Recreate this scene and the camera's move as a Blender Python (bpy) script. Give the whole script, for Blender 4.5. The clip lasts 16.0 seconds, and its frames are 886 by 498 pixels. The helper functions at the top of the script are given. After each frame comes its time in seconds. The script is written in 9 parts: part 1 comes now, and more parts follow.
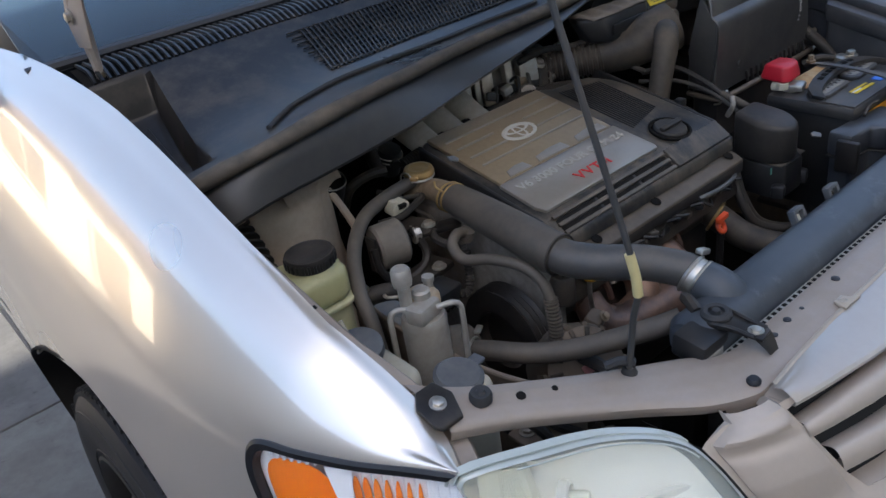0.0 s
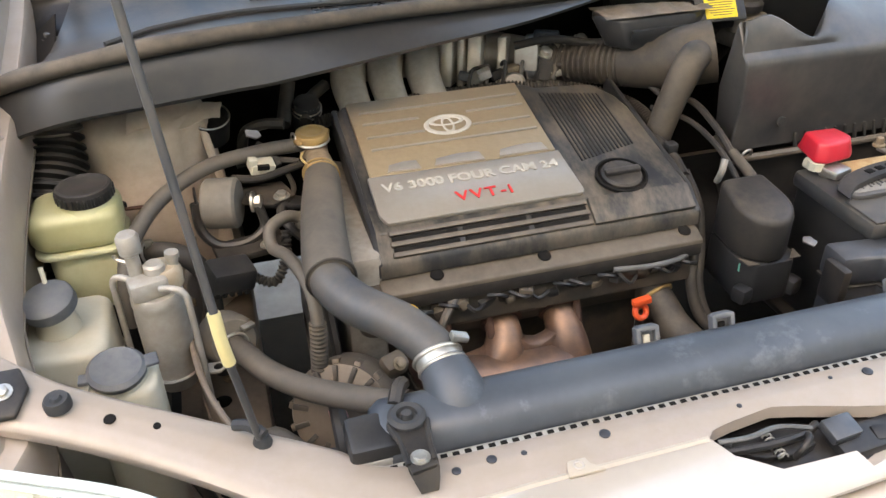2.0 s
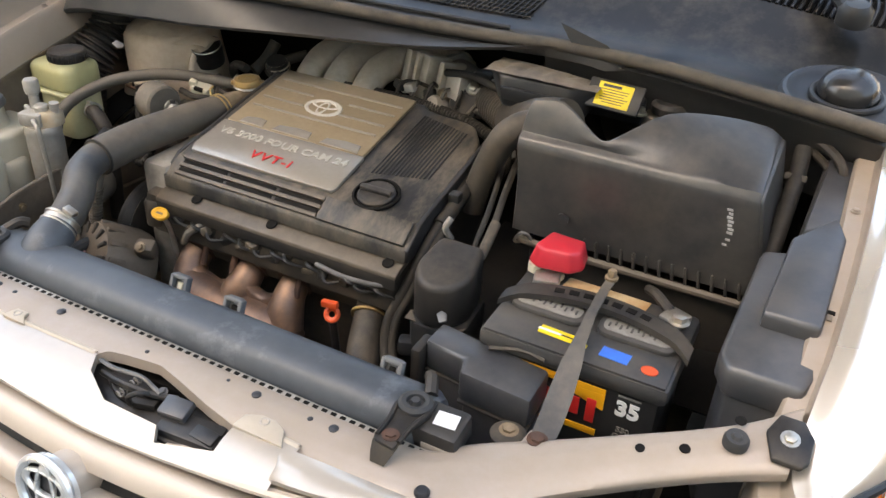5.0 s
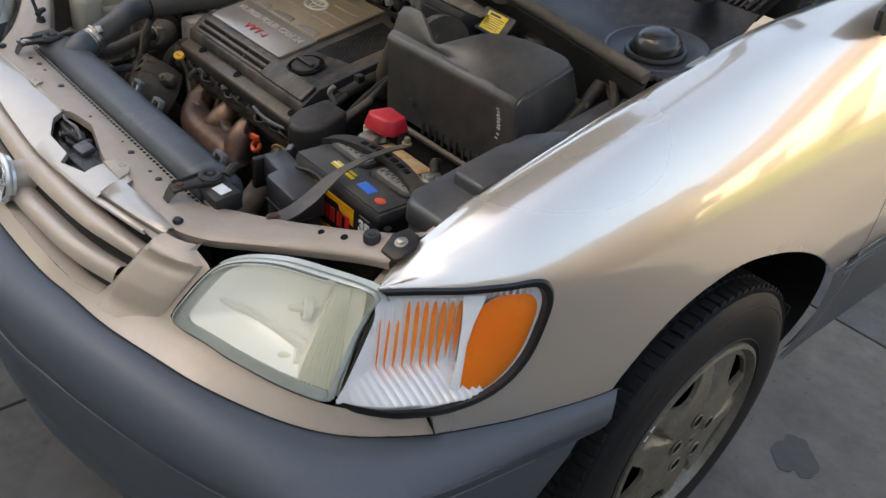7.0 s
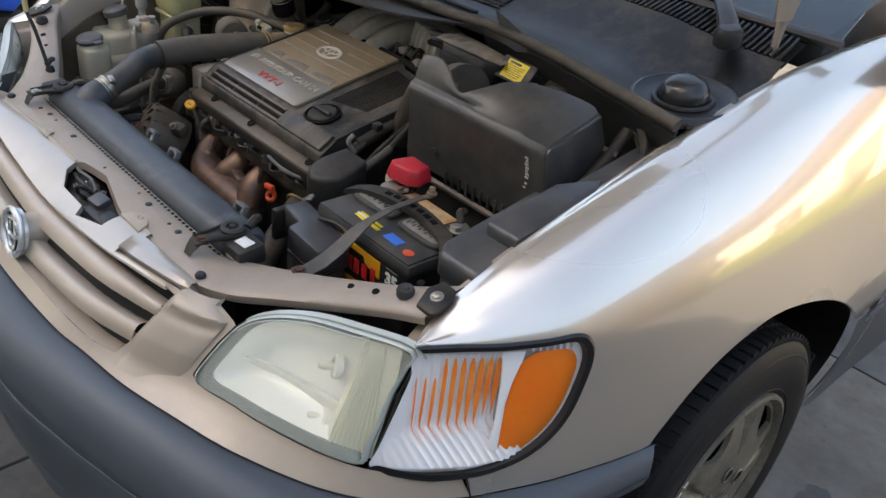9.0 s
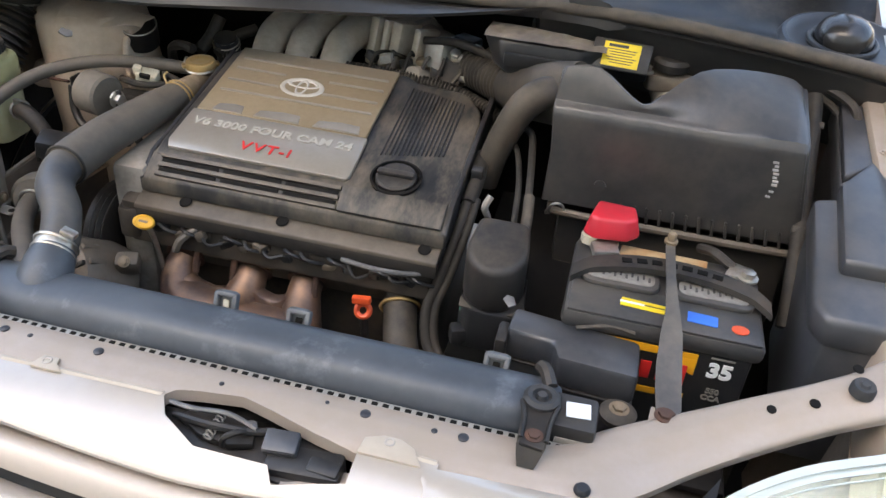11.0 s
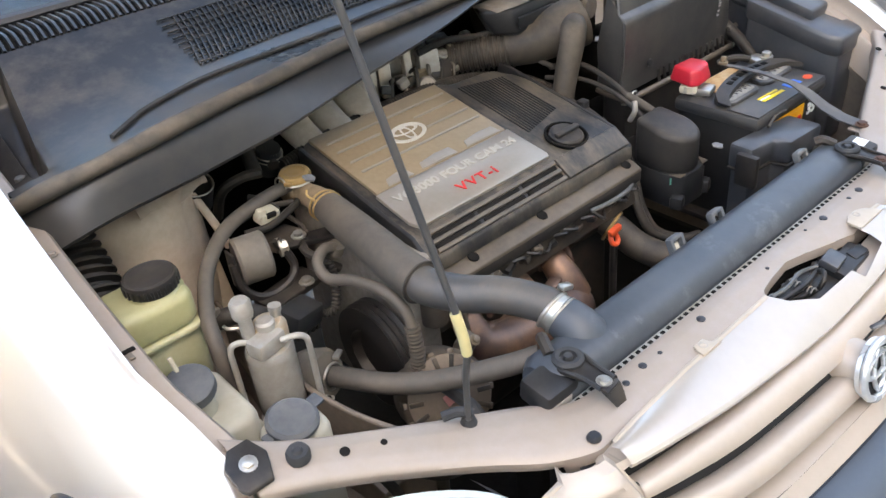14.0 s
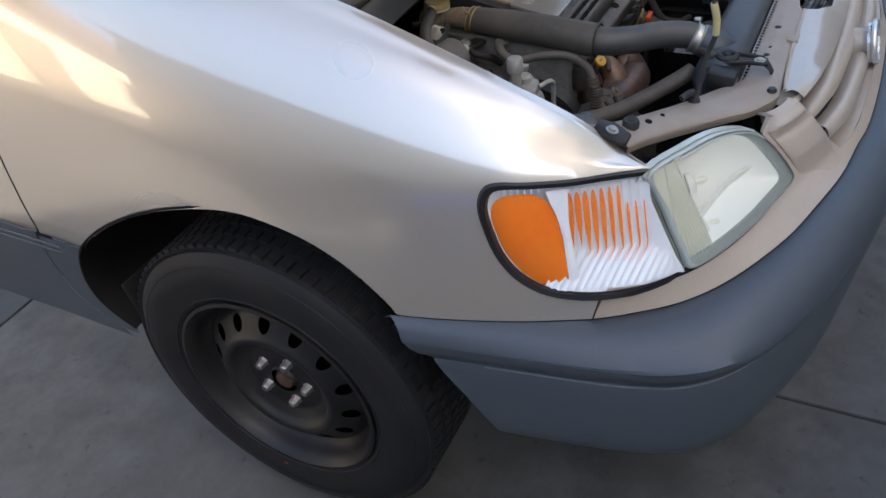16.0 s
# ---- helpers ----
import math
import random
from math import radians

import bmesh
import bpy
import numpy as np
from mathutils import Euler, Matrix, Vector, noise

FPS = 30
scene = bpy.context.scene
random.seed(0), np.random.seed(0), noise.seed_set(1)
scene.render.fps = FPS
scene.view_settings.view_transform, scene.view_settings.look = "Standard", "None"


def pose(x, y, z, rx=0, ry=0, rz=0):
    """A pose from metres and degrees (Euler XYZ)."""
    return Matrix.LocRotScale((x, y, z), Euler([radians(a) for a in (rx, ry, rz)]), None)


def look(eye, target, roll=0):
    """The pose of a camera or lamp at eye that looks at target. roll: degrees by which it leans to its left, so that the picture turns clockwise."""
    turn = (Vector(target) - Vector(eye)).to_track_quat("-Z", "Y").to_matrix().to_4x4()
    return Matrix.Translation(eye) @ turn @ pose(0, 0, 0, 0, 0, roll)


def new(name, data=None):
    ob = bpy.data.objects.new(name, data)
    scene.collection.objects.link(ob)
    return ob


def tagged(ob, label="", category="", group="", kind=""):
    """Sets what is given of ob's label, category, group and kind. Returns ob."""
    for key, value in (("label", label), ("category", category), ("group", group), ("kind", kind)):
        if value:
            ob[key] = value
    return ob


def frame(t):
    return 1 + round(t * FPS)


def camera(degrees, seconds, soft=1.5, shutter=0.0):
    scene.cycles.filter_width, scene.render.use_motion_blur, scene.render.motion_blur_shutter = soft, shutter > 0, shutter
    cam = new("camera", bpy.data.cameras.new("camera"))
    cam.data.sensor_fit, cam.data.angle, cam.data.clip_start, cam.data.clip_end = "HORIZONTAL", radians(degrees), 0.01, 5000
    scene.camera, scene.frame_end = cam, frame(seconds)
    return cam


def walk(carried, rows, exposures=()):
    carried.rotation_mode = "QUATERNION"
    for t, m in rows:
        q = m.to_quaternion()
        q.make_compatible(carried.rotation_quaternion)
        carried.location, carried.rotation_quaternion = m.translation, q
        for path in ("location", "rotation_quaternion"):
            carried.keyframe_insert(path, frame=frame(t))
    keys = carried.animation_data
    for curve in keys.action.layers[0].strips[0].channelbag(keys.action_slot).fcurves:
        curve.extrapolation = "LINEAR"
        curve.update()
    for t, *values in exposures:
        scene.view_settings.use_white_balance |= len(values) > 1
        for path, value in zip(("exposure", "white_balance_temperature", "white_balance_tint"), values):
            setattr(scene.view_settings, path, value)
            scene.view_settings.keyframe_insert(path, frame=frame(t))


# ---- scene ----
cam = camera(56.7, 16.0)
PATH = [
    (0, (-1.086, -0.147, 1.474), (-0.048, 1.253, 0.494), -9.2),
    (0.5, (-0.904, -0.24, 1.456), (-0.029, 1.258, 0.461), -7.9),
    (1, (-0.753, -0.234, 1.438), (-0.02, 1.323, 0.42), -5.1),
    (1.5, (-0.611, -0.216, 1.449), (-0.012, 1.375, 0.396), -3.1),
    (2, (-0.455, -0.261, 1.438), (-0.014, 1.361, 0.354), -1.4),
    (2.5, (-0.312, -0.278, 1.43), (-0.024, 1.379, 0.347), -0.2),
    (3, (-0.156, -0.239, 1.444), (-0.05, 1.432, 0.35), 1.0),
    (3.5, (-0.001, -0.234, 1.456), (-0.077, 1.429, 0.347), 1.3),
    (4, (0.219, -0.284, 1.453), (-0.021, 1.374, 0.36), 2.4),
    (6.5, (1.212, -0.277, 1.535), (-0.035, 0.902, 0.508), 5.0),
    (7, (1.412, -0.213, 1.545), (0.247, 0.965, 0.424), 7.5),
    (7.5, (1.648, -0.154, 1.554), (0.509, 1.047, 0.431), 7.5),
    (8, (1.693, -0.171, 1.556), (0.461, 0.985, 0.484), 6.5),
    (8.5, (1.564, -0.203, 1.548), (0.31, 0.967, 0.52), 7.3),
    (11, (0.348, -0.326, 1.463), (0.022, 1.304, 0.351), 4.9),
    (11.5, (0.149, -0.29, 1.477), (-0.053, 1.36, 0.365), 2.9),
    (12, (-0.093, -0.289, 1.473), (-0.068, 1.361, 0.343), 2.4),
    (12.5, (-0.293, -0.285, 1.445), (-0.125, 1.351, 0.307), -0.5),
    (13, (-0.433, -0.211, 1.458), (-0.092, 1.394, 0.314), -4.8),
    (13.5, (-0.633, -0.174, 1.481), (0.124, 1.279, 0.334), -5.0),
    (14, (-0.891, -0.17, 1.52), (0.135, 1.14, 0.411), -6.7),
    (14.5, (-1.129, -0.15, 1.512), (0.042, 1.078, 0.454), -7.6),
    (15, (-1.366, -0.105, 1.534), (-0.107, 1.002, 0.444), -8.1),
    (15.5, (-1.588, 0.043, 1.539), (-0.261, 0.959, 0.357), -9.1),
    (16, (-1.723, 0.109, 1.547), (-0.386, 0.931, 0.307), -8.5),
]
EXPOSURES = [
    (0.0, 1.70, 6450, 10), (0.5, 2.2, 6800, 10), (1.0, 2.52, 7250, 10), (1.5, 3.0, 7800, 10), (2.0, 3.25, 8300, 10), (3.5, 3.75, 8800, 10), (4.2, 3.55, 8700, 10), (6.5, 2.05, 8200, 10), (7.5, 1.98, 8150, 10), (8.5, 1.93, 7950, 10),
    (11.0, 2.92, 7500, 10), (11.5, 3.3, 8100, 10), (12.0, 3.5, 8400, 10), (12.5, 3.45, 8700, 10), (13.0, 3.05, 8500, 10), (13.5, 3.2, 8300, 10), (14.0, 3.1, 7600, 10), (14.5, 2.4, 7300, 10), (15.0, 1.72, 6900, 10), (15.5, 1.63, 6850, 10), (16.0, 1.70, 6850, 10)]
walk(cam, [(t, look(eye, target, roll)) for t, eye, target, roll in PATH], EXPOSURES)

# ---- light ----
world = bpy.data.worlds.new("open_shade_sky")
scene.world = world
world.use_nodes = True
wn = world.node_tree.nodes
sky = wn.new("ShaderNodeTexSky")
sky.sky_type, sky.sun_disc = "NISHITA", False
SUN_UP, SUN_TURN = 45, -158  # degrees above the ground, and round from the van's rear: the sun stands before its nose, behind the added shading wall
sky.sun_elevation, sky.sun_rotation = radians(SUN_UP), radians(SUN_TURN)
sky.altitude, sky.dust_density = 20, 2.0
world.node_tree.links.new(sky.outputs[0], wn["Background"].inputs[0])
wn["Background"].inputs[1].default_value = 0.15
sun = new("sun", bpy.data.lights.new("sun", "SUN"))
sun.data.energy, sun.data.angle, sun.data.color = 4.5, radians(0.6), (1.0, 0.92, 0.80)
sun_way = Vector((math.sin(radians(SUN_TURN)) * math.cos(radians(SUN_UP)), math.cos(radians(SUN_TURN)) * math.cos(radians(SUN_UP)), math.sin(radians(SUN_UP))))
sun.matrix_world = look(sun_way * 30, (0, 0, 0))

# ---- mesh helpers ----
import functools

def thing(name, base, label, category, group="", kind=""):
    """An Empty at the base of a thing; its parts hang under it."""
    ob = new(name)
    ob.location = base
    ob.empty_display_size = 0.05
    return tagged(ob, label, category, group, kind)


def root_place(ob):
    while ob.parent:
        ob = ob.parent
    return Vector(ob.location)


def part(name, bm, material, parent=None, label="", sharp=40, recalc=True):
    """Links a bmesh, given in world coordinates, as one mesh object."""
    if recalc:
        bmesh.ops.recalc_face_normals(bm, faces=bm.faces)
    me = bpy.data.meshes.new(name)
    if parent is not None:
        bmesh.ops.translate(bm, verts=bm.verts, vec=-root_place(parent))
    for f in bm.faces:
        f.smooth = True
    bm.to_mesh(me)
    bm.free()
    me.set_sharp_from_angle(angle=radians(sharp))
    for m in (material if isinstance(material, (list, tuple)) else [material]):
        me.materials.append(m)
    ob = new(name, me)
    if parent is not None:
        ob.parent = parent
    return tagged(ob, label)


def single(name, bm, material, label, category, group="", kind="", sharp=40):
    """A thing that is one mesh."""
    return tagged(part(name, bm, material, sharp=sharp), label, category, group, kind)


def joined(*bms):
    out = bmesh.new()
    for b in bms:
        me = bpy.data.meshes.new("tmp")
        b.to_mesh(me)
        b.free()
        out.from_mesh(me)
        bpy.data.meshes.remove(me)
    return out


def moved(bm, m):
    bmesh.ops.transform(bm, matrix=m, verts=bm.verts)
    return bm


def box(c, size, bevel=0.004, rot=(0, 0, 0), taper=(1.0, 1.0), seg=2):
    """A bevelled box round c; taper: how far its top is drawn in along x and y."""
    bm = bmesh.new()
    bmesh.ops.create_cube(bm, size=1)
    for v in bm.verts:
        k = taper if v.co.z > 0 else (1, 1)
        v.co = Vector((v.co.x * size[0] * k[0], v.co.y * size[1] * k[1], v.co.z * size[2]))
    if bevel > 0:
        bmesh.ops.bevel(bm, geom=bm.edges[:], offset=min(bevel, min(size) * 0.45), segments=seg, affect="EDGES", profile=0.5)
    return moved(bm, pose(*c, *rot))


def prism(outline, a, b, axis="z", bevel=0.003, seg=2):
    """A polygon extruded from a to b. axis z: (x, y); y: (x, z); x: (y, z)."""
    def place(p, h):
        return {"z": (p[0], p[1], h), "y": (p[0], h, p[1]), "x": (h, p[0], p[1])}[axis]
    bm = bmesh.new()
    low = [bm.verts.new(place(p, a)) for p in outline]
    top = [bm.verts.new(place(p, b)) for p in outline]
    n = len(outline)
    bm.faces.new(low)
    bm.faces.new(top)
    for i in range(n):
        bm.faces.new((low[i], low[(i + 1) % n], top[(i + 1) % n], top[i]))
    bmesh.ops.recalc_face_normals(bm, faces=bm.faces)
    if bevel > 0:
        es = [e for e in bm.edges if e.is_manifold and e.calc_face_angle(0) > 0.6]
        bmesh.ops.bevel(bm, geom=es, offset=bevel, segments=seg, affect="EDGES", profile=0.5, clamp_overlap=True)
    return bm


def rounded(w, h, r, n=5, cx=0.0, cy=0.0):
    """The outline of a rounded rectangle."""
    out = []
    for sx, sy, a0 in ((1, 1, 0), (-1, 1, 90), (-1, -1, 180), (1, -1, 270)):
        for i in range(n + 1):
            a = radians(a0 + 90 * i / n)
            out.append((cx + sx * (w / 2 - r) + r * math.cos(a), cy + sy * (h / 2 - r) + r * math.sin(a)))
    return out


def spline(pts, sub=6, closed=False):
    """Catmull-Rom points through pts (any dimension)."""
    P = [np.array(p, float) for p in pts]
    if sub < 2 or len(P) < 3:
        return P
    out = []
    n = len(P)
    for i in range(n if closed else n - 1):
        p1, p2 = P[i], P[(i + 1) % n]
        p0 = P[i - 1] if (closed or i > 0) else 2 * p1 - p2
        p3 = P[(i + 2) % n] if (closed or i + 2 < n) else 2 * p2 - p1
        for k in range(sub):
            t = k / sub
            out.append(0.5 * (2 * p1 + (p2 - p0) * t + (2 * p0 - 5 * p1 + 4 * p2 - p3) * t * t + (3 * p1 - p0 - 3 * p2 + p3) * t ** 3))
    if not closed:
        out.append(P[-1])
    return out


def tube(pts, r, seg=12, sub=6, caps=True, ribs=None, squash=None):
    """A pipe through pts; r: one radius or one for each point. ribs: (pitch, depth) of a corrugated hose. squash: factor across z."""
    if isinstance(r, (int, float)):
        r = [r] * len(pts)
    P = spline([(*p, q) for p, q in zip(pts, r)], sub)
    if ribs:
        d = [0.0]
        for a, b in zip(P, P[1:]):
            d.append(d[-1] + float(np.linalg.norm(b[:3] - a[:3])))
        n = max(8, int(d[-1] / ribs[0] * 4))
        s = np.linspace(0, d[-1], n)
        Q = np.array(P)
        P = [np.array([np.interp(x, d, Q[:, k]) for k in range(4)]) for x in s]
        for i, p in enumerate(P):
            p[3] += ribs[1] * (0.5 if i % 4 in (0, 1) else -0.5)
    bm = bmesh.new()
    rings = []
    nrm = None
    for i, p in enumerate(P):
        a, b = P[max(i - 1, 0)], P[min(i + 1, len(P) - 1)]
        t = Vector(b[:3] - a[:3])
        t = t.normalized() if t.length > 1e-9 else Vector((0, 0, 1))
        if nrm is None:
            nrm = t.orthogonal().normalized()
        nrm = (nrm - t * nrm.dot(t))
        nrm = nrm.normalized() if nrm.length > 1e-6 else t.orthogonal().normalized()
        bi = t.cross(nrm)
        ring = []
        for k in range(seg):
            a2 = 2 * math.pi * k / seg
            off = (nrm * math.cos(a2) + bi * math.sin(a2)) * float(p[3])
            if squash:
                off.z *= squash
            ring.append(bm.verts.new(Vector(p[:3]) + off))
        rings.append(ring)
    for A, B in zip(rings, rings[1:]):
        for k in range(seg):
            bm.faces.new((A[k], A[(k + 1) % seg], B[(k + 1) % seg], B[k]))
    if caps:
        bm.faces.new(rings[0][::-1])
        bm.faces.new(rings[-1])
    return bm


def lathe(profile, origin, axis=(0, 0, 1), seg=24, caps=True):
    """A turned body: profile of (radius, height) along axis from origin."""
    bm = bmesh.new()
    rings = []
    for r, h in profile:
        if r < 1e-6:
            rings.append([bm.verts.new((0, 0, h))])
        else:
            rings.append([bm.verts.new((r * math.cos(2 * math.pi * k / seg), r * math.sin(2 * math.pi * k / seg), h)) for k in range(seg)])
    for A, B in zip(rings, rings[1:]):
        if len(A) == 1 and len(B) == 1:
            continue
        for k in range(seg):
            j = (k + 1) % seg
            if len(A) == 1:
                bm.faces.new((A[0], B[j], B[k]))
            elif len(B) == 1:
                bm.faces.new((A[k], A[j], B[0]))
            else:
                bm.faces.new((A[k], A[j], B[j], B[k]))
    for end in (rings[0], rings[-1]):
        if caps and len(end) > 1:
            bm.faces.new(end)
    q = Vector((0, 0, 1)).rotation_difference(Vector(axis).normalized())
    return moved(bm, Matrix.Translation(origin) @ q.to_matrix().to_4x4())


def sheet(rows, thick=0.0, closed=False):
    """A skin through rows of points, made solid by thick (inwards along its normals)."""
    bm = bmesh.new()
    V = [[bm.verts.new(p) for p in r] for r in rows]
    for A, B in zip(V, V[1:]):
        n = len(A)
        for k in range(n if closed else n - 1):
            j = (k + 1) % n
            try:
                bm.faces.new((A[k], A[j], B[j], B[k]))
            except ValueError:
                pass
    bmesh.ops.remove_doubles(bm, verts=bm.verts, dist=1e-5)
    bmesh.ops.recalc_face_normals(bm, faces=bm.faces)
    if thick:
        bmesh.ops.solidify(bm, geom=bm.faces[:] + bm.edges[:] + bm.verts[:], thickness=thick)
    return bm


def loft(stations, sub_u=4, sub_v=4, thick=0.0):
    """A skin through stations (rows of control points), smooth both ways."""
    R = [spline(s, sub_v) for s in stations]
    cols = [spline([R[i][k] for i in range(len(R))], sub_u) for k in range(len(R[0]))]
    rows = [[cols[k][i] for k in range(len(cols))] for i in range(len(cols[0]))]
    return sheet(rows, thick)


def bolt(c, r=0.006, h=0.006, axis=(0, 0, 1), washer=1.5):
    """A hexagon head on a washer."""
    a = lathe([(r * washer, 0), (r * washer, h * 0.25), (r * 1.05, h * 0.3)], c, axis, 14)
    b = lathe([(r, h * 0.25), (r, h * 0.9), (r * 0.8, h)], c, axis, 6)
    return joined(a, b)


def ring(c, R, r, axis=(0, 0, 1), seg=24, tseg=8):
    """A torus."""
    prof = [(R + r * math.cos(2 * math.pi * k / tseg), r * math.sin(2 * math.pi * k / tseg)) for k in range(tseg)]
    bm = bmesh.new()
    rows = [[bm.verts.new((p * math.cos(2 * math.pi * s / seg), p * math.sin(2 * math.pi * s / seg), z)) for p, z in prof] for s in range(seg)]
    for s in range(seg):
        A, B = rows[s], rows[(s + 1) % seg]
        for k in range(tseg):
            bm.faces.new((A[k], A[(k + 1) % tseg], B[(k + 1) % tseg], B[k]))
    q = Vector((0, 0, 1)).rotation_difference(Vector(axis).normalized())
    return moved(bm, Matrix.Translation(c) @ q.to_matrix().to_4x4())


def words(name, body, size, m, material, parent=None, label="", depth=0.0006, bold=0.0, stretch=1.0, gap=1.0):
    """Raised letters in the built-in font, their middle at m."""
    cu = bpy.data.curves.new("tmp_words", "FONT")
    cu.body, cu.size, cu.extrude, cu.offset = body, size, depth, bold
    cu.align_x, cu.align_y, cu.space_character = "CENTER", "CENTER", gap
    ob = bpy.data.objects.new("tmp_words", cu)
    scene.collection.objects.link(ob)
    dep = bpy.context.evaluated_depsgraph_get()
    me = bpy.data.meshes.new_from_object(ob.evaluated_get(dep))
    bpy.data.objects.remove(ob)
    bm = bmesh.new()
    bm.from_mesh(me)
    bpy.data.meshes.remove(me)
    moved(bm, m @ Matrix.Diagonal((stretch, 1, 1, 1)))
    return part(name, bm, material, parent, label, recalc=False)


def near_outline(P, poly):
    """For each 2D point of P: the nearest point of poly's outline, how far it is, and whether it lies inside."""
    A = np.array(poly, float)
    B = np.roll(A, 1, axis=0)
    D = A - B
    L = np.maximum((D * D).sum(1), 1e-12)
    best, place, odd = np.full(len(P), 9e9), P.copy(), np.zeros(len(P), bool)
    for a, d, l, b in zip(B, D, L, A):
        t = np.clip(((P - a) @ d) / l, 0, 1)
        q = a + t[:, None] * d
        e = np.hypot(*(P - q).T)
        k = e < best
        best[k], place[k] = e[k], q[k]
        if a[1] != b[1]:
            odd ^= ((a[1] > P[:, 1]) != (b[1] > P[:, 1])) & (P[:, 0] < (b[0] - a[0]) * (P[:, 1] - a[1]) / (b[1] - a[1]) + a[0])
    return best, place, odd


def skin(func, us, vs, keep=None, holes=(), thick=0.0, flip=False):
    """A skin func(u, v) over the grid us x vs; only inside the outline keep, and with holes, whose edges it follows."""
    bm = bmesh.new()
    S = np.array((abs((len(us) - 1) / (us[-1] - us[0])), abs((len(vs) - 1) / (vs[-1] - vs[0]))))
    P = np.array([(u, v) for u in us for v in vs]) * S
    polys = [(np.array(h, float) * S, True) for h in holes] + ([(np.array(keep, float) * S, False)] if keep else [])
    on, out = np.zeros(len(P), bool), np.zeros(len(P), bool)
    Q = P.copy()
    for poly, hole in polys:
        e, n, odd = near_outline(P, poly)
        k = (e < 0.62) & ~on
        Q[k] = n[k]
        on |= k
        out |= (odd == hole) & ~(e < 0.62)
    nv = len(vs)
    C, cells = [], []
    for i in range(len(us) - 1):
        for j in range(nv - 1):
            ids = [k for k in (i * nv + j, (i + 1) * nv + j, (i + 1) * nv + j + 1, i * nv + j + 1) if not out[k]]
            if len(ids) > 2:
                cells.append(ids)
                C.append(Q[ids].mean(0))
    C = np.array(C)
    bad = np.zeros(len(C), bool)
    for poly, hole in polys:
        bad |= near_outline(C, poly)[2] == hole
    made = {}
    for ids, b in zip(cells, bad):
        if b:
            continue
        q = []
        for k in ids:
            if k not in made:
                made[k] = bm.verts.new(func(float(Q[k, 0] / S[0]), float(Q[k, 1] / S[1])))
            q.append(made[k])
        bm.faces.new(q)
    bmesh.ops.remove_doubles(bm, verts=bm.verts, dist=2e-5)
    bmesh.ops.dissolve_degenerate(bm, dist=1e-5, edges=bm.edges)
    bmesh.ops.recalc_face_normals(bm, faces=bm.faces)
    if thick:
        bmesh.ops.solidify(bm, geom=bm.faces[:] + bm.edges[:] + bm.verts[:], thickness=thick)
    return bm


def patch(func, outline, rings=8, lift=None):
    """A skin func(u, v, lift) that fills a star-shaped outline; lift(f): its height at the share f of the way from middle to rim."""
    cx, cy = (sum(p[k] for p in outline) / len(outline) for k in (0, 1))
    bm = bmesh.new()
    lift = lift or (lambda f: 0.0)
    mid = bm.verts.new(func(cx, cy, lift(0)))
    last = None
    n = len(outline)
    for k in range(1, rings + 1):
        f = k / rings
        row = [bm.verts.new(func(cx + (u - cx) * f, cy + (v - cy) * f, lift(f))) for u, v in outline]
        for i in range(n):
            j = (i + 1) % n
            if last is None:
                bm.faces.new((mid, row[i], row[j]))
            else:
                bm.faces.new((last[i], row[i], row[j], last[j]))
        last = row
    return bm

# ---- materials ----
def nodes_of(name):
    m = bpy.data.materials.new(name)
    m.use_nodes = True
    nt = m.node_tree
    return m, nt, nt.nodes["Principled BSDF"]


def noise_node(nt, scale, detail=4, rough=0.6, coords="Object", stretch=None):
    tc = nt.nodes.new("ShaderNodeTexCoord")
    n = nt.nodes.new("ShaderNodeTexNoise")
    n.inputs["Scale"].default_value, n.inputs["Detail"].default_value, n.inputs["Roughness"].default_value = scale, detail, rough
    if stretch:
        mp = nt.nodes.new("ShaderNodeMapping")
        mp.inputs["Scale"].default_value = stretch
        nt.links.new(tc.outputs[coords], mp.inputs[0])
        nt.links.new(mp.outputs[0], n.inputs["Vector"])
    else:
        nt.links.new(tc.outputs[coords], n.inputs["Vector"])
    return n.outputs["Fac"]


def ramp(nt, fac, lo, hi, a=0.0, b=1.0):
    r = nt.nodes.new("ShaderNodeMapRange")
    for k, v in zip(("From Min", "From Max", "To Min", "To Max"), (lo, hi, a, b)):
        r.inputs[k].default_value = v
    nt.links.new(fac, r.inputs["Value"])
    return r.outputs[0]


def mix(nt, fac, a, b):
    n = nt.nodes.new("ShaderNodeMix")
    n.data_type = "RGBA"
    for k, v in ((6, a), (7, b)):
        if isinstance(v, tuple):
            n.inputs[k].default_value = (*v, 1)
        else:
            nt.links.new(v, n.inputs[k])
    if isinstance(fac, float):
        n.inputs[0].default_value = fac
    else:
        nt.links.new(fac, n.inputs[0])
    return n.outputs[2]


def times(nt, a, b):
    n = nt.nodes.new("ShaderNodeMath")
    n.operation = "MULTIPLY"
    for k, v in ((0, a), (1, b)):
        if isinstance(v, (int, float)):
            n.inputs[k].default_value = v
        else:
            nt.links.new(v, n.inputs[k])
    return n.outputs[0]


DUST = (0.30, 0.235, 0.165)


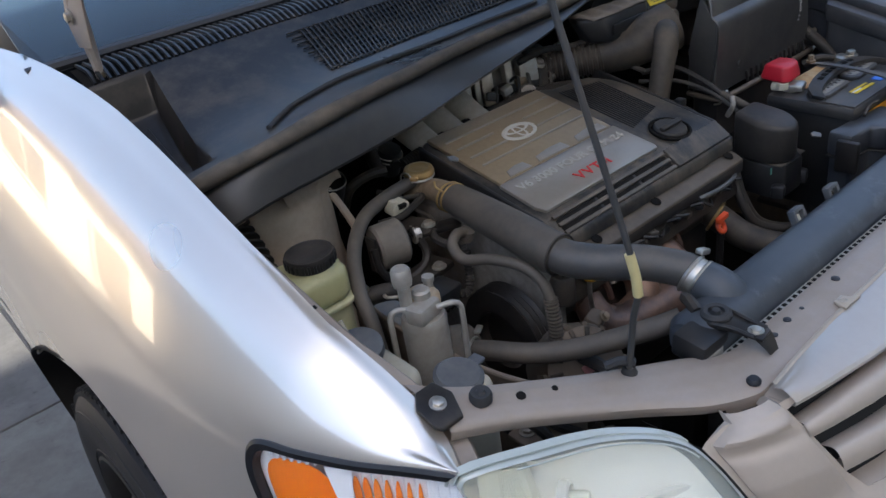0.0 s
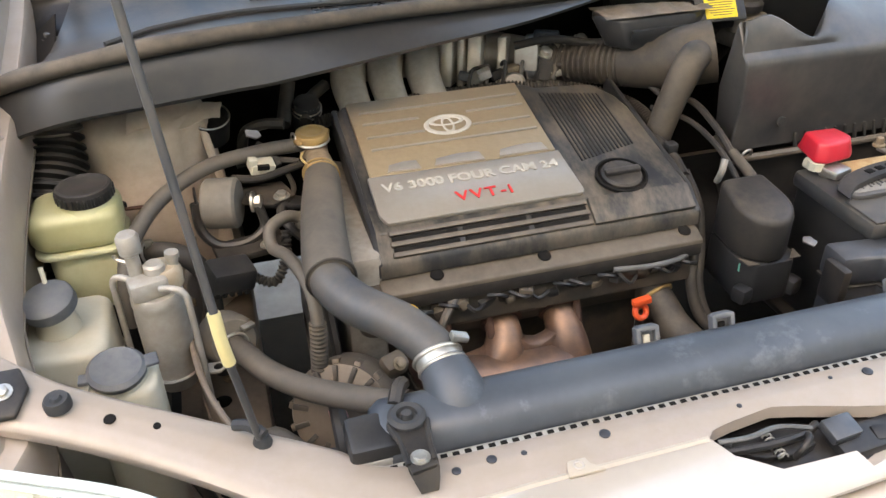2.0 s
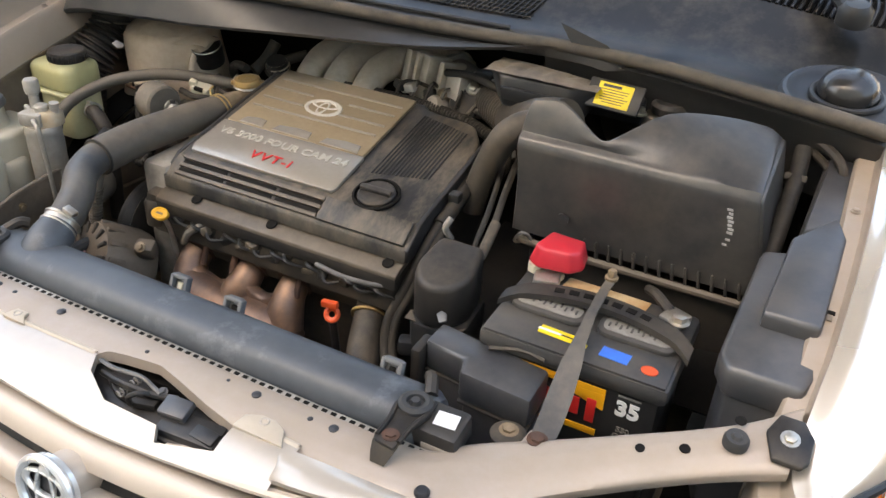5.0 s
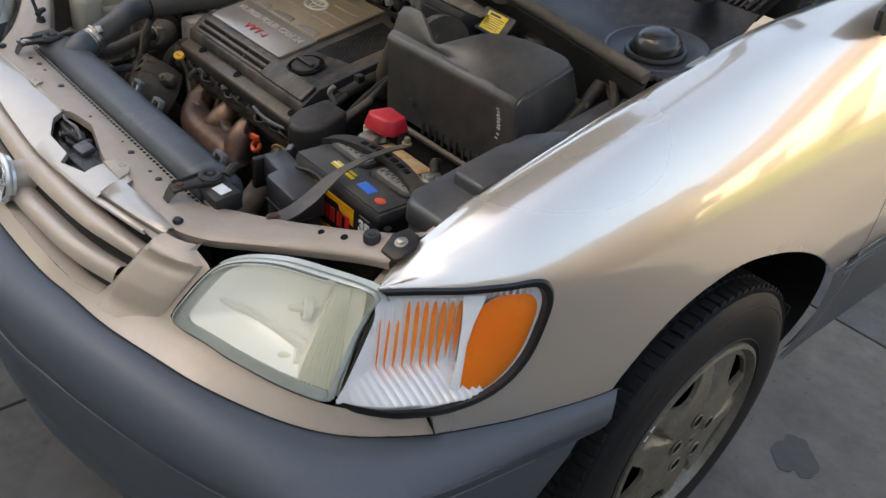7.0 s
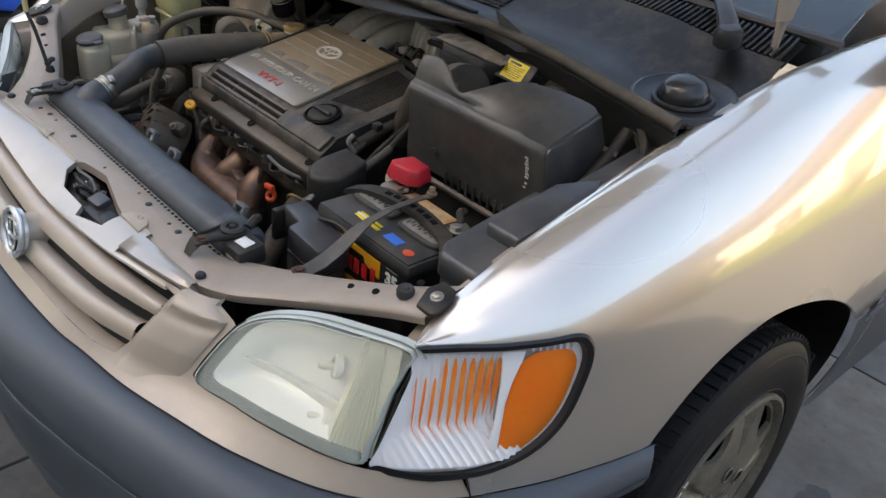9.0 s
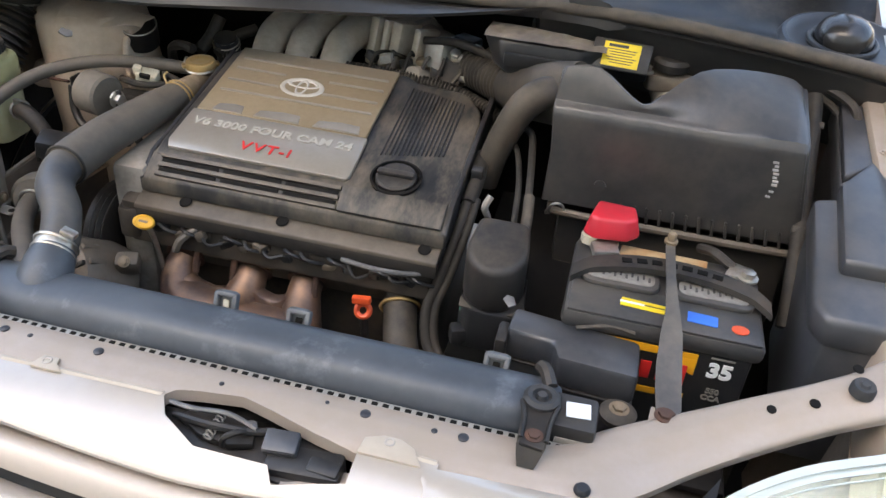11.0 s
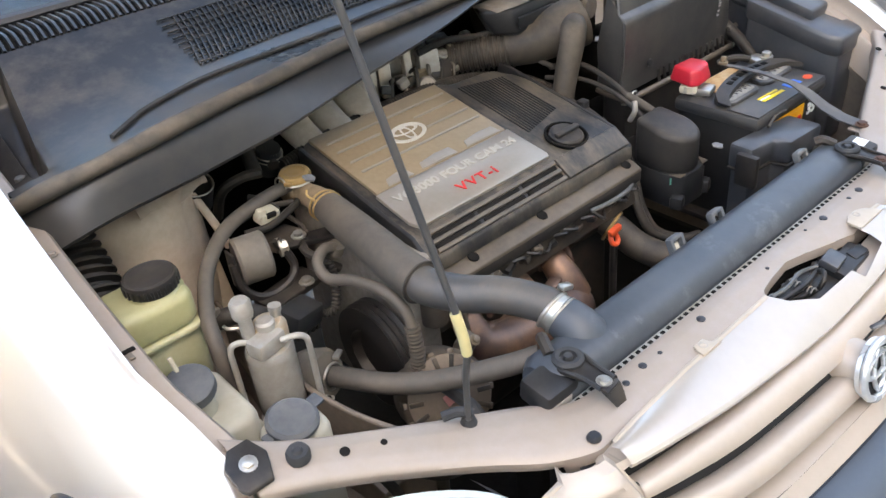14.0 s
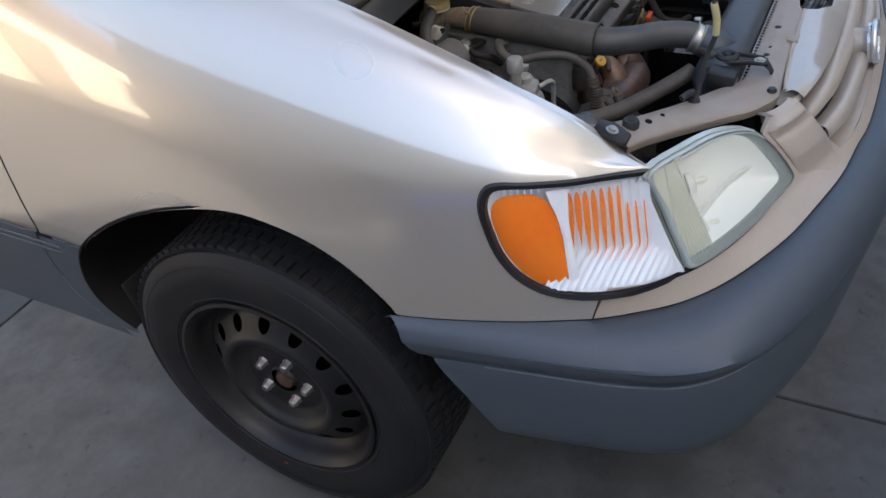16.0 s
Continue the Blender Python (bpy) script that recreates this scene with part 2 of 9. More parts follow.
def surface(name, base, rough=0.5, metal=0.0, other=None, grain=60, blotch=9, amount=0.5, bump=0.0, bump_scale=400, coat=0.0,
            dust=0.0, dust_at=(0.35, 0.75), dust_color=DUST, spec=0.5, trans=0.0, stretch=None, vary=0.0, coat_rough=0.05, detail=5):
    """Paint, plastic or metal with blotches, grain, fine relief and dust that lies on what faces up."""
    m, nt, bs = nodes_of(name)
    col = other or tuple(c * 0.6 for c in base)
    big = noise_node(nt, blotch, detail, 0.65, stretch=stretch)
    fine = noise_node(nt, grain, 3, 0.6, stretch=stretch)
    c = mix(nt, times(nt, ramp(nt, big, 0.38, 0.68), amount), base, col)
    c = mix(nt, times(nt, ramp(nt, fine, 0.4, 0.7), amount * 0.5), c, col)
    soft = noise_node(nt, blotch * 0.8, 0, 0.5, stretch=stretch)
    rg = ramp(nt, soft, 0.2, 0.8, max(rough - 0.05, 0.02), min(rough + 0.06, 1))
    if dust > 0:
        geo = nt.nodes.new("ShaderNodeNewGeometry")
        sep = nt.nodes.new("ShaderNodeSeparateXYZ")
        nt.links.new(geo.outputs["Normal"], sep.inputs[0])
        up = ramp(nt, sep.outputs[2], -0.1, 0.85, 0.25, 1.0)
        spots = ramp(nt, noise_node(nt, 14, 6, 0.7, stretch=stretch), dust_at[0], dust_at[1])
        f = times(nt, times(nt, up, spots), dust)
        c = mix(nt, f, c, dust_color)
        k = nt.nodes.new("ShaderNodeMix")
        nt.links.new(f, k.inputs[0])
        nt.links.new(rg, k.inputs[2])
        k.inputs[3].default_value = 0.9
        rg = k.outputs[0]
        if metal:
            nt.links.new(ramp(nt, f, 0, 1, metal, 0.0), bs.inputs["Metallic"])
    if vary:
        oi = nt.nodes.new("ShaderNodeObjectInfo")
        c = mix(nt, times(nt, oi.outputs["Random"], vary), c, col)
    nt.links.new(c, bs.inputs["Base Color"])
    nt.links.new(rg, bs.inputs["Roughness"])
    if not (dust > 0 and metal):
        bs.inputs["Metallic"].default_value = metal
    bs.inputs["Specular IOR Level"].default_value = spec
    bs.inputs["Coat Weight"].default_value, bs.inputs["Coat Roughness"].default_value = coat, coat_rough
    bs.inputs["Transmission Weight"].default_value = trans
    if bump:
        b = nt.nodes.new("ShaderNodeBump")
        b.inputs["Strength"].default_value, b.inputs["Distance"].default_value = bump, 0.001
        nt.links.new(noise_node(nt, bump_scale, 3, 0.6), b.inputs["Height"])
        nt.links.new(b.outputs[0], bs.inputs["Normal"])
    return m


# car body
PAINT = surface("champagne_paint", (0.75, 0.66, 0.55), 0.29, 0.66, (0.72, 0.63, 0.52), 60, 2.5, 0.25, coat=1.0, coat_rough=0.035, detail=0)
PAINT.node_tree.nodes["Principled BSDF"].inputs["Coat IOR"].default_value = 2.2
PAINT_FLAT = surface("flat_champagne_plastic", (0.50, 0.415, 0.33), 0.42, 0.12, (0.44, 0.36, 0.285), 90, 5, 0.5, coat=0.35, coat_rough=0.15, dust=0.2)
PAINT_DUSTY = surface("dusty_body_paint", (0.34, 0.276, 0.225), 0.45, 0.15, (0.30, 0.24, 0.19), 180, 7, 0.6, coat=0.25, coat_rough=0.3, dust=0.5)
# body paint inside the bay: dirt, plus the bay's shade put into the colour
PAINT_BAY = surface("dirty_shaded_bay_paint", (0.19, 0.148, 0.112), 0.5, 0.05, (0.085, 0.064, 0.046), 90, 6, 0.8, dust=0.55)
BUMPER = surface("grey_textured_bumper", (0.060, 0.072, 0.087), 0.46, 0.0, (0.074, 0.085, 0.098), 160, 4, 0.6, bump=0.12, bump_scale=900, coat=0.06, coat_rough=0.35)
TRIM = surface("black_trim", (0.018, 0.018, 0.02), 0.45, 0.0, (0.03, 0.03, 0.032), 200, 12, 0.5)
RUBBER = surface("black_rubber", (0.020, 0.020, 0.021), 0.72, 0.0, (0.045, 0.042, 0.038), 120, 10, 0.7, bump=0.1, bump_scale=500)
TYRE = surface("tyre_rubber", (0.013, 0.013, 0.014), 0.58, 0.0, (0.022, 0.021, 0.020), 150, 9, 0.8, bump=0.15, bump_scale=600, spec=0.26)
STEEL_RIM = surface("black_steel_rim", (0.011, 0.011, 0.0115), 0.42, 0.0, (0.026, 0.022, 0.019), 90, 10, 0.8, spec=0.3)
HUBCAP = surface("worn_silver_hubcap", (0.235, 0.215, 0.172), 0.48, 0.3, (0.115, 0.10, 0.074), 120, 14, 0.9)
WELL = surface("dark_wheel_well", (0.010, 0.0095, 0.009), 0.85, 0.0, (0.02, 0.018, 0.016), 60, 6, 0.8, bump=0.3, bump_scale=90, spec=0.12)

# ---- ground ----
def concrete(name, base, other):
    m, nt, bs = nodes_of(name)
    big = ramp(nt, noise_node(nt, 0.9, 6, 0.65), 0.35, 0.7)
    mid = ramp(nt, noise_node(nt, 7, 6, 0.7), 0.35, 0.75)
    fine = ramp(nt, noise_node(nt, 160, 3, 0.6), 0.3, 0.8)
    c = mix(nt, big, base, other)
    c = mix(nt, times(nt, mid, 0.45), c, tuple(v * 0.62 for v in other))
    c = mix(nt, times(nt, fine, 0.3), c, tuple(v * 0.7 for v in base))
    spots = ramp(nt, noise_node(nt, 19, 5, 0.75), 0.60, 0.68)
    c = mix(nt, times(nt, spots, 0.7), c, tuple(v * 0.45 for v in other))
    pale = ramp(nt, noise_node(nt, 3.1, 5, 0.7), 0.52, 0.70)
    c = mix(nt, times(nt, pale, 0.5), c, tuple(v * 1.35 for v in base))
    nt.links.new(c, bs.inputs["Base Color"])
    nt.links.new(ramp(nt, mid, 0, 1, 0.55, 0.85), bs.inputs["Roughness"])
    bs.inputs["Specular IOR Level"].default_value = 0.3
    b = nt.nodes.new("ShaderNodeBump")
    b.inputs["Strength"].default_value, b.inputs["Distance"].default_value = 0.35, 0.002
    nt.links.new(noise_node(nt, 260, 4, 0.7), b.inputs["Height"])
    nt.links.new(b.outputs[0], bs.inputs["Normal"])
    return m


CONCRETE = concrete("worn_concrete", (0.116, 0.113, 0.109), (0.070, 0.068, 0.064))
JOINT = surface("dark_joint", (0.05, 0.045, 0.04), 0.9)
OIL = surface("oil_stain", (0.03, 0.029, 0.028), 0.5, 0.0, (0.05, 0.049, 0.047), 60, 12, 0.7)

GROUND = -0.023  # the floor lies a little below the datum of the body
single("ground", box((0, 20, GROUND - 0.06), (160, 160, 0.1), 0), JOINT, "dirt bed below the concrete slabs", "ground", kind="structure")
slab_floor = thing("concrete_floor", (0, 0, GROUND), "grey worn concrete slabs with narrow saw-cut joints", "floor", kind="structure")
XS, YS = (-12, -6.4, -3.38, -0.28, 2.82, 6.0, 12), (-14, -8, -4.2, -0.95, 2.285, 5.5, 9, 14)
for xa, xb in zip(XS, XS[1:]):
    for ya, yb in zip(YS, YS[1:]):
        bm = box(((xa + xb) / 2, (ya + yb) / 2, GROUND - 0.025), (xb - xa - 0.009, yb - ya - 0.009, 0.05), 0.004)
        part("slab", bm, CONCRETE, slab_floor)


def stain(cx, cy, rx, ry, seed, turn=0.0):
    rnd = random.Random(seed)
    ph = [rnd.uniform(0, 6.28) for _ in range(4)]
    out = []
    for k in range(36):
        a = 2 * math.pi * k / 36
        f = 1 + 0.16 * math.sin(2 * a + ph[0]) + 0.12 * math.sin(3 * a + ph[1]) + 0.07 * math.sin(6 * a + ph[2]) + 0.04 * math.sin(11 * a + ph[3])
        x, y = rx * f * math.cos(a), ry * f * math.sin(a)
        c, s = math.cos(radians(turn)), math.sin(radians(turn))
        out.append((cx + x * c - y * s, cy + x * s + y * c))
    bm = prism(out, GROUND, GROUND + 0.0012, "z", 0)
    return single("oil_stain", bm, OIL, "dark dried oil stain on the concrete floor", "stain", "stains on the floor", kind="structure")


stain(1.02, 1.60, 0.05, 0.085, 3, 30)
stain(1.33, 2.32, 0.03, 0.05, 4, 10)
stain(1.55, 1.75, 0.03, 0.025, 8)
stain(-1.15, 1.35, 0.045, 0.03, 5)
stain(1.22, 2.75, 0.035, 0.03, 9)

# ---- the van: outer panels ----
FENDER = [  # y, then (x, z) from the bay edge over the crown down the side
    (0.352, (0.737, 0.872), (0.739, 0.875), (0.742, 0.876), (0.746, 0.872), (0.775, 0.79), (0.800, 0.70), (0.804, 0.648)),
    (0.400, (0.718, 0.884), (0.737, 0.893), (0.757, 0.890), (0.777, 0.876), (0.806, 0.79), (0.828, 0.70), (0.831, 0.646)),
    (0.450, (0.720, 0.916), (0.745, 0.923), (0.775, 0.914), (0.810, 0.879), (0.832, 0.79), (0.850, 0.70), (0.852, 0.645)),
    (0.540, (0.728, 0.960), (0.757, 0.966), (0.806, 0.948), (0.858, 0.882), (0.873, 0.79), (0.884, 0.70), (0.886, 0.645)),
    (0.700, (0.733, 1.008), (0.763, 1.016), (0.822, 0.996), (0.887, 0.905), (0.913, 0.79), (0.925, 0.70), (0.927, 0.645)),
    (0.900, (0.732, 1.054), (0.763, 1.063), (0.827, 1.042), (0.900, 0.935), (0.932, 0.81), (0.945, 0.71), (0.946, 0.645)),
    (1.100, (0.735, 1.098), (0.767, 1.108), (0.831, 1.086), (0.906, 0.965), (0.938, 0.83), (0.950, 0.72), (0.951, 0.645)),
    (1.300, (0.752, 1.135), (0.783, 1.143), (0.840, 1.117), (0.908, 0.985), (0.938, 0.84), (0.948, 0.72), (0.948, 0.645)),
    (1.500, (0.790, 1.168), (0.812, 1.170), (0.852, 1.138), (0.910, 0.995), (0.937, 0.85), (0.943, 0.72), (0.942, 0.645)),
    (1.700, (0.830, 1.190), (0.842, 1.190), (0.868, 1.150), (0.912, 1.000), (0.936, 0.85), (0.940, 0.72), (0.938, 0.645)),
    (2.700, (0.850, 1.200), (0.860, 1.195), (0.880, 1.150), (0.915, 1.000), (0.936, 0.85), (0.940, 0.72), (0.938, 0.645)),
]
FEND_ROWS = [np.array(spline([(x, s[0], z) for x, z in s[1:]], 24)) for s in FENDER]
FEND_Y = [s[0] for s in FENDER]


@functools.lru_cache(None)
def fender_section(y):
    cols = np.array(FEND_ROWS)
    i = min(max(int(np.searchsorted(FEND_Y, y)) - 1, 0), len(FEND_Y) - 2)
    t = (y - FEND_Y[i]) / (FEND_Y[i + 1] - FEND_Y[i])
    h = FEND_Y[i + 1] - FEND_Y[i]

    def slope(k):
        a, b = max(k - 1, 0), min(k + 1, len(FEND_Y) - 1)
        return (cols[b] - cols[a]) / (FEND_Y[b] - FEND_Y[a])
    h00, h10, h01, h11 = 2 * t ** 3 - 3 * t * t + 1, t ** 3 - 2 * t * t + t, -2 * t ** 3 + 3 * t * t, t ** 3 - t * t
    return h00 * cols[i] + h10 * h * slope(i) + h01 * cols[i + 1] + h11 * h * slope(i + 1)


def crown_rise(y, side):
    """How much higher the bay edge stands on the driver's side than in the table."""
    return float(np.interp(y, (0.40, 0.47, 0.54, 0.60, 0.70, 0.80, 0.90, 1.00, 1.15, 1.30, 1.50, 1.70), (0.0, 0.014, 0.023, 0.030, 0.043, 0.055, 0.065, 0.069, 0.062, 0.052, 0.034, 0.020))) if side < 0 else 0.0


def ledge_drop(y, side):
    """Depth of the inner ledge below the fender's edge, beyond its bead."""
    return max(crown_rise(y, side), 0.004) if side < 0 else 0.015


def fender_point(y, v, lift=0.0, side=1):
    """A point of the van's side; v runs from 0 (bay edge) to 6 (lower edge), past 6 straight down."""
    row = fender_section(round(y, 5))
    n = (len(row) - 1)
    f = min(max(v / 6 * n, 0), n - 1e-6)
    k = int(f)
    p = row[k] + (row[k + 1] - row[k]) * (f - k)
    if v > 6:
        p = p + np.array((-0.01 * (v - 6), 0, -0.09 * (v - 6)))
    if lift:
        d = row[min(k + 1, n)] - row[max(k - 1, 0)]
        out = Vector((-d[2], 0, d[0]))
        out = -out if out.x < 0 else out
        p = p + np.array(out.normalized()) * lift
    fade = max(1 - max(v, 0) / 3, 0) ** 1.2
    skew = 0.016 * max(y - 0.7, 0) * min(max((v - 2) / 2, 0), 1)  # the van stands a little askew
    wide = 0.020 * min(max((y - 0.42) / 0.12, 0), 1) * fade if side < 0 else 0.0
    return Vector((side * (p[0] + wide) + skew, y, p[2] + crown_rise(y, side) * fade))


def v_at(y, z):
    """The v at which the side has the height z."""
    row = fender_section(round(y, 5))
    zs = row[:, 2]
    k0 = int(np.argmax(zs))
    if z < zs[-1]:
        return 6 + (zs[-1] - z) / 0.09
    k = k0 + int(np.searchsorted(-zs[k0:], -z))
    k = min(max(k, 1), len(zs) - 1)
    t = (z - zs[k - 1]) / min(zs[k] - zs[k - 1], -1e-9)
    return (k - 1 + t) / (len(zs) - 1) * 6


# outline of the front wheel's arch: y, z
ARCH = [(0.700, 0.30), (0.690, 0.45), (0.690, 0.56), (0.704, 0.645), (0.755, 0.710), (0.83, 0.760), (0.92, 0.788), (1.00, 0.795), (1.10, 0.779), (1.20, 0.748), (1.30, 0.702),
        (1.39, 0.645), (1.455, 0.585), (1.495, 0.51), (1.503, 0.44), (1.478, 0.39), (1.43, 0.352)]
ARCH_FINE = [tuple(p) for p in spline(ARCH, 5)]
arch_v = [(y, v_at(y, z)) for y, z in ARCH_FINE] + [(1.425, 11.5), (0.70, 11.5)]
# the corner lamp's outline on the side: y, z
CLAMP = [(0.352, 0.874), (0.40, 0.876), (0.45, 0.878), (0.50, 0.882), (0.535, 0.885), (0.553, 0.878), (0.559, 0.855), (0.553, 0.82), (0.538, 0.775), (0.512, 0.735),
         (0.475, 0.706), (0.43, 0.692), (0.38, 0.688), (0.33, 0.690), (0.288, 0.698)]
SEAM = [(1.45, 0.325), (1.54, 0.365), (1.585, 0.41), (1.600, 0.50), (1.588, 0.57), (1.574, 0.63), (1.568, 0.74), (1.562, 0.86), (1.548, 0.98), (1.515, 1.08), (1.485, 1.17)]


def seam_y(z):
    return float(np.interp(z, [p[1] for p in SEAM], [p[0] for p in SEAM]))


CLAD_TOP = 0.600  # height of the sill cladding's upper edge
CLAD_V = v_at(1.55, CLAD_TOP)


def fender(side, label):
    f = thing("fender", (side * 0.9, 1.0, 0.645), label, "car fender", "front fenders")
    lamp = [(y, v_at(y, z)) for y, z in CLAMP if y >= 0.35] + [(0.30, 5.4), (0.30, 3.0)]
    seam = [(seam_y(z), v_at(seam_y(z), z)) for z in np.linspace(1.165, CLAD_TOP, 24)]
    keep = [(0.352, 0.0), (1.48, 0.0)] + seam + [(1.30, CLAD_V), (1.20, 6.0), (0.4045, 6.0), (0.394, 5.25), (0.352, 4.8)]
    us = list(np.linspace(0.352, 1.602, 190))
    vs = list(np.linspace(0.0, CLAD_V, 100))
    bm = skin(lambda u, v: fender_point(u, v, 0, side), us, vs, keep=keep, holes=[lamp, arch_v], thick=0.0)
    part("panel", bm, PAINT, f, sharp=50)
    # inward flange along the bay edge
    rows = []
    for y in np.linspace(0.36, 1.47, 40):
        p = fender_point(float(y), 0, 0, side)
        d = ledge_drop(float(y), side)
        rows.append([p, p + Vector((-side * 0.002, 0, -0.007 - 0.9 * d)), p + Vector((-side * 0.006, 0, -0.012 - d)), p + Vector((-side * 0.026, 0, -0.013 - d)), p + Vector((-side * 0.030, 0, -0.018 - d)), p + Vector((-side * 0.035, 0, -0.080 - d))])
    part("flange", sheet(rows), PAINT_DUSTY, f)
    # rolled lip of the arch
    rows = []
    for y, z in ARCH_FINE:
        if z > 0.635:
            p = fender_point(y, v_at(y, z), 0, side)
            rows.append([p, p + Vector((-side * 0.003, (1.06 - y) * 0.004, -0.002)), p + Vector((-side * 0.022, 0, 0.004))])
    part("arch_lip", sheet(rows), PAINT, f)
    return f


def cladding(side):
    c = thing("side_cladding", (side * 0.94, 1.5, 0.25), "dark grey plastic sill cladding behind the front wheel", "cladding", "sill claddings")
    lo = 9.7
    cut = [(seam_y(z), v_at(seam_y(z), z)) for z in (0.60, 0.58, 0.56, 0.52, 0.48, 0.44, 0.41, 0.385, 0.37, 0.355, 0.335)]
    keep = [(1.30, CLAD_V), (1.578, CLAD_V)] + cut + [(1.40, 9.45), (1.30, 9.45)]
    bm = skin(lambda u, v: fender_point(u, v, 0.006, side), list(np.linspace(1.30, 1.61, 64)), list(np.linspace(CLAD_V, lo, 60)), keep=keep, holes=[arch_v])
    part("front_piece", bm, BUMPER, c)
    rear = [(u + 0.007, v) for u, v in cut]
    bm = skin(lambda u, v: fender_point(u, v, 0.006, side), list(np.linspace(1.43, 2.7, 100)), list(np.linspace(CLAD_V - 0.05, lo, 40)), keep=[(1.586, CLAD_V - 0.05)] + rear + [(1.47, 9.7), (2.7, 9.7), (2.7, CLAD_V - 0.05)])
    part("door_piece", bm, BUMPER, c)
    for v in (CLAD_V + 0.22, CLAD_V + 0.42):
        bm = tube([fender_point(y, v, 0.0065, side) for y in np.linspace(1.525, 1.58, 4)] + [fender_point(y, v, 0.0065, side) for y in np.linspace(1.61, 2.69, 10)], 0.0024, 6, 2)
        part("moulding", bm, BUMPER, c)
    return c


def door(side):
    d = thing("front_door", (side * 0.94, 2.1, 0.645), "champagne painted front door with a thin shut line", "car door", "front doors")
    us = list(np.linspace(1.485, 2.7, 70))
    vs = list(np.linspace(0.0, CLAD_V, 46))
    seam = [(seam_y(z) + 0.006, v_at(seam_y(z), z)) for z in np.linspace(1.165, CLAD_TOP, 24)]
    keep = [(1.486, 0.0)] + seam + [(2.7, CLAD_V), (2.7, 0.0)]
    part("panel", skin(lambda u, v: fender_point(u, v, 0, side), us, vs, keep=keep), PAINT, d, sharp=50)
    # dark gap behind the shut line
    rows = [[fender_point(seam_y(z) - 0.025, v_at(seam_y(z) - 0.025, z), -0.005, side), fender_point(seam_y(z) + 0.03, v_at(seam_y(z) + 0.03, z), -0.005, side)] for z in np.linspace(1.16, 0.34, 40)]
    part("shut_seal", sheet(rows), TRIM, d)
    # black sail at the window corner
    sail = [(1.335, 1.165), (1.345, 1.128), (1.385, 1.112), (1.53, 1.100), (1.75, 1.12), (1.75, 1.30), (1.52, 1.25)]
    bm = prism(sail, side * 0.868, side * 0.880, "x", 0.004)
    part("window_sail", bm, TRIM, d, "black window corner trim")
    return d

# ---- the van: front ----
PAINT_LIP = surface("glossy_lip_paint", (0.45, 0.385, 0.315), 0.36, 0.2, (0.40, 0.34, 0.275), 70, 5, 0.5, coat=1.0, coat_rough=0.10, dust=0.10)
PAINT_LIP.node_tree.nodes["Principled BSDF"].inputs["Coat IOR"].default_value = 1.58
PAINT_TAN = surface("tan_folded_edge", (0.46, 0.385, 0.295), 0.45, 0.05, (0.39, 0.32, 0.24), 90, 8, 0.7, dust=0.2)
GRILLE_BACK = surface("dark_grille_backing", (0.012, 0.012, 0.012), 0.8)
def plan(table, x):
    xs = [p[0] for p in table]
    return [float(np.interp(x, xs, [p[k] for p in table])) for k in range(1, len(table[0]))]


def smooth_table(table, sub=10):
    return [tuple(p) for p in spline(table, sub)]


# plan lines of the front: distance from the middle, y, z
LINE_TOP = smooth_table([(-0.2, 0.172, 0.800), (0, 0.166, 0.798), (0.2, 0.171, 0.814), (0.3, 0.178, 0.826), (0.38, 0.192, 0.828), (0.44, 0.215, 0.820), (0.50, 0.240, 0.828), (0.6, 0.285, 0.848), (0.742, 0.352, 0.874)])
LINE_LOW = smooth_table([(-0.2, 0.074, 0.690), (0, 0.070, 0.684), (0.2, 0.076, 0.688), (0.3, 0.090, 0.690), (0.4, 0.104, 0.692), (0.5, 0.130, 0.692), (0.6, 0.163, 0.688), (0.7, 0.222, 0.672), (0.76, 0.283, 0.656), (0.804, 0.352, 0.648), (0.833, 0.405, 0.645)])


LEDGE = [(0.0, 0.0), (0.06, 0.20), (0.14, 0.40), (0.2, 0.48), (0.35, 0.58), (0.6, 0.75), (1.0, 1.0)]
LEDGE_AT = [(0.0, 0.15), (0.30, 0.2), (0.40, 0.8), (0.47, 1.0), (0.53, 0.9), (0.60, 0.57), (0.70, 0.25), (0.76, 0.1)]


def front_point(x, w, lift=0.0):
    """A point of the nose: x from the middle (signed), w from 0 (bumper) to 1 (grille top)."""
    s = -1 if x < 0 else 1
    a = abs(x)
    xl = a if a <= 0.6 else 0.6 + (a - 0.6) * (0.233 / 0.142)
    yl, zl = plan(LINE_LOW, xl)
    yt, zt = plan(LINE_TOP, a)
    k = plan(LEDGE_AT, a)[0]
    f = w + (plan(LEDGE, min(max(w, 0), 1))[0] - min(max(w, 0), 1)) * k
    n = Vector((0.25 + 0.6 * a, -1, 0.5)).normalized()
    bulge = 0.008 * math.sin(math.pi * min(max(w, 0), 1)) * (1 if a < 0.3 else 0.8)
    p = Vector((xl + (a - xl) * w, yl + (yt - yl) * f, zl + (zt - zl) * w)) + n * (bulge + lift)
    return Vector((s * p.x, p.y, p.z))


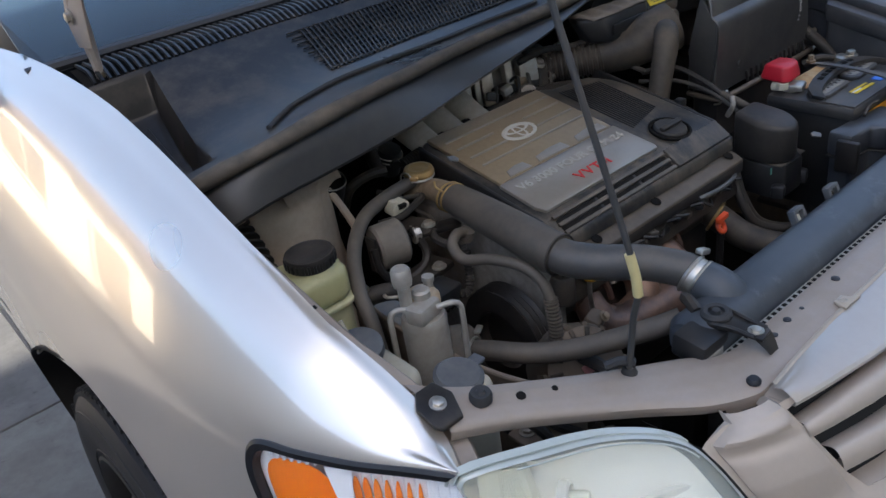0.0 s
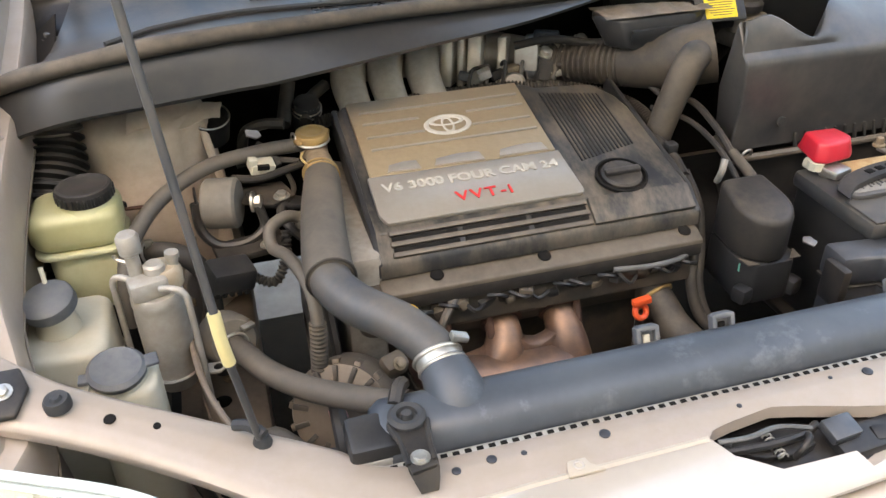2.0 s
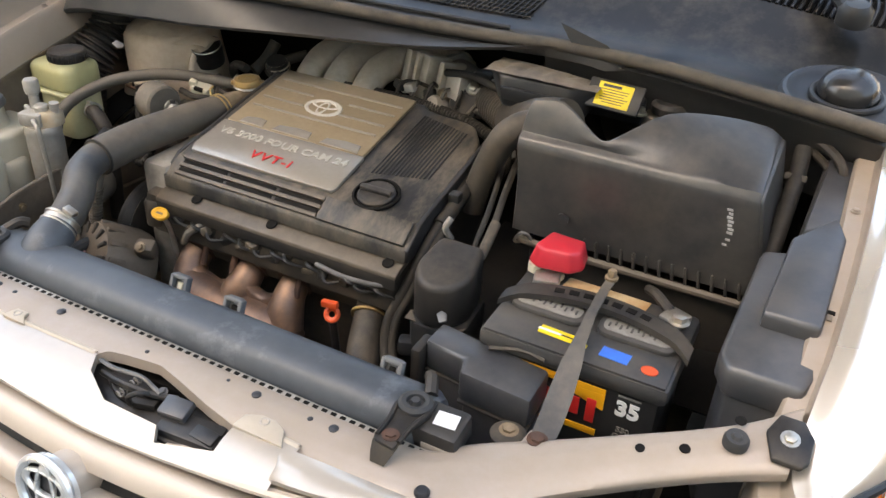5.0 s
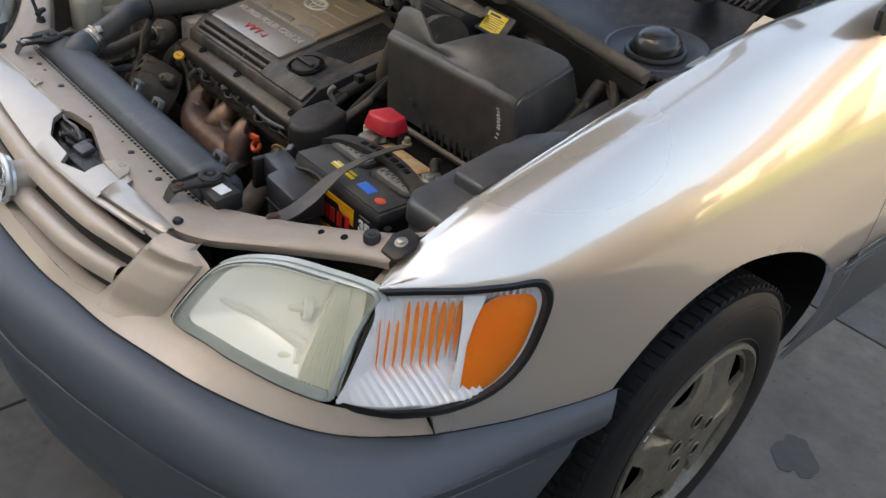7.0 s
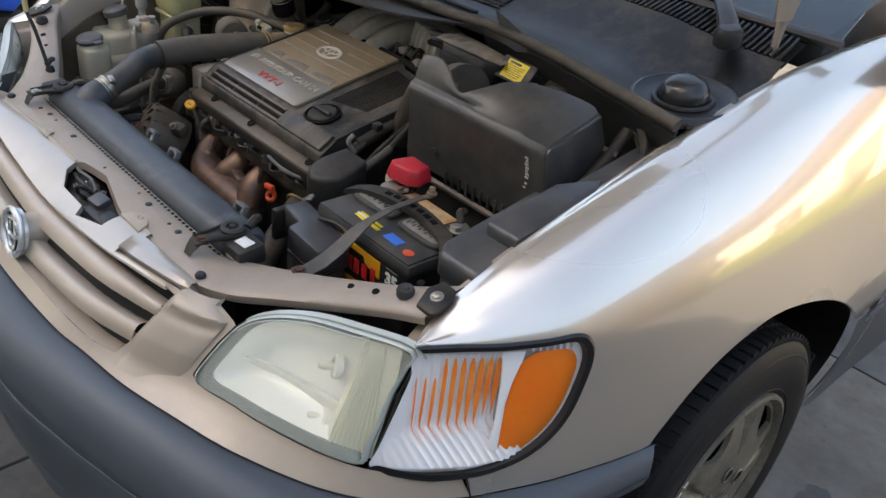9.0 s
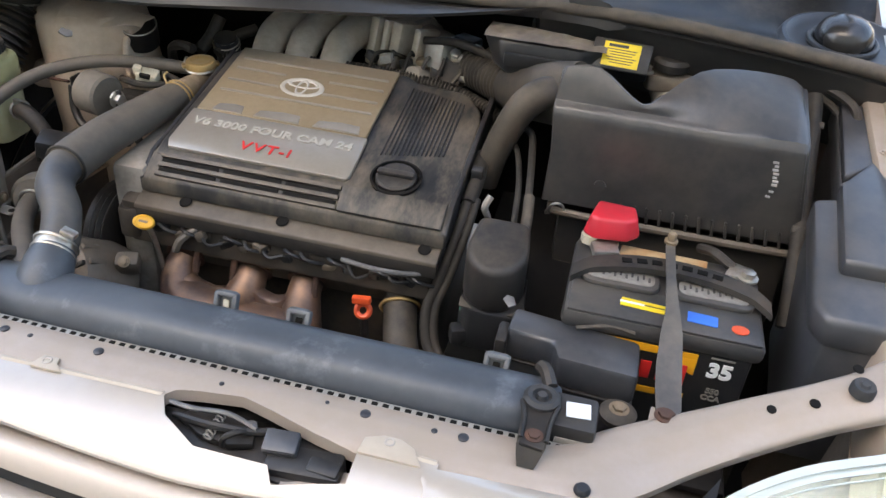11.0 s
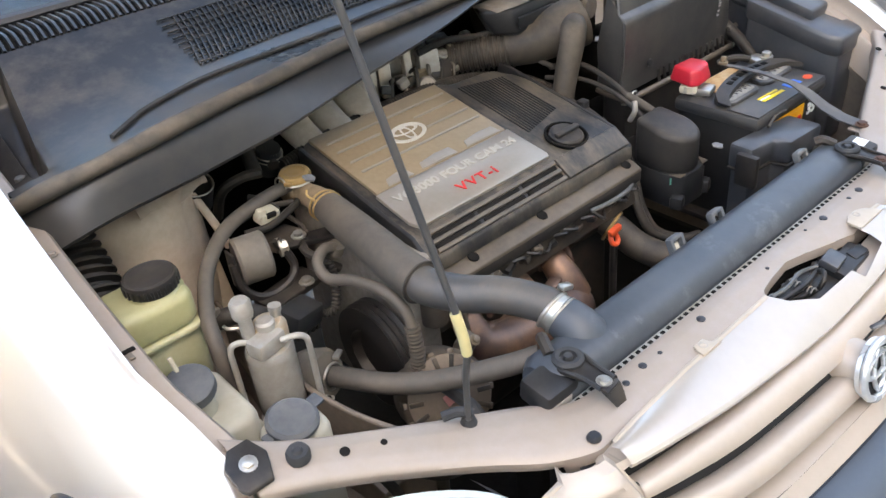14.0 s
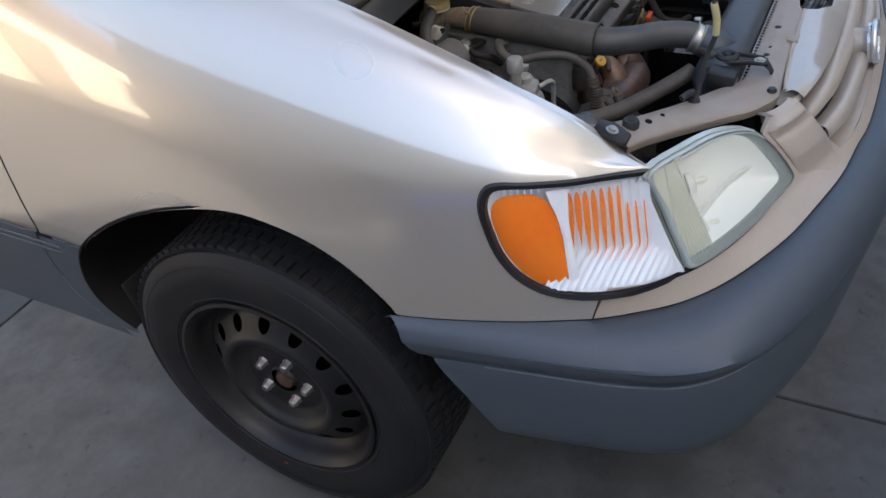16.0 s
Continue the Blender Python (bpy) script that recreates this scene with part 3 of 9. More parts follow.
# outlines on the nose: x, w
HEADLAMP = [(0.744, 1.0), (0.730, 0.85), (0.716, 0.70), (0.706, 0.50), (0.699, 0.34), (0.694, 0.20), (0.672, 0.185), (0.62, 0.19), (0.56, 0.195), (0.51, 0.19), (0.487, 0.205), (0.475, 0.27),
            (0.478, 0.40), (0.483, 0.52), (0.491, 0.69), (0.503, 0.87), (0.52, 0.98), (0.55, 1.05), (0.60, 1.08), (0.67, 1.05)]
LAMP_HOLE = [(0.770, 1.2), (0.770, 0.24), (0.731, 0.21), (0.71, 0.185)] + HEADLAMP[6:16] + [(0.496, 0.91), (0.468, 1.0), (0.455, 1.2)]
OPEN_HALF = [(0.0, 0.18), (0.1, 0.17), (0.2, 0.15), (0.29, 0.12), (0.345, 0.13), (0.362, 0.30), (0.380, 0.60), (0.398, 0.93), (0.375, 0.965), (0.25, 0.965), (0.1, 0.965), (0.0, 0.965)]
GRILLE_OPENING = OPEN_HALF + [(-x, w) for x, w in OPEN_HALF[-2:0:-1]]

POST_EDGE = [(0.0, 0.40), (0.10, 0.43), (0.20, 0.458), (0.30, 0.4655), (0.50, 0.474), (0.69, 0.482), (0.80, 0.488), (0.88, 0.490), (0.93, 0.478), (1.0, 0.460)]  # height, outer edge of the end post
fascia = thing("front_fascia", (0, 0.12, 0.66), "champagne grille surround with two slats and folded end posts", "grille")
hl_r = [(x, w) for x, w in LAMP_HOLE]
hl_l = [(-x, w) for x, w in LAMP_HOLE]
bm = skin(front_point, list(np.linspace(-0.742, 0.742, 300)), list(np.linspace(0.0, 1.0, 48)), holes=[hl_r, hl_l, GRILLE_OPENING], thick=0.0)
part("surround", bm, PAINT_FLAT, fascia, sharp=50)
# the returns behind the edges of the grille opening
rows = []
for x, w in OPEN_HALF[:-1]:
    p = front_point(x, w)
    rows.append([p, p + Vector((0, 0.045, -0.004))])
for s in (1, -1):
    part("pocket_return", sheet([[Vector((s * q.x, q.y, q.z)) for q in r] for r in rows]), PAINT_FLAT, fascia)
    rr = []
    for x, w in HEADLAMP[6:17]:
        p = front_point(x, w)
        rr.append([Vector((s * p.x, p.y, p.z)), Vector((s * (p.x + 0.008), p.y + 0.045, p.z + 0.004))])
    part("lamp_return", sheet(rr), TRIM, fascia)
    # folded post between the slats' ends and the lamp
    rr = []
    for w in np.linspace(0.06, 1.0, 46):
        h = 0.010 * min(max((w - 0.10) / 0.35, 0), 1)
        fold = 0.007 * math.exp(-((w - 0.90) / 0.055) ** 2) - 0.004 * math.exp(-((w - 0.76) / 0.05) ** 2)
        xa = 0.360 + 0.046 * w
        xb = max(plan(POST_EDGE, w)[0], xa + 0.03)
        m, g = xb - xa, min(max((w - 0.06) / 0.3, 0), 1)
        rr.append([front_point(s * x, w, l) for x, l in ((xa - 0.004, 0.0015 - 0.0075 * g), (xa, h), (xa + 0.008, h + 0.003 + fold * 0.6), (xa + 0.35 * m, h + 0.003 + fold), (xa + 0.7 * m, h + 0.001 + fold), (xb - 0.006, h - 0.002 + fold * 0.8), (xb, h - 0.006 * g), (xb + 0.002, 0.0015 - 0.0135 * g))])
    top = rr[-1]
    rr.append([p + Vector((-s * 0.012 * (k / 7) ** 2, 0.016, 0.002 if 0 < k < 6 else 0)) for k, p in enumerate(top)])
    rr.append([p + Vector((-s * 0.030 * (k / 7) ** 2, 0.028, -0.014)) for k, p in enumerate(top)])
    part("end_post", sheet(rr, 0.0), PAINT_FLAT, fascia, "folded champagne end post", sharp=35)


def bar(w0, w1, x0, x1, depth=0.030, open_end=0.0):
    """A curved slat across the grille opening; open_end: how far its upper edge falls towards the ends."""
    rows = []
    for x in np.linspace(-1, 1, 81):
        a = abs(x)
        X = x * (x0 + x1) / 2
        hi_w = w1 - open_end * a ** 2
        pts = [front_point(X, w0 + (hi_w - w0) * f, l) for f, l in ((0.0, -0.006), (0.05, -0.001), (0.3, 0.0025), (0.6, 0.004), (0.85, 0.002), (0.96, -0.0015), (1.0, -0.006))]
        rows.append([pts[0] + Vector((0, depth * 0.5, 0.004))] + pts + [pts[-1] + Vector((0, depth * 0.4, -0.004)), pts[-1] + Vector((0, depth * 0.62, -0.010))])
    return sheet(rows, 0.0)


part("bar", bar(0.65, 0.885, 0.384, 0.392, open_end=0.10), PAINT_FLAT, fascia, "upper curved grille slat")
part("bar", bar(0.295, 0.505, 0.358, 0.372), PAINT_FLAT, fascia, "lower curved grille slat")
# dark mesh behind the bars
rows = [[front_point(x, 0.05) + Vector((0, 0.032, 0)), front_point(x, 0.5) + Vector((0, 0.030, 0)), front_point(x, 0.97) + Vector((0, 0.030, -0.012))] for x in np.linspace(-0.42, 0.42, 30)]
part("backing", sheet(rows, 0.003), GRILLE_BACK, fascia)
# round badge: a plain ring with two ovals
badge_m = look((0.0, 0.094, 0.752), (0.0, -1.0, 0.99)) @ pose(0, 0, 0, 0, 180, 0)
BADGE = surface("pale_worn_chrome", (0.80, 0.80, 0.78), 0.28, 0.6, (0.62, 0.62, 0.60), 200, 30, 0.5)
badge = part("badge", moved(joined(ring((0, 0, 0), 0.040, 0.0055, seg=32), lathe([(0.041, -0.006), (0.041, -0.012)], (0, 0, 0), seg=32)), badge_m), BADGE, fascia, "round chrome badge")
part("badge_field", moved(lathe([(0.037, -0.004), (0.037, -0.0055)], (0, 0, 0), seg=32), badge_m), TRIM, badge)
part("badge_oval", moved(joined(moved(ring((0, 0, 0), 0.02, 0.0036, seg=28), Matrix.Diagonal((0.65, 1.5, 1, 1))), moved(ring((0, 0.012, 0), 0.02, 0.0036, seg=28), Matrix.Diagonal((1.55, 0.75, 1, 1)))), badge_m), BADGE, badge)
part("badge_foot", moved(lathe([(0.034, -0.05), (0.030, -0.01)], (0, 0, 0), seg=24), badge_m), PAINT_FLAT, badge)

# glossy lip over the grille, cut out for the hood latch
LATCH = [(-0.049, 0.242), (-0.049, 0.228), (-0.037, 0.208), (0.005, 0.186), (0.087, 0.184), (0.097, 0.168), (0.170, 0.182), (0.170, 0.242)]  # x, y of the lip's cut-out
LIP_BACK = [(-0.42, 0.212), (-0.34, 0.2205), (-0.24, 0.227), (-0.045, 0.2305), (0.05, 0.2305), (0.17, 0.2295), (0.25, 0.226), (0.42, 0.22)]


def lip_y(x):
    """Front and rear edge of the lip, and the height of its front edge."""
    y, z = plan(LINE_TOP, abs(x))
    return y - 0.006, plan(LIP_BACK, x)[0], z


def lip_point(x, f):
    y0, y1, z = lip_y(x)
    return Vector((x, y0 + (y1 - y0) * f, z + 0.002 + (0.829 - z) * f + 0.006 * math.sin(math.pi * f)))


def lip_share(x, y):
    y0, y1, _ = lip_y(x)
    return (y - y0) / (y1 - y0)


hole = [(x, lip_share(x, y)) for x, y in LATCH]
part("lip", skin(lip_point, list(np.linspace(-0.392, 0.252, 150)), list(np.linspace(0, 1, 31)), holes=[hole]), PAINT_LIP, fascia, "painted lip over the grille with a cut-out")
rim = [lip_point(x, f) for x, f in hole if f < 1]
part("hole_fold", sheet([[p, p + Vector((0, 0.001, -0.010))] for p in rim]), PAINT_LIP, fascia)
rows = []
for x in np.linspace(-0.392, 0.385, 42):
    p = lip_point(float(x), 0.0)
    rows.append([p, p + Vector((0, -0.004, -0.003)), p + Vector((0, -0.003, -0.009)), p + Vector((0, 0.03, -0.012))])
part("lip_edge", sheet(rows), PAINT_LIP, fascia)
# tan fold along the rear edge, and two ears with a hole each
for xa, xb in ((-0.385, -0.052), (0.173, 0.250)):
    rows = []
    for x in np.linspace(xa, xb, 24):
        p = lip_point(float(x), 1.0)
        rows.append([p + Vector((0, -0.003, 0.0006)), p + Vector((0, 0.0, 0.0022)), p + Vector((0, 0.0035, 0.0014)), p + Vector((0, 0.004, -0.003))])
    part("lip_fold", sheet(rows), PAINT_TAN, fascia, "tan folded rear edge")
for x, y, w in ((-0.191, 0.235, 0.012), (0.198, 0.236, 0.026)):
    d = 0.012 if x < 0 else 0.022
    ear = part("ear", prism([(x - w - 0.002, y - d), (x + w + 0.012, y - d), (x + w, y - 0.001), (x + 0.010, y + 0.007), (x - 0.008, y + 0.007), (x - w, y - 0.001)], 0.8315, 0.8352, "z", 0.0008), PAINT_TAN, fascia, "tan ear with a hole")
    part("ear_hole", ring((x, y - 0.001, 0.8352), 0.0046, 0.0012, seg=18), PAINT_LIP, ear)
# separate raised end of the lip over a dark gap
rows = []
for x, ya, yb in ((0.240, 0.196, 0.215), (0.248, 0.176, 0.2165), (0.29, 0.177, 0.2185), (0.33, 0.182, 0.220), (0.37, 0.190, 0.2215), (0.40, 0.199, 0.2225), (0.413, 0.206, 0.2215)):
    z = plan(LINE_TOP, x)[1]
    rows.append([Vector((x, ya + 0.010, z - 0.004)), Vector((x, ya, z + 0.003)), Vector((x, ya, z + 0.0085)), Vector((x, ya + 0.004, z + 0.010))] + [Vector((x, ya + (yb - ya) * f, z + 0.0105 + (0.834 - z - 0.0105) * f + 0.003 * math.sin(math.pi * f))) for f in (0.3, 0.55, 0.8, 1.0)] + [Vector((x, yb + 0.001, 0.829))])
part("lip_end", sheet(rows), PAINT_LIP, fascia, "raised end of the painted lip", sharp=50)

# ---- bumper ----
BUMP = [  # plan of the moulded crease: distance from the middle, y
    (0.0, 0.0), (0.19, 0.008), (0.31, 0.030), (0.39, 0.047), (0.48, 0.070), (0.60, 0.106), (0.70, 0.145), (0.775, 0.186), (0.825, 0.232), (0.855, 0.285), (0.876, 0.36), (0.893, 0.46), (0.908, 0.56), (0.922, 0.65), (0.93, 0.71)]
bump_line = [np.array(p) for p in spline(BUMP, 6)]


LOW_EDGE = [np.array(p[:3]) for p in LINE_LOW if p[0] >= 0] + [np.array(fender_point(float(y), 6.0)) for y in np.linspace(0.42, 0.716, 12)]
REAR_END = [(0.30, 0.505), (0.385, 0.548), (0.41, 0.562), (0.50, 0.615), (0.593, 0.676), (0.645, 0.708)]  # z, y where the bumper ends at the wheel


def along(line, f):
    f = min(max(f, 0), len(line) - 1.001)
    k = int(f)
    return line[k] + (line[k + 1] - line[k]) * (f - k)


def bumper_rows():
    rows = []
    n = len(bump_line)

    def end_at(z):
        y = float(np.interp(z, [p[0] for p in REAR_END], [p[1] for p in REAR_END]))
        ys = [p[1] for p in bump_line]
        return float(np.interp(y, ys[6:], range(6, n)))
    for i in range(n):
        q = along(bump_line, i / (n - 1) * end_at(0.645))
        low = min(LOW_EDGE, key=lambda p: float(np.hypot(p[0] - q[0], p[1] - q[1])) + (0.0 if abs(p[0] - q[0]) < 0.12 else 1.0))
        if i == n - 1:
            low = LOW_EDGE[-1]
        if i == 0:
            low = LOW_EDGE[0]
        row = [(low[0], low[1] + 0.012, low[2] - 0.010)]
        k = i / (n - 1)
        nose = min(max((0.62 - abs(q[0])) / 0.35, 0), 1)  # 1 across the nose, 0 round the sides

        def at(z, d):
            f = k * end_at(z)
            p, p2 = along(bump_line, f), along(bump_line, f + 0.5)
            p0 = along(bump_line, max(f - 0.5, 0))
            t = (p2 - p0) / np.linalg.norm(p2 - p0)
            return (p[0] + t[1] * d, p[1] - t[0] * d, z)
        full = at(0.612, 0.014 + 0.012 * (1 - nose))
        for w, dz in ((0.0, -0.002), (0.34, -0.005), (0.66, -0.016), (0.88, -0.038)):
            row.append((low[0] + (full[0] - low[0]) * w, low[1] + (full[1] - low[1]) * w, low[2] + dz))
        side = 1 - nose
        for d, z in ((0.014 + 0.012 * side, 0.612), (0.013 + 0.0115 * side, 0.597), (0.009 + 0.008 * side, 0.582), (0.0035 + 0.003 * side, 0.569), (0.0005, 0.5605), (-0.0015, 0.5565), (0.0015, 0.552), (0.002 + 0.003 * side, 0.53), (-0.002 + 0.006 * side, 0.48),
                     (-0.010 + 0.013 * side, 0.43), (-0.018 + 0.018 * side, 0.395), (-0.026 + 0.020 * side, 0.385), (-0.06, 0.378), (-0.10, 0.376)):
            row.append(at(z, d))
        rows.append(row)
    return rows


half = bumper_rows()
rows = [[Vector((-x, y, z)) for x, y, z in r] for r in half[:0:-1]] + [[Vector(q) for q in r] for r in half]
CREASE = surface("pale_grey_edge", (0.17, 0.19, 0.21), 0.5, 0.0, (0.10, 0.115, 0.13), 60, 20, 0.7)
bumper = thing("front_bumper", (0, 0.0, 0.28), "dark grey textured plastic wraparound front bumper", "bumper")
part("cover", sheet(rows), BUMPER, bumper, sharp=60)
rows = [[r[1] + Vector((0, 0, 0.0005)), r[1] + Vector((0, -0.003, 0.0008))] for r in rows]
part("upper_gap", sheet(rows), TRIM, bumper)
# thin pale line along the moulded crease
for s in (1, -1):
    edge = []
    for f in np.linspace(0.0, 0.86, 40):
        k = f * (len(bump_line) - 1)
        p, p2 = along(bump_line, k), along(bump_line, k + 0.3)
        t = (p2 - p) / np.linalg.norm(p2 - p)
        edge.append((s * (p[0] + t[1] * 0.0004), p[1] - t[0] * 0.0004, 0.5535))
    part("crease_edge", tube(edge, 0.0014, 6, 1), CREASE, bumper, "pale crease edge")
# air dam set back under the cover
rows = []
for x in np.linspace(-0.62, 0.62, 41):
    y = float(np.interp(abs(x), [p[0] for p in bump_line], [p[1] for p in bump_line])) + 0.022
    rows.append([Vector((x, y + 0.05, 0.385)), Vector((x, y + 0.004, 0.384)), Vector((x, y, 0.375)), Vector((x, y + 0.006, 0.325)), Vector((x, y + 0.014, 0.318)), Vector((x, y + 0.10, 0.318))])
part("air_dam", sheet(rows), BUMPER, bumper, "dark grey air dam under the bumper")
# the shut line between bumper panel and fender
for s in (1, -1):
    pts = [fender_point(0.394 + 0.0105 * (0.69 - z) / 0.045, v_at(0.40, z), 0.0006, s) for z in np.linspace(0.69, 0.645, 6)]
    part("shut_line", tube(pts, 0.0014, 6, 1), TRIM, bumper)

# ---- lamps and wheels ----
def glass(name, color, rough, ior=1.5):
    m, nt, bs = nodes_of(name)
    bs.inputs["Base Color"].default_value = (*color, 1)
    bs.inputs["Transmission Weight"].default_value = 1.0
    bs.inputs["IOR"].default_value = ior
    nt.links.new(ramp(nt, noise_node(nt, 9, 4, 0.6), 0.35, 0.7, rough * 0.5, rough * 1.6), bs.inputs["Roughness"])
    return m


HAZY = surface("hazy_polycarbonate", (0.93, 0.92, 0.81), 0.30, 0.0, (0.90, 0.87, 0.72), 12, 4, 0.6, coat=1.0, coat_rough=0.04)
HAZY.node_tree.nodes["Principled BSDF"].inputs["Alpha"].default_value = 0.20
CLEAR = surface("clear_polycarbonate", (0.96, 0.96, 0.96), 0.06, 0.0, (0.94, 0.94, 0.93), 60, 6, 0.4, coat=1.0, coat_rough=0.02)
CLEAR.node_tree.nodes["Principled BSDF"].inputs["Alpha"].default_value = 0.025
AMBER = surface("amber_reflector", (1.0, 0.185, 0.002), 0.22, 0.0, (1.0, 0.27, 0.004), 240, 12, 0.5, coat=0.0, bump=0.1, bump_scale=700, spec=0.06)
HAZE_INNER = surface("yellowed_reflector", (0.84, 0.82, 0.60), 0.35, 0.2, (0.64, 0.64, 0.54), 60, 6, 0.6, coat=0.4, coat_rough=0.2)
BOWL = surface("dull_lamp_bowl", (0.98, 0.97, 0.86), 0.20, 0.05, (0.95, 0.93, 0.78), 40, 4, 0.6)
SILVER = surface("lamp_reflector", (0.97, 0.97, 0.97), 0.20, 0.12, (0.92, 0.92, 0.91), 60, 9, 0.5, coat=0.6)
LAMP_BORDER = surface("dull_lamp_border", (0.20, 0.225, 0.20), 0.35, 0.1, (0.15, 0.17, 0.15), 60, 9, 0.5, coat=0.3)
LAMP_FOLD = surface("grey_reflector_fold", (0.84, 0.83, 0.73), 0.25, 0.1, (0.72, 0.71, 0.62), 60, 9, 0.5)
LAMP_RIM = surface("pale_lamp_edge", (0.50, 0.53, 0.48), 0.25, 0.0, (0.42, 0.45, 0.40), 90, 9, 0.5, coat=0.5)


def headlamp(s):
    h = thing("headlamp", (s * 0.6, 0.27, 0.69), "hazy yellowed clear headlamp with a ribbed outer edge", "headlight", "headlamps")
    f = lambda u, v, l=0.0: front_point(s * u, v, l)
    outline = [tuple(p) for p in spline(HEADLAMP, 3, True)]
    inner = lambda k: [(0.6 + (u - 0.6) * k, 0.60 + (v - 0.60) * k) for u, v in outline]
    part("lens", patch(lambda u, v, l: f(u, v, l), inner(0.965), 9, lambda q: 0.012 * (1 - q ** 3) + 0.001), HAZY, h, "hazy plastic lens").visible_shadow = False
    rim_rows = [[f(0.6 + (u - 0.6) * k, 0.60 + (v - 0.60) * k, l) for k, l in ((0.968, -0.014), (0.968, 0.001), (0.960, 0.0035), (0.935, 0.0055))] for u, v in outline + outline[:1]]
    part("lens_edge", sheet(rim_rows), LAMP_RIM, h)
    # dull moulded border between the lens's rim and the bright bowl
    bed = []
    for u, v in outline:
        ku = 0.968 if u > 0.66 else 0.800
        kv = 0.968 if u > 0.69 else (0.80 if v < 0.60 else 0.86)
        bed.append((0.6 + (u - 0.6) * ku, 0.60 + (v - 0.60) * kv))
    part("border", sheet([[f(0.6 + (u - 0.6) * 0.966, 0.60 + (v - 0.60) * 0.966, 0.0), f((0.6 + (u - 0.6) * 0.966 + a) / 2, (0.60 + (v - 0.60) * 0.966 + b) / 2, -0.003), f(a, b, -0.006), f(a, b, -0.014)] for (u, v), (a, b) in zip(outline + outline[:1], bed + bed[:1])]), LAMP_BORDER, h, "dull grey-green border")
    # two shells of the reflector meet in a level fold
    part("reflector", patch(lambda u, v, l: f(u, v, l), bed, 26, lambda q: -0.056 + 0.044 * q ** 3), BOWL, h, "yellowed silver reflector in two shells")
    fold = []
    for u in np.linspace(0.503, 0.668, 16):
        d = 0.022 + 0.030 * math.sin(math.pi * (u - 0.49) / 0.20)
        m = 0.535 - 0.09 * (u - 0.50) / 0.17
        fold.append([f(u, m + 0.045, -d), f(u, m + 0.030, -d + 0.006), f(u, m - 0.005, -d + 0.002), f(u, m - 0.060, -d - 0.006)])
    part("fold", sheet(fold), LAMP_FOLD, h, "grey fold between the shells")
    for u, v in ((0.645, 0.70), (0.650, 0.33)):
        seat = f(u, v, -0.046)
        out = (f(u - 0.05, v, 0.0) - seat).normalized()
        b = part("bulb_seat", lathe([(0.017, -0.006), (0.017, 0.004), (0.012, 0.006), (0.010, -0.004), (0.0, -0.004)], seat, out, 24), LAMP_FOLD, h)
        part("bulb", lathe([(0.006, -0.004), (0.006, 0.020), (0.004, 0.026), (0.0, 0.027)], seat, out, 16), HAZE_INNER, b)
    strip = lambda w, k, l: f(0.662 + 0.030 * max(w - 0.25, 0) ** 1.3 + k * (0.030 + 0.012 * w), w, l)
    part("fluted_strip", sheet([[strip(w, 0, -0.012), strip(w, 0.5, -0.011), strip(w, 1, -0.010)] for w in np.linspace(0.24, 0.97, 12)]), HAZE_INNER, h, "yellowed fluted strip")
    part("lens_groove", tube([f(0.6 + (u - 0.6) * 0.90, 0.60 + (v - 0.60) * 0.89, 0.0085) for u, v in sorted((p for p in outline if p[1] > 0.85 and p[0] < 0.70), key=lambda p: p[0])], 0.0011, 5, 1), LAMP_RIM, h)
    # the step beside the fluted strip
    part("step", sheet([[f(0.662 + 0.030 * max(w - 0.25, 0) ** 1.3, w, -0.010), f(0.655 + 0.030 * max(w - 0.25, 0) ** 1.3, w, -0.034)] for w in np.linspace(0.24, 0.98, 12)]), HAZE_INNER, h)
    # ribs moulded at the outer edge
    for k in range(9):
        t = k / 8
        pts = [f(0.664 + 0.028 * t + (0.036 - 0.020 * t) * max(w - 0.25, 0) ** 1.3, w, -0.008) for w in np.linspace(0.22, 0.97, 9)]
        part("rib", tube(pts, 0.0012, 6, 1), HAZE_INNER, h)
    # the exposed top of the lamp body under the crossmember
    back = [front_point(s * u, w, -0.06) for u, w in HEADLAMP[:6]]
    part("side_wall", sheet([[front_point(s * u, w, 0.0), q] for (u, w), q in zip(HEADLAMP[:6], back)]), HAZE_INNER, h)
    rows = []
    for u, v in [p for p in outline if p[1] > 0.93 and p[0] > 0.505]:
        p = f(u, v, 0.001)
        rows.append([p, p + Vector((0, 0.010, 0.002)), p + Vector((0, 0.015, -0.010))])
    rows.sort(key=lambda r: s * r[0].x)
    part("top_cover", sheet(rows, 0.003), LAMP_RIM, h)
    return h


LAMP_JOIN = [(0.70, 0.288), (0.729, 0.300), (0.763, 0.315), (0.805, 0.333), (0.839, 0.345), (0.874, 0.3515)]  # z, y where the two lamps meet


def corner_point(y, z, lift, s):
    """The corner lamp's skin: the fender's side, carried on forward to the headlamp."""
    if y >= 0.352:
        return fender_point(y, v_at(y, z), lift, s)
    p = fender_point(0.352, v_at(0.352, z), lift, 1)
    e = float(np.interp(z, [q[0] for q in LAMP_JOIN], [q[1] for q in LAMP_JOIN]))
    k = min((0.352 - y) / max(0.352 - e, 0.004), 1.1)
    p.x += (0.744 - p.x) * k + 0.010 * k * (1 - k)
    return Vector((s * p.x, y, p.z))


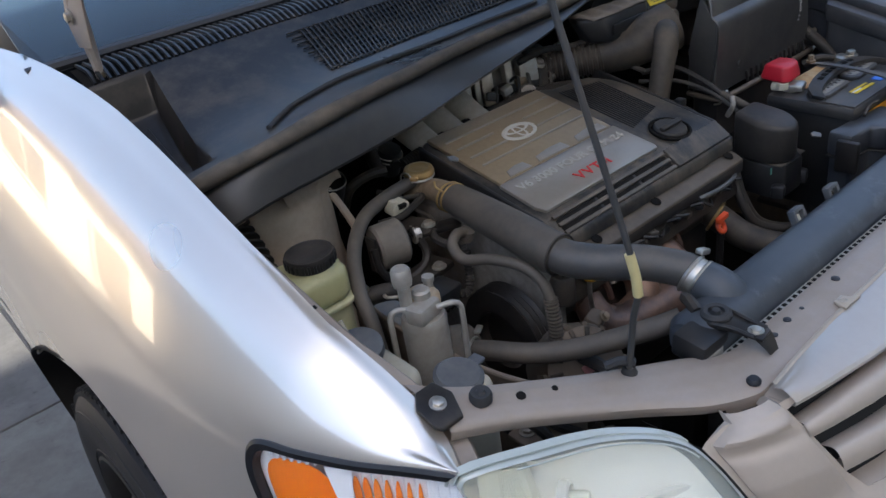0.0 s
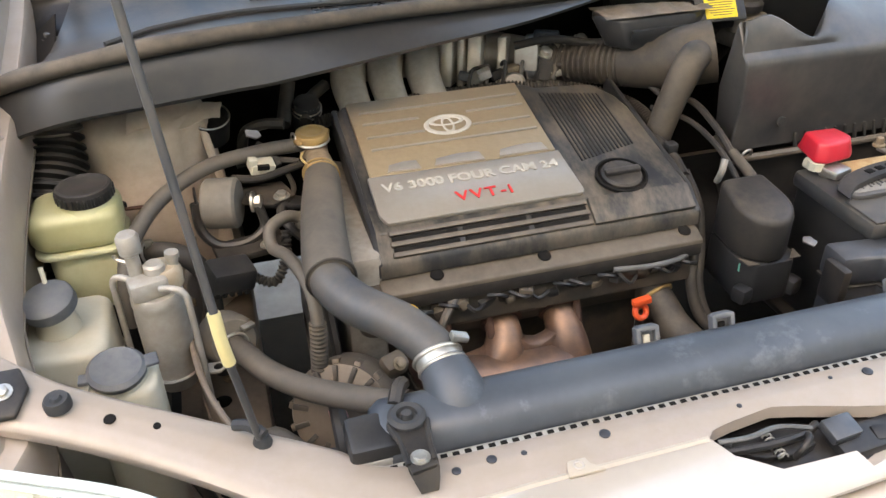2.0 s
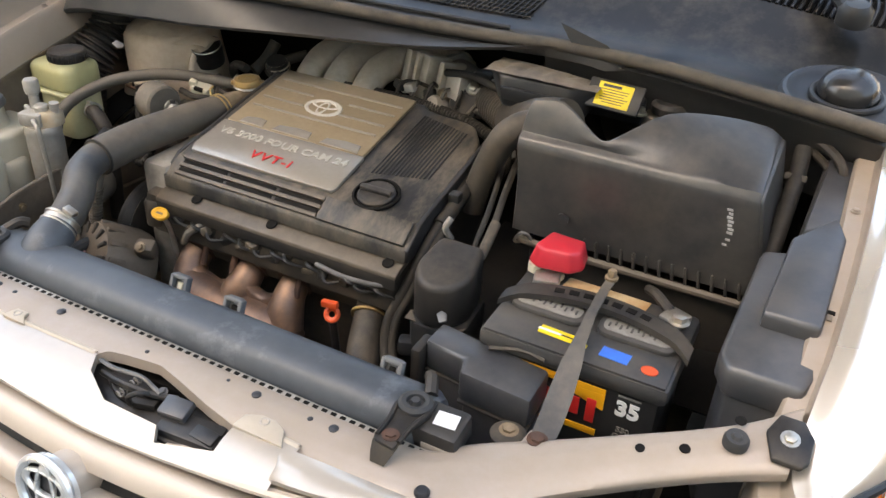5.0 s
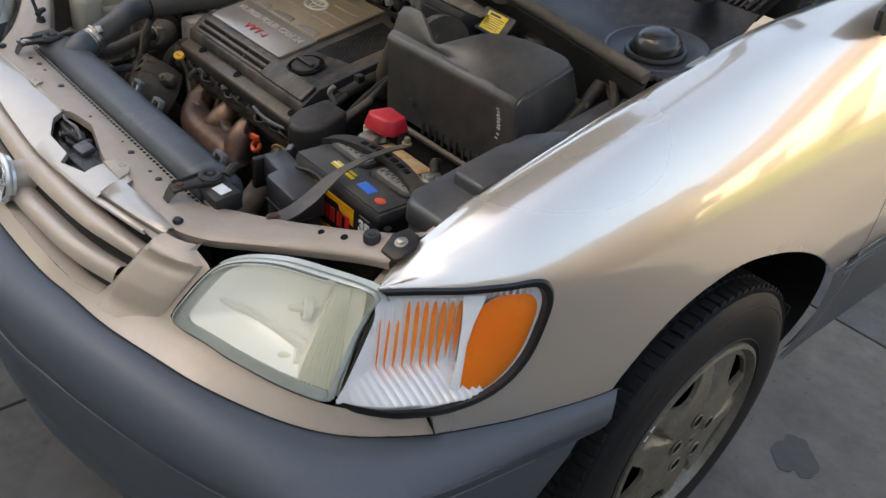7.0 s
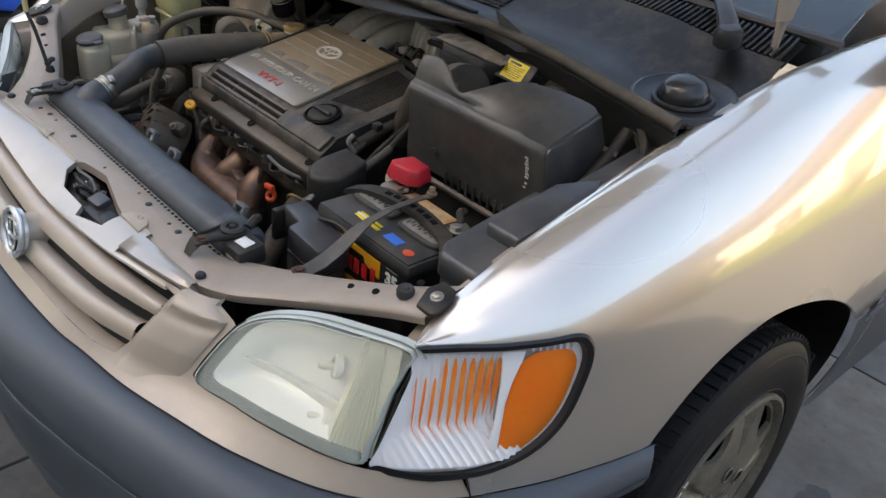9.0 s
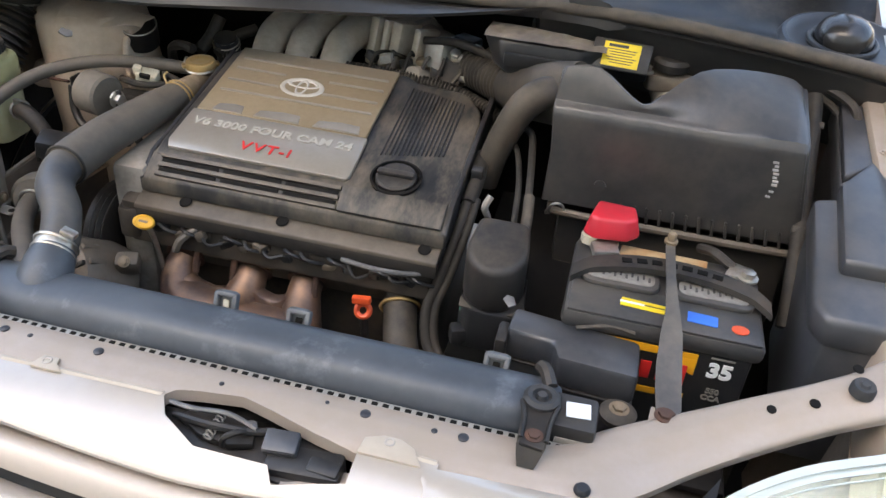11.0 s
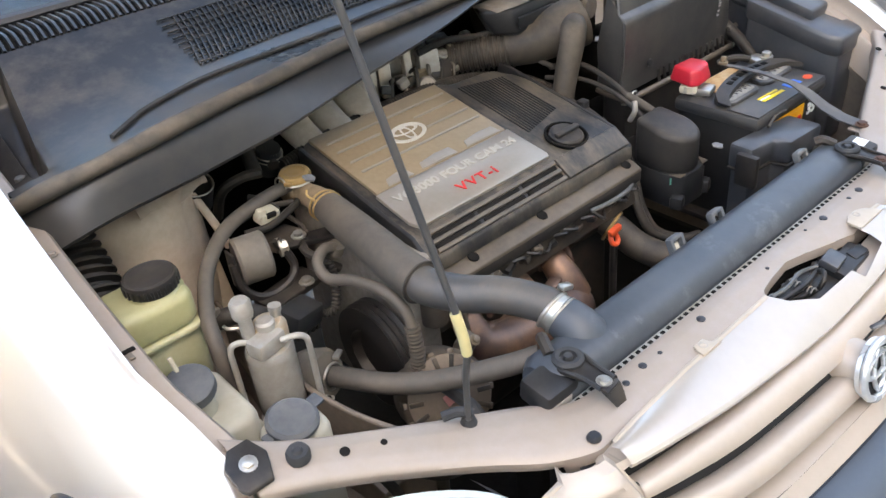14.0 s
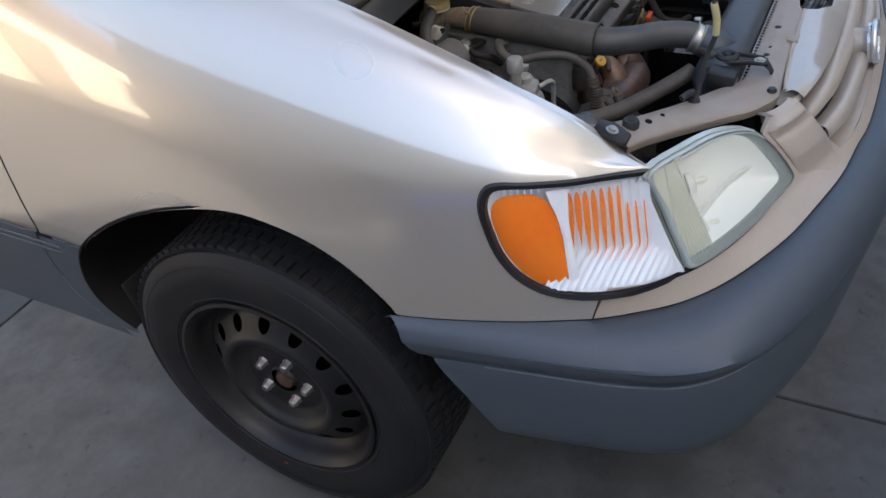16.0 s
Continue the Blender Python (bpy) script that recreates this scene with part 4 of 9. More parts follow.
FIN_WHITE = surface("pale_lamp_fin", (0.97, 0.97, 0.96), 0.18, 0.0, (0.86, 0.82, 0.80), 60, 12, 0.5, coat=0.5)
FLUTE_WARM = surface("orange_tinted_flute", (1.0, 0.20, 0.012), 0.18, 0.0, (1.0, 0.34, 0.06), 70, 30, 0.8, spec=0.1)


GASKET = surface("black_lamp_gasket", (0.010, 0.010, 0.011), 0.4, 0.0, (0.02, 0.02, 0.02), 120, 20, 0.5, spec=0.4)


def flute_y(y0, h):
    """A flute's line: it leans forward on its way down and kicks back at the foot."""
    return y0 - 0.016 * (1 - h) if h > 0.36 else y0 - 0.01024 + 0.022 * (0.36 - h) / 0.36


def corner_lamp(s):
    c = thing("corner_lamp", (s * 0.83, 0.43, 0.69), "clear ribbed corner lamp with an orange indicator and black gasket", "indicator light", "corner lamps")
    f = lambda u, v, l=0.0: corner_point(u, v, l, s)
    O = [tuple(p) for p in spline(CLAMP + [(0.300, 0.729), (0.315, 0.763), (0.333, 0.805), (0.345, 0.839)], 3, True)]
    mid = (0.44, 0.79)
    shrink = lambda k: [(mid[0] + (u - mid[0]) * k, mid[1] + (v - mid[1]) * k) for u, v in O]
    part("lens", patch(f, shrink(0.975), 7, lambda q: 0.008 * (1 - q ** 4) + 0.002), CLEAR, c, "clear ribbed plastic lens").visible_shadow = False
    # black gasket round three sides
    rows = []
    for u, v in spline(CLAMP, 4):
        k = 0.938
        iu, iv = mid[0] + (u - mid[0]) * k, mid[1] + (v - mid[1]) * k
        ou, ov = mid[0] + (u - mid[0]) * 1.034, mid[1] + (v - mid[1]) * 1.042
        rows.append([f(ou, ov, -0.002), f(ou, ov, 0.003), f(u, v, 0.006), f(iu, iv, 0.004), f(iu, iv, -0.006)])
    part("gasket", sheet(rows), GASKET, c)
    part("backing", patch(f, shrink(0.985), 7, lambda q: -0.034 + 0.024 * q ** 3), SILVER, c, "bright reflector")
    # fluted front reflector; its foot leans out to the sky
    n = 15
    rows = []
    for h in np.linspace(0.0, 1.0, 22):
        z = 0.702 + 0.162 * h
        y_in = float(np.interp(z, [q[0] for q in LAMP_JOIN], [q[1] for q in LAMP_JOIN])) + 0.006
        row = []
        for k in range(n * 4 + 1):
            y0 = 0.315 + 0.150 * k / (4 * n)
            y = max(flute_y(y0, h) - 0.018 * (1 - h) * (1 - k / (4 * n)), y_in)
            deep = (-0.007, -0.0090, -0.0105, -0.0090)[k % 4] - (0.020 * min(h / 0.36, 1) if h < 0.36 else 0.020 - 0.012 * (h - 0.36))
            row.append(f(y, z, deep + 0.006))
        rows.append(row)
    part("fluted_reflector", sheet(rows), SILVER, c, "bright fluted reflector", sharp=60)
    for k in range(4, n):
        w = 0.0020 + 0.0058 * min((k - 4) / (n - 8), 1)
        rows = []
        h0, h1 = 0.20 + 0.016 * (k - 4) if k < n - 3 else 0.42, 0.97 if k > 6 else 0.80
        for q in np.linspace(0.0, 1.0, 14):
            h = h0 + (h1 - h0) * q
            g = max(w * min(q / 0.45, 1) * min((1 - q) / 0.15 + 0.25, 1), 0.0004)
            z = 0.702 + 0.162 * h
            y0 = 0.315 + 0.150 * (k + 0.5) / n
            y = flute_y(y0, h) - 0.018 * (1 - h) * (1 - (k + 0.5) / n)
            deep = -0.0045 - (0.020 * min(h / 0.36, 1) if h < 0.36 else 0.020 - 0.012 * (h - 0.36)) + 0.006
            rows.append([f(y - g / 2, z, deep), f(y + g / 2, z, deep)])
        part("tinted_flute", sheet(rows, 0.0008), FLUTE_WARM, c, "orange tinted flute")
    # orange indicator pocket behind the rear half
    amber = [(0.470, 0.840), (0.495, 0.864), (0.534, 0.865), (0.550, 0.842), (0.543, 0.798), (0.523, 0.752), (0.490, 0.714), (0.448, 0.696), (0.436, 0.725), (0.452, 0.79)]
    A = [tuple(p) for p in spline(amber, 3, True)]
    part("indicator", patch(f, A, 6, lambda q: -0.002 - 0.010 * q ** 2), AMBER, c, "orange indicator lens")
    fin = [(0.452, 0.79), (0.466, 0.842), (0.478, 0.868), (0.450, 0.868), (0.446, 0.82), (0.438, 0.770), (0.430, 0.738), (0.426, 0.722), (0.440, 0.716)]
    part("divider", patch(f, fin, 4, lambda q: -0.004 - 0.003 * q), FIN_WHITE, c, "bright divider")
    for k in range(7):
        part("top_flute", tube([f(0.487 + 0.0085 * k, 0.868, -0.008), f(0.489 + 0.0085 * k, 0.880, -0.006)], 0.0022, 6, 1), SILVER, c)
    return c


WHEEL_Y, WHEEL_Z, WHEEL_R = 1.036, 0.335, 0.358


def tyre_mesh(x0, s):
    """Tyre with shoulders, on the x axis; x0: its outer face."""
    prof = [(0.224, 0.018), (0.229, 0.006), (0.245, -0.002), (0.292, -0.008), (0.324, 0.000), (0.341, 0.012), (0.3505, 0.024), (0.3525, 0.19), (0.338, 0.205), (0.28, 0.215), (0.215, 0.20)]
    return lathe([(r, -d) for r, d in spline(prof, 3)], (x0, WHEEL_Y, WHEEL_Z), (s, 0, 0), 72, False)


def wheel(s, capped):
    w = thing("car_wheel", (s * 0.85, WHEEL_Y, WHEEL_Z - WHEEL_R), "tyre on a worn silver five-spoke wheel cover" if capped else "tyre on a bare black steel wheel with open slots", "wheel", "front wheels")
    X = s * 0.938 + 0.005
    part("tyre", tyre_mesh(X, s), TYRE, w, sharp=60)
    # tread blocks
    blocks = []
    n = 84
    for k in range(n):
        a = 2 * math.pi * k / n
        for j, (d, wd, sk) in enumerate(((0.030, 0.030, 0.10), (0.066, 0.026, 0.0), (0.098, 0.026, 0.0), (0.130, 0.026, 0.0), (0.166, 0.030, -0.10))):
            aa = a + (j % 2) * math.pi / n
            b = box((0, 0, 0), (wd, 0.0205, 0.010), 0.0, taper=(0.94, 0.9))
            blocks.append(moved(b, pose(X - s * d, WHEEL_Y, WHEEL_Z) @ Matrix.Rotation(-aa, 4, "X") @ pose(0, 0, WHEEL_R - 0.0065, 0, 0, math.degrees(sk) * s)))
    part("tread", joined(*blocks), TYRE, w)
    for R in (0.318, 0.242):
        part("sidewall_ridge", ring((X + s * (0.0015 if R < 0.25 else 0.0015), WHEEL_Y, WHEEL_Z), R, 0.002, (s, 0, 0), 64, 6), TYRE, w)
    base = Vector((X, WHEEL_Y, WHEEL_Z))
    if capped:
        part("rim_edge", lathe([(0.231, -0.010), (0.230, 0.004), (0.222, 0.007), (0.215, -0.002), (0.211, -0.012)], base, (s, 0, 0), 64, False), HUBCAP, w)
        part("rim_back", lathe([(0.212, -0.055), (0.0, -0.055)], base, (s, 0, 0), 40), WELL, w)

        def face(a, r, l=0.0):
            d = 0.010 - 0.018 * (r / 0.21) ** 2
            g = abs((a / radians(72) - 0.5) % 1 - 0.5) * 72
            if 0.085 < r < 0.205:  # a wedge-shaped groove between each two openings
                d -= 0.016 * max(0.0, 1 - g / (2.0 + 60 * (r - 0.085))) ** 0.5 * min((r - 0.085) / 0.03, 1)
            return base + Vector((s * (d + l), r * math.cos(a + radians(5)), r * math.sin(a + radians(5))))
        holes = []
        for k in range(5):
            a = radians(72 * k + 36)
            holes.append([(a + q, r) for q, r in ((-0.30, 0.200), (-0.26, 0.180), (-0.19, 0.157), (-0.08, 0.142), (0.08, 0.142), (0.19, 0.157), (0.26, 0.180), (0.30, 0.200), (0.15, 0.203), (0.0, 0.204), (-0.15, 0.203))])
        part("cover_plate", skin(face, list(np.linspace(0, 2 * math.pi, 181)), list(np.linspace(0.004, 0.213, 42)), holes=holes), HUBCAP, w, "dusty silver five-hole cover", sharp=50)
        for hole in holes:
            rim = [tuple(p) for p in spline(hole, 2, True)]
            part("hole_edge", sheet([[face(a, r), face(a, r, -0.010)] for a, r in rim + rim[:1]]), HUBCAP, w)
        for k in range(5):
            a = radians(72 * k + 20)
            p = base + Vector((s * 0.0105, 0.058 * math.cos(a), 0.058 * math.sin(a)))
            part("nut_hole", lathe([(0.0165, -0.003), (0.0165, 0.0012), (0.0145, 0.0014), (0.0138, -0.0005), (0.0, -0.0008)], p, (s, 0, 0), 18), WELL, w)
            part("hole_rim", ring(p + Vector((s * 0.0005, 0, 0)), 0.0162, 0.0022, (s, 0, 0), 20, 6), HUBCAP, w)
        part("centre_mark", joined(ring(base + Vector((s * 0.0105, 0, 0)), 0.016, 0.0012, (s, 0, 0), 24, 6), ring(base + Vector((s * 0.0105, 0, 0.004)), 0.008, 0.0012, (s, 0, 0), 20, 6)), HUBCAP, w)
        for dy, dz in ((-0.178, 0.140), (-0.190, 0.122)):
            part("balance_weight", box(base + Vector((s * 0.003, dy, dz)), (0.006, 0.014, 0.006), 0.001, (48, 0, 0)), WHITE_LABEL_EARLY, w)
    else:
        part("rim_flange", lathe([(0.229, -0.010), (0.230, 0.003), (0.223, 0.005), (0.216, -0.004), (0.209, -0.018), (0.207, -0.030), (0.200, -0.042), (0.192, -0.052)], base, (s, 0, 0), 64, False), STEEL_RIM, w)

        # pressed disc with slots round its rim
        def disc(a, r, l=0.0):
            d = float(np.interp(r, (0.0, 0.030, 0.034, 0.075, 0.085, 0.108, 0.118, 0.130, 0.140, 0.178, 0.186, 0.195), (-0.050, -0.050, -0.056, -0.056, -0.058, -0.044, -0.030, -0.028, -0.036, -0.060, -0.070, -0.074)))
            return base + Vector((s * (d + 0.023 + l), r * math.cos(a), r * math.sin(a)))
        holes = []
        for k in range(14):
            a = 2 * math.pi * (k + 0.5) / 14
            holes.append([(a + 0.088 * math.cos(q), 0.160 + 0.0165 * math.sin(q)) for q in np.linspace(0, 2 * math.pi, 13)[:-1]])
        part("disc", skin(disc, list(np.linspace(0, 2 * math.pi, 197)), list(np.linspace(0.03, 0.195, 45)), holes=holes), STEEL_RIM, w, sharp=50)
        part("hub_back", lathe([(0.19, -0.095), (0.0, -0.095)], base, (s, 0, 0), 40), WELL, w)
        part("hub", lathe([(0.0, -0.022), (0.014, -0.024), (0.020, -0.028), (0.021, -0.04), (0.030, -0.042), (0.030, -0.06)], base, (s, 0, 0), 30), RUST, w, "rusty hub end")
        for k in range(5):
            a = radians(72 * k + 40)
            q = base + Vector((-s * 0.034, 0.057 * math.cos(a), 0.057 * math.sin(a)))
            part("lug_nut", lathe([(0.014, 0.0), (0.0105, 0.005), (0.0105, 0.014), (0.0075, 0.020), (0.0, 0.021)], q, (s, 0, 0), 6), NUT, w)
        part("paint_mark", box(base + Vector((-s * -0.004, 0.045, -0.255)), (0.002, 0.010, 0.006), 0.0008), RED_MARK, w)
    return w


WHITE_LABEL_EARLY = surface("bright_balance_weight", (0.75, 0.75, 0.73), 0.4, 0.3)
NUT = surface("dull_wheel_nut", (0.34, 0.33, 0.32), 0.4, 0.6, (0.16, 0.13, 0.11), 120, 60, 0.8)
RED_MARK = surface("red_paint_dot", (0.4, 0.03, 0.02), 0.6)
RUST = surface("rusty_steel", (0.11, 0.05, 0.03), 0.8, 0.2, (0.045, 0.028, 0.022), 90, 20, 0.8)


def wheel_well(s):
    w = thing("wheel_housing", (s * 0.8, WHEEL_Y, 0.4), "dark dirty plastic liner inside the wheel arch", "wheel liner", "wheel liners")
    rows = []
    for y, z in ARCH_FINE:
        Y, Z = y, z + 0.006
        xo = fender_point(y, v_at(y, z)).x - 0.012
        rows.append([(s * xo, Y, Z), (s * 0.80, Y, Z + 0.01), (s * 0.66, Y, Z + 0.01)])
    part("liner", sheet([[Vector(p) for p in r] for r in rows], 0.004), WELL, w)
    part("mud_flap", box((s * 0.855, 1.362, 0.36), (0.13, 0.012, 0.30), 0.004, (-12, 0, 0)), WELL, w, "black rubber mud flap")
    part("back", prism([(y, z) for y, z in ARCH_FINE], s * 0.655, s * 0.665, "x", 0), WELL, w)
    return w


for s in (1, -1):
    fender(s, "champagne metallic painted front fender curving over the wheel arch")
    cladding(s)
    door(s)
    headlamp(s)
    corner_lamp(s)
    wheel(s, s > 0)
    wheel_well(s)

# ---- engine bay: materials ----
BLACK_PLASTIC = surface("black_dusty_plastic", (0.014, 0.014, 0.015), 0.46, 0.0, (0.03, 0.027, 0.023), 60, 9, 0.7, dust=0.21, bump=0.05, bump_scale=700, spec=0.28)
BLACK_CLEAN = surface("black_plastic", (0.011, 0.012, 0.0135), 0.38, 0.0, (0.022, 0.022, 0.022), 90, 8, 0.6, dust=0.11, bump=0.04, bump_scale=800, spec=0.33)
BLACK_METAL = surface("black_enamel_steel", (0.016, 0.016, 0.017), 0.4, 0.3, (0.04, 0.033, 0.027), 80, 12, 0.7, dust=0.14, spec=0.3)
HOSE = surface("grey_black_hose", (0.024, 0.021, 0.018), 0.52, 0.0, (0.055, 0.045, 0.034), 70, 8, 0.8, dust=0.38, dust_at=(0.35, 0.75), spec=0.3)
HOSE_BLUE = surface("greyed_hose", (0.040, 0.043, 0.047), 0.45, 0.0, (0.056, 0.050, 0.042), 60, 7, 0.8, dust=0.26)
HOSE_DARK = surface("dark_hose", (0.015, 0.0145, 0.014), 0.55, 0.0, (0.034, 0.029, 0.024), 70, 8, 0.8, dust=0.17, spec=0.22)
# faded, scuffed plastic; the blue of the reflected sky is mixed into its colour
TANK = surface("faded_sky_tinted_tank", (0.038, 0.044, 0.052), 0.44, 0.0, (0.066, 0.073, 0.080), 45, 5, 0.9, dust=0.30, dust_at=(0.56, 0.66), dust_color=(0.22, 0.235, 0.25))
ALU = surface("dull_aluminium", (0.40, 0.38, 0.34), 0.42, 0.35, (0.27, 0.24, 0.20), 90, 14, 0.8, dust=0.4)
ALU_CAST = surface("cast_aluminium", (0.29, 0.27, 0.24), 0.5, 0.3, (0.15, 0.128, 0.105), 80, 10, 0.8, dust=0.55, bump=0.2, bump_scale=300)
STEEL = surface("zinc_steel", (0.55, 0.53, 0.48), 0.35, 0.9, (0.36, 0.31, 0.24), 120, 25, 0.8, dust=0.2)
BRASS = surface("gold_passivated_cap", (0.40, 0.26, 0.10), 0.42, 0.5, (0.27, 0.17, 0.07), 60, 25, 0.8, dust=0.35, dust_color=(0.45, 0.33, 0.18))
COPPERY = surface("heat_tinted_steel", (0.225, 0.125, 0.074), 0.42, 0.45, (0.048, 0.036, 0.040), 40, 13, 0.95, dust=0.15)
ENGINE_DARK = surface("oily_engine_metal", (0.026, 0.024, 0.021), 0.5, 0.2, (0.06, 0.046, 0.035), 70, 14, 0.9, dust=0.18, bump=0.3, bump_scale=200, spec=0.3)
# near black for holes, slots and deep gaps: their darkness is painted
VOID = surface("shade_black_void", (0.008, 0.0075, 0.007), 0.85, 0.0, (0.016, 0.014, 0.012), 60, 9, 0.8, spec=0.08)
PLATE = surface("dusty_bronze_grey_plate", (0.285, 0.218, 0.138), 0.36, 0.3, (0.21, 0.158, 0.095), 120, 5, 0.7, dust=0.25, dust_at=(0.45, 0.85), dust_color=(0.26, 0.19, 0.12))
PLATE_LOW = surface("silver_grey_plate", (0.33, 0.295, 0.25), 0.32, 0.45, (0.27, 0.23, 0.18), 120, 6, 0.5)
WHITE_INK = surface("pale_lettering", (0.385, 0.355, 0.30), 0.5, 0.0, (0.385, 0.35, 0.29), 120, 40, 0.8)
RED_INK = surface("red_lettering", (0.62, 0.02, 0.02), 0.45, 0.0, (0.5, 0.03, 0.02), 120, 40, 0.5)
RED_PLASTIC = surface("red_plastic", (0.52, 0.012, 0.028), 0.42, 0.0, (0.40, 0.015, 0.03), 60, 12, 0.6, dust=0.12)
YELLOW = surface("yellow_label", (0.75, 0.55, 0.02), 0.5, 0.0, (0.6, 0.42, 0.03), 80, 20, 0.6)
YELLOW_PLASTIC = surface("yellow_plastic_loop", (0.66, 0.34, 0.02), 0.45, 0.0, (0.65, 0.33, 0.02), 80, 20, 0.6)
ORANGE = surface("orange_plastic", (0.62, 0.075, 0.02), 0.45, 0.0, (0.6, 0.08, 0.03), 80, 20, 0.6)
WHITE_PLASTIC = surface("milky_plastic", (0.46, 0.43, 0.34), 0.5, 0.0, (0.42, 0.38, 0.28), 50, 7, 0.8, dust=0.35)
FLUID = surface("yellow_green_fluid_bottle", (0.41, 0.39, 0.20), 0.38, 0.0, (0.31, 0.29, 0.14), 50, 8, 0.7, dust=0.2)
FLUID_TOP = surface("pale_bottle", (0.55, 0.53, 0.33), 0.42, 0.0, (0.40, 0.37, 0.20), 50, 8, 0.8, dust=0.25)
BLUE_CAP = surface("faded_blue_black_cap", (0.055, 0.063, 0.075), 0.5, 0.0, (0.12, 0.12, 0.115), 80, 18, 0.9, dust=0.15)
TAN_METAL = surface("tan_painted_metal", (0.60, 0.49, 0.38), 0.55, 0.0, (0.44, 0.33, 0.24), 70, 8, 0.8, dust=0.4)
RUSTY_TAN = surface("corroded_tan_metal", (0.27, 0.20, 0.13), 0.65, 0.2, (0.15, 0.105, 0.06), 80, 20, 0.9, dust=0.3)
WHITE_LABEL = surface("white_label", (0.72, 0.72, 0.70), 0.5, 0.0, (0.6, 0.6, 0.57), 80, 25, 0.6)
BLUE_LABEL = surface("blue_label", (0.03, 0.16, 0.60), 0.4, 0.0, (0.03, 0.12, 0.45), 80, 20, 0.5)
COWL = surface("grey_black_cowl_plastic", (0.0095, 0.009, 0.0088), 0.30, 0.0, (0.021, 0.018, 0.015), 40, 6, 0.8, dust=0.20, dust_at=(0.45, 0.80), bump=0.03, bump_scale=800, spec=0.24)
# lighter copy of the cowl plastic: the light on the front wall is painted
COWL_WALL = surface("lit_cowl_wall_plastic", (0.026, 0.026, 0.027), 0.40, 0.0, (0.042, 0.039, 0.035), 40, 5, 0.8, bump=0.03, bump_scale=800, spec=0.4)
SEAL = surface("dusty_weatherstrip", (0.036, 0.032, 0.028), 0.7, 0.0, (0.070, 0.060, 0.048), 60, 8, 0.9, dust=0.36, spec=0.25)
ALT_CAST = surface("brown_dusted_casting", (0.135, 0.105, 0.078), 0.55, 0.2, (0.075, 0.056, 0.040), 80, 14, 0.9, dust=0.35, bump=0.2, bump_scale=300)
ENGINE_GREY = surface("worn_grey_steel", (0.15, 0.145, 0.14), 0.45, 0.4, (0.06, 0.055, 0.05), 90, 20, 0.8, dust=0.15)
SKIRT = surface("tan_dusty_skirt", (0.085, 0.068, 0.050), 0.5, 0.1, (0.05, 0.038, 0.028), 70, 9, 0.8, dust=0.34)


EMBLEM = surface("dull_silver_emblem", (0.62, 0.59, 0.53), 0.38, 0.5, (0.46, 0.43, 0.37), 90, 25, 0.6)
INTAKE_ALU = surface("pale_cast_intake", (0.62, 0.57, 0.49), 0.40, 0.35, (0.40, 0.34, 0.26), 80, 9, 0.8, dust=0.45, bump=0.15, bump_scale=300)
AIRBOX = surface("scuffed_black_airbox", (0.022, 0.022, 0.024), 0.36, 0.0, (0.060, 0.055, 0.048), 40, 11, 0.85, dust=0.15, dust_at=(0.45, 0.72), bump=0.05, bump_scale=700, spec=0.62)
COVER_BLACK = surface("scuffed_black_cover", (0.013, 0.0135, 0.015), 0.38, 0.0, (0.05, 0.045, 0.036), 50, 13, 0.8, dust=0.55, dust_at=(0.44, 0.76), stretch=(1.5, 0.6, 0.8), bump=0.05, bump_scale=700, spec=0.33)
DUSTY_RUBBER = surface("dust_caked_rubber", (0.13, 0.112, 0.09), 0.75, 0.0, (0.075, 0.064, 0.05), 60, 12, 0.8, dust=0.4)
FUSE_LID = surface("blue_black_lid", (0.026, 0.029, 0.035), 0.36, 0.0, (0.055, 0.055, 0.056), 60, 12, 0.7, dust=0.14, bump=0.04, bump_scale=800, spec=0.65)
VENT_CAP = surface("worn_pale_vent_cap", (0.22, 0.21, 0.19), 0.45, 0.0, (0.12, 0.11, 0.095), 120, 30, 0.9, dust=0.3)
BATTERY_LID = surface("dusty_battery_lid", (0.020, 0.022, 0.026), 0.40, 0.0, (0.050, 0.047, 0.042), 60, 12, 0.85, dust=0.20, spec=0.5)
AMBER_LABEL = surface("amber_label", (0.80, 0.36, 0.015), 0.45, 0.0, (0.74, 0.32, 0.02), 80, 20, 0.5)

# ---- engine bay: body structure ----
support = thing("radiator_support", (0, 0.26, 0.80), "dusty beige painted front crossmember with bolt holes", "crossmember")
SUP = [  # x, y front, z front, y rear, z rear
    (0.0, 0.222, 0.826, 0.290, 0.830), (0.30, 0.222, 0.827, 0.290, 0.830), (0.372, 0.224, 0.828, 0.296, 0.831), (0.405, 0.226, 0.828, 0.325, 0.832),
    (0.45, 0.254, 0.826, 0.352, 0.836), (0.50, 0.292, 0.834, 0.374, 0.846), (0.56, 0.328, 0.848, 0.398, 0.862), (0.62, 0.358, 0.864, 0.420, 0.880), (0.67, 0.376, 0.880, 0.440, 0.898), (0.715, 0.390, 0.892, 0.470, 0.915)]
SUPF = [tuple(p) for p in spline(SUP, 5)]


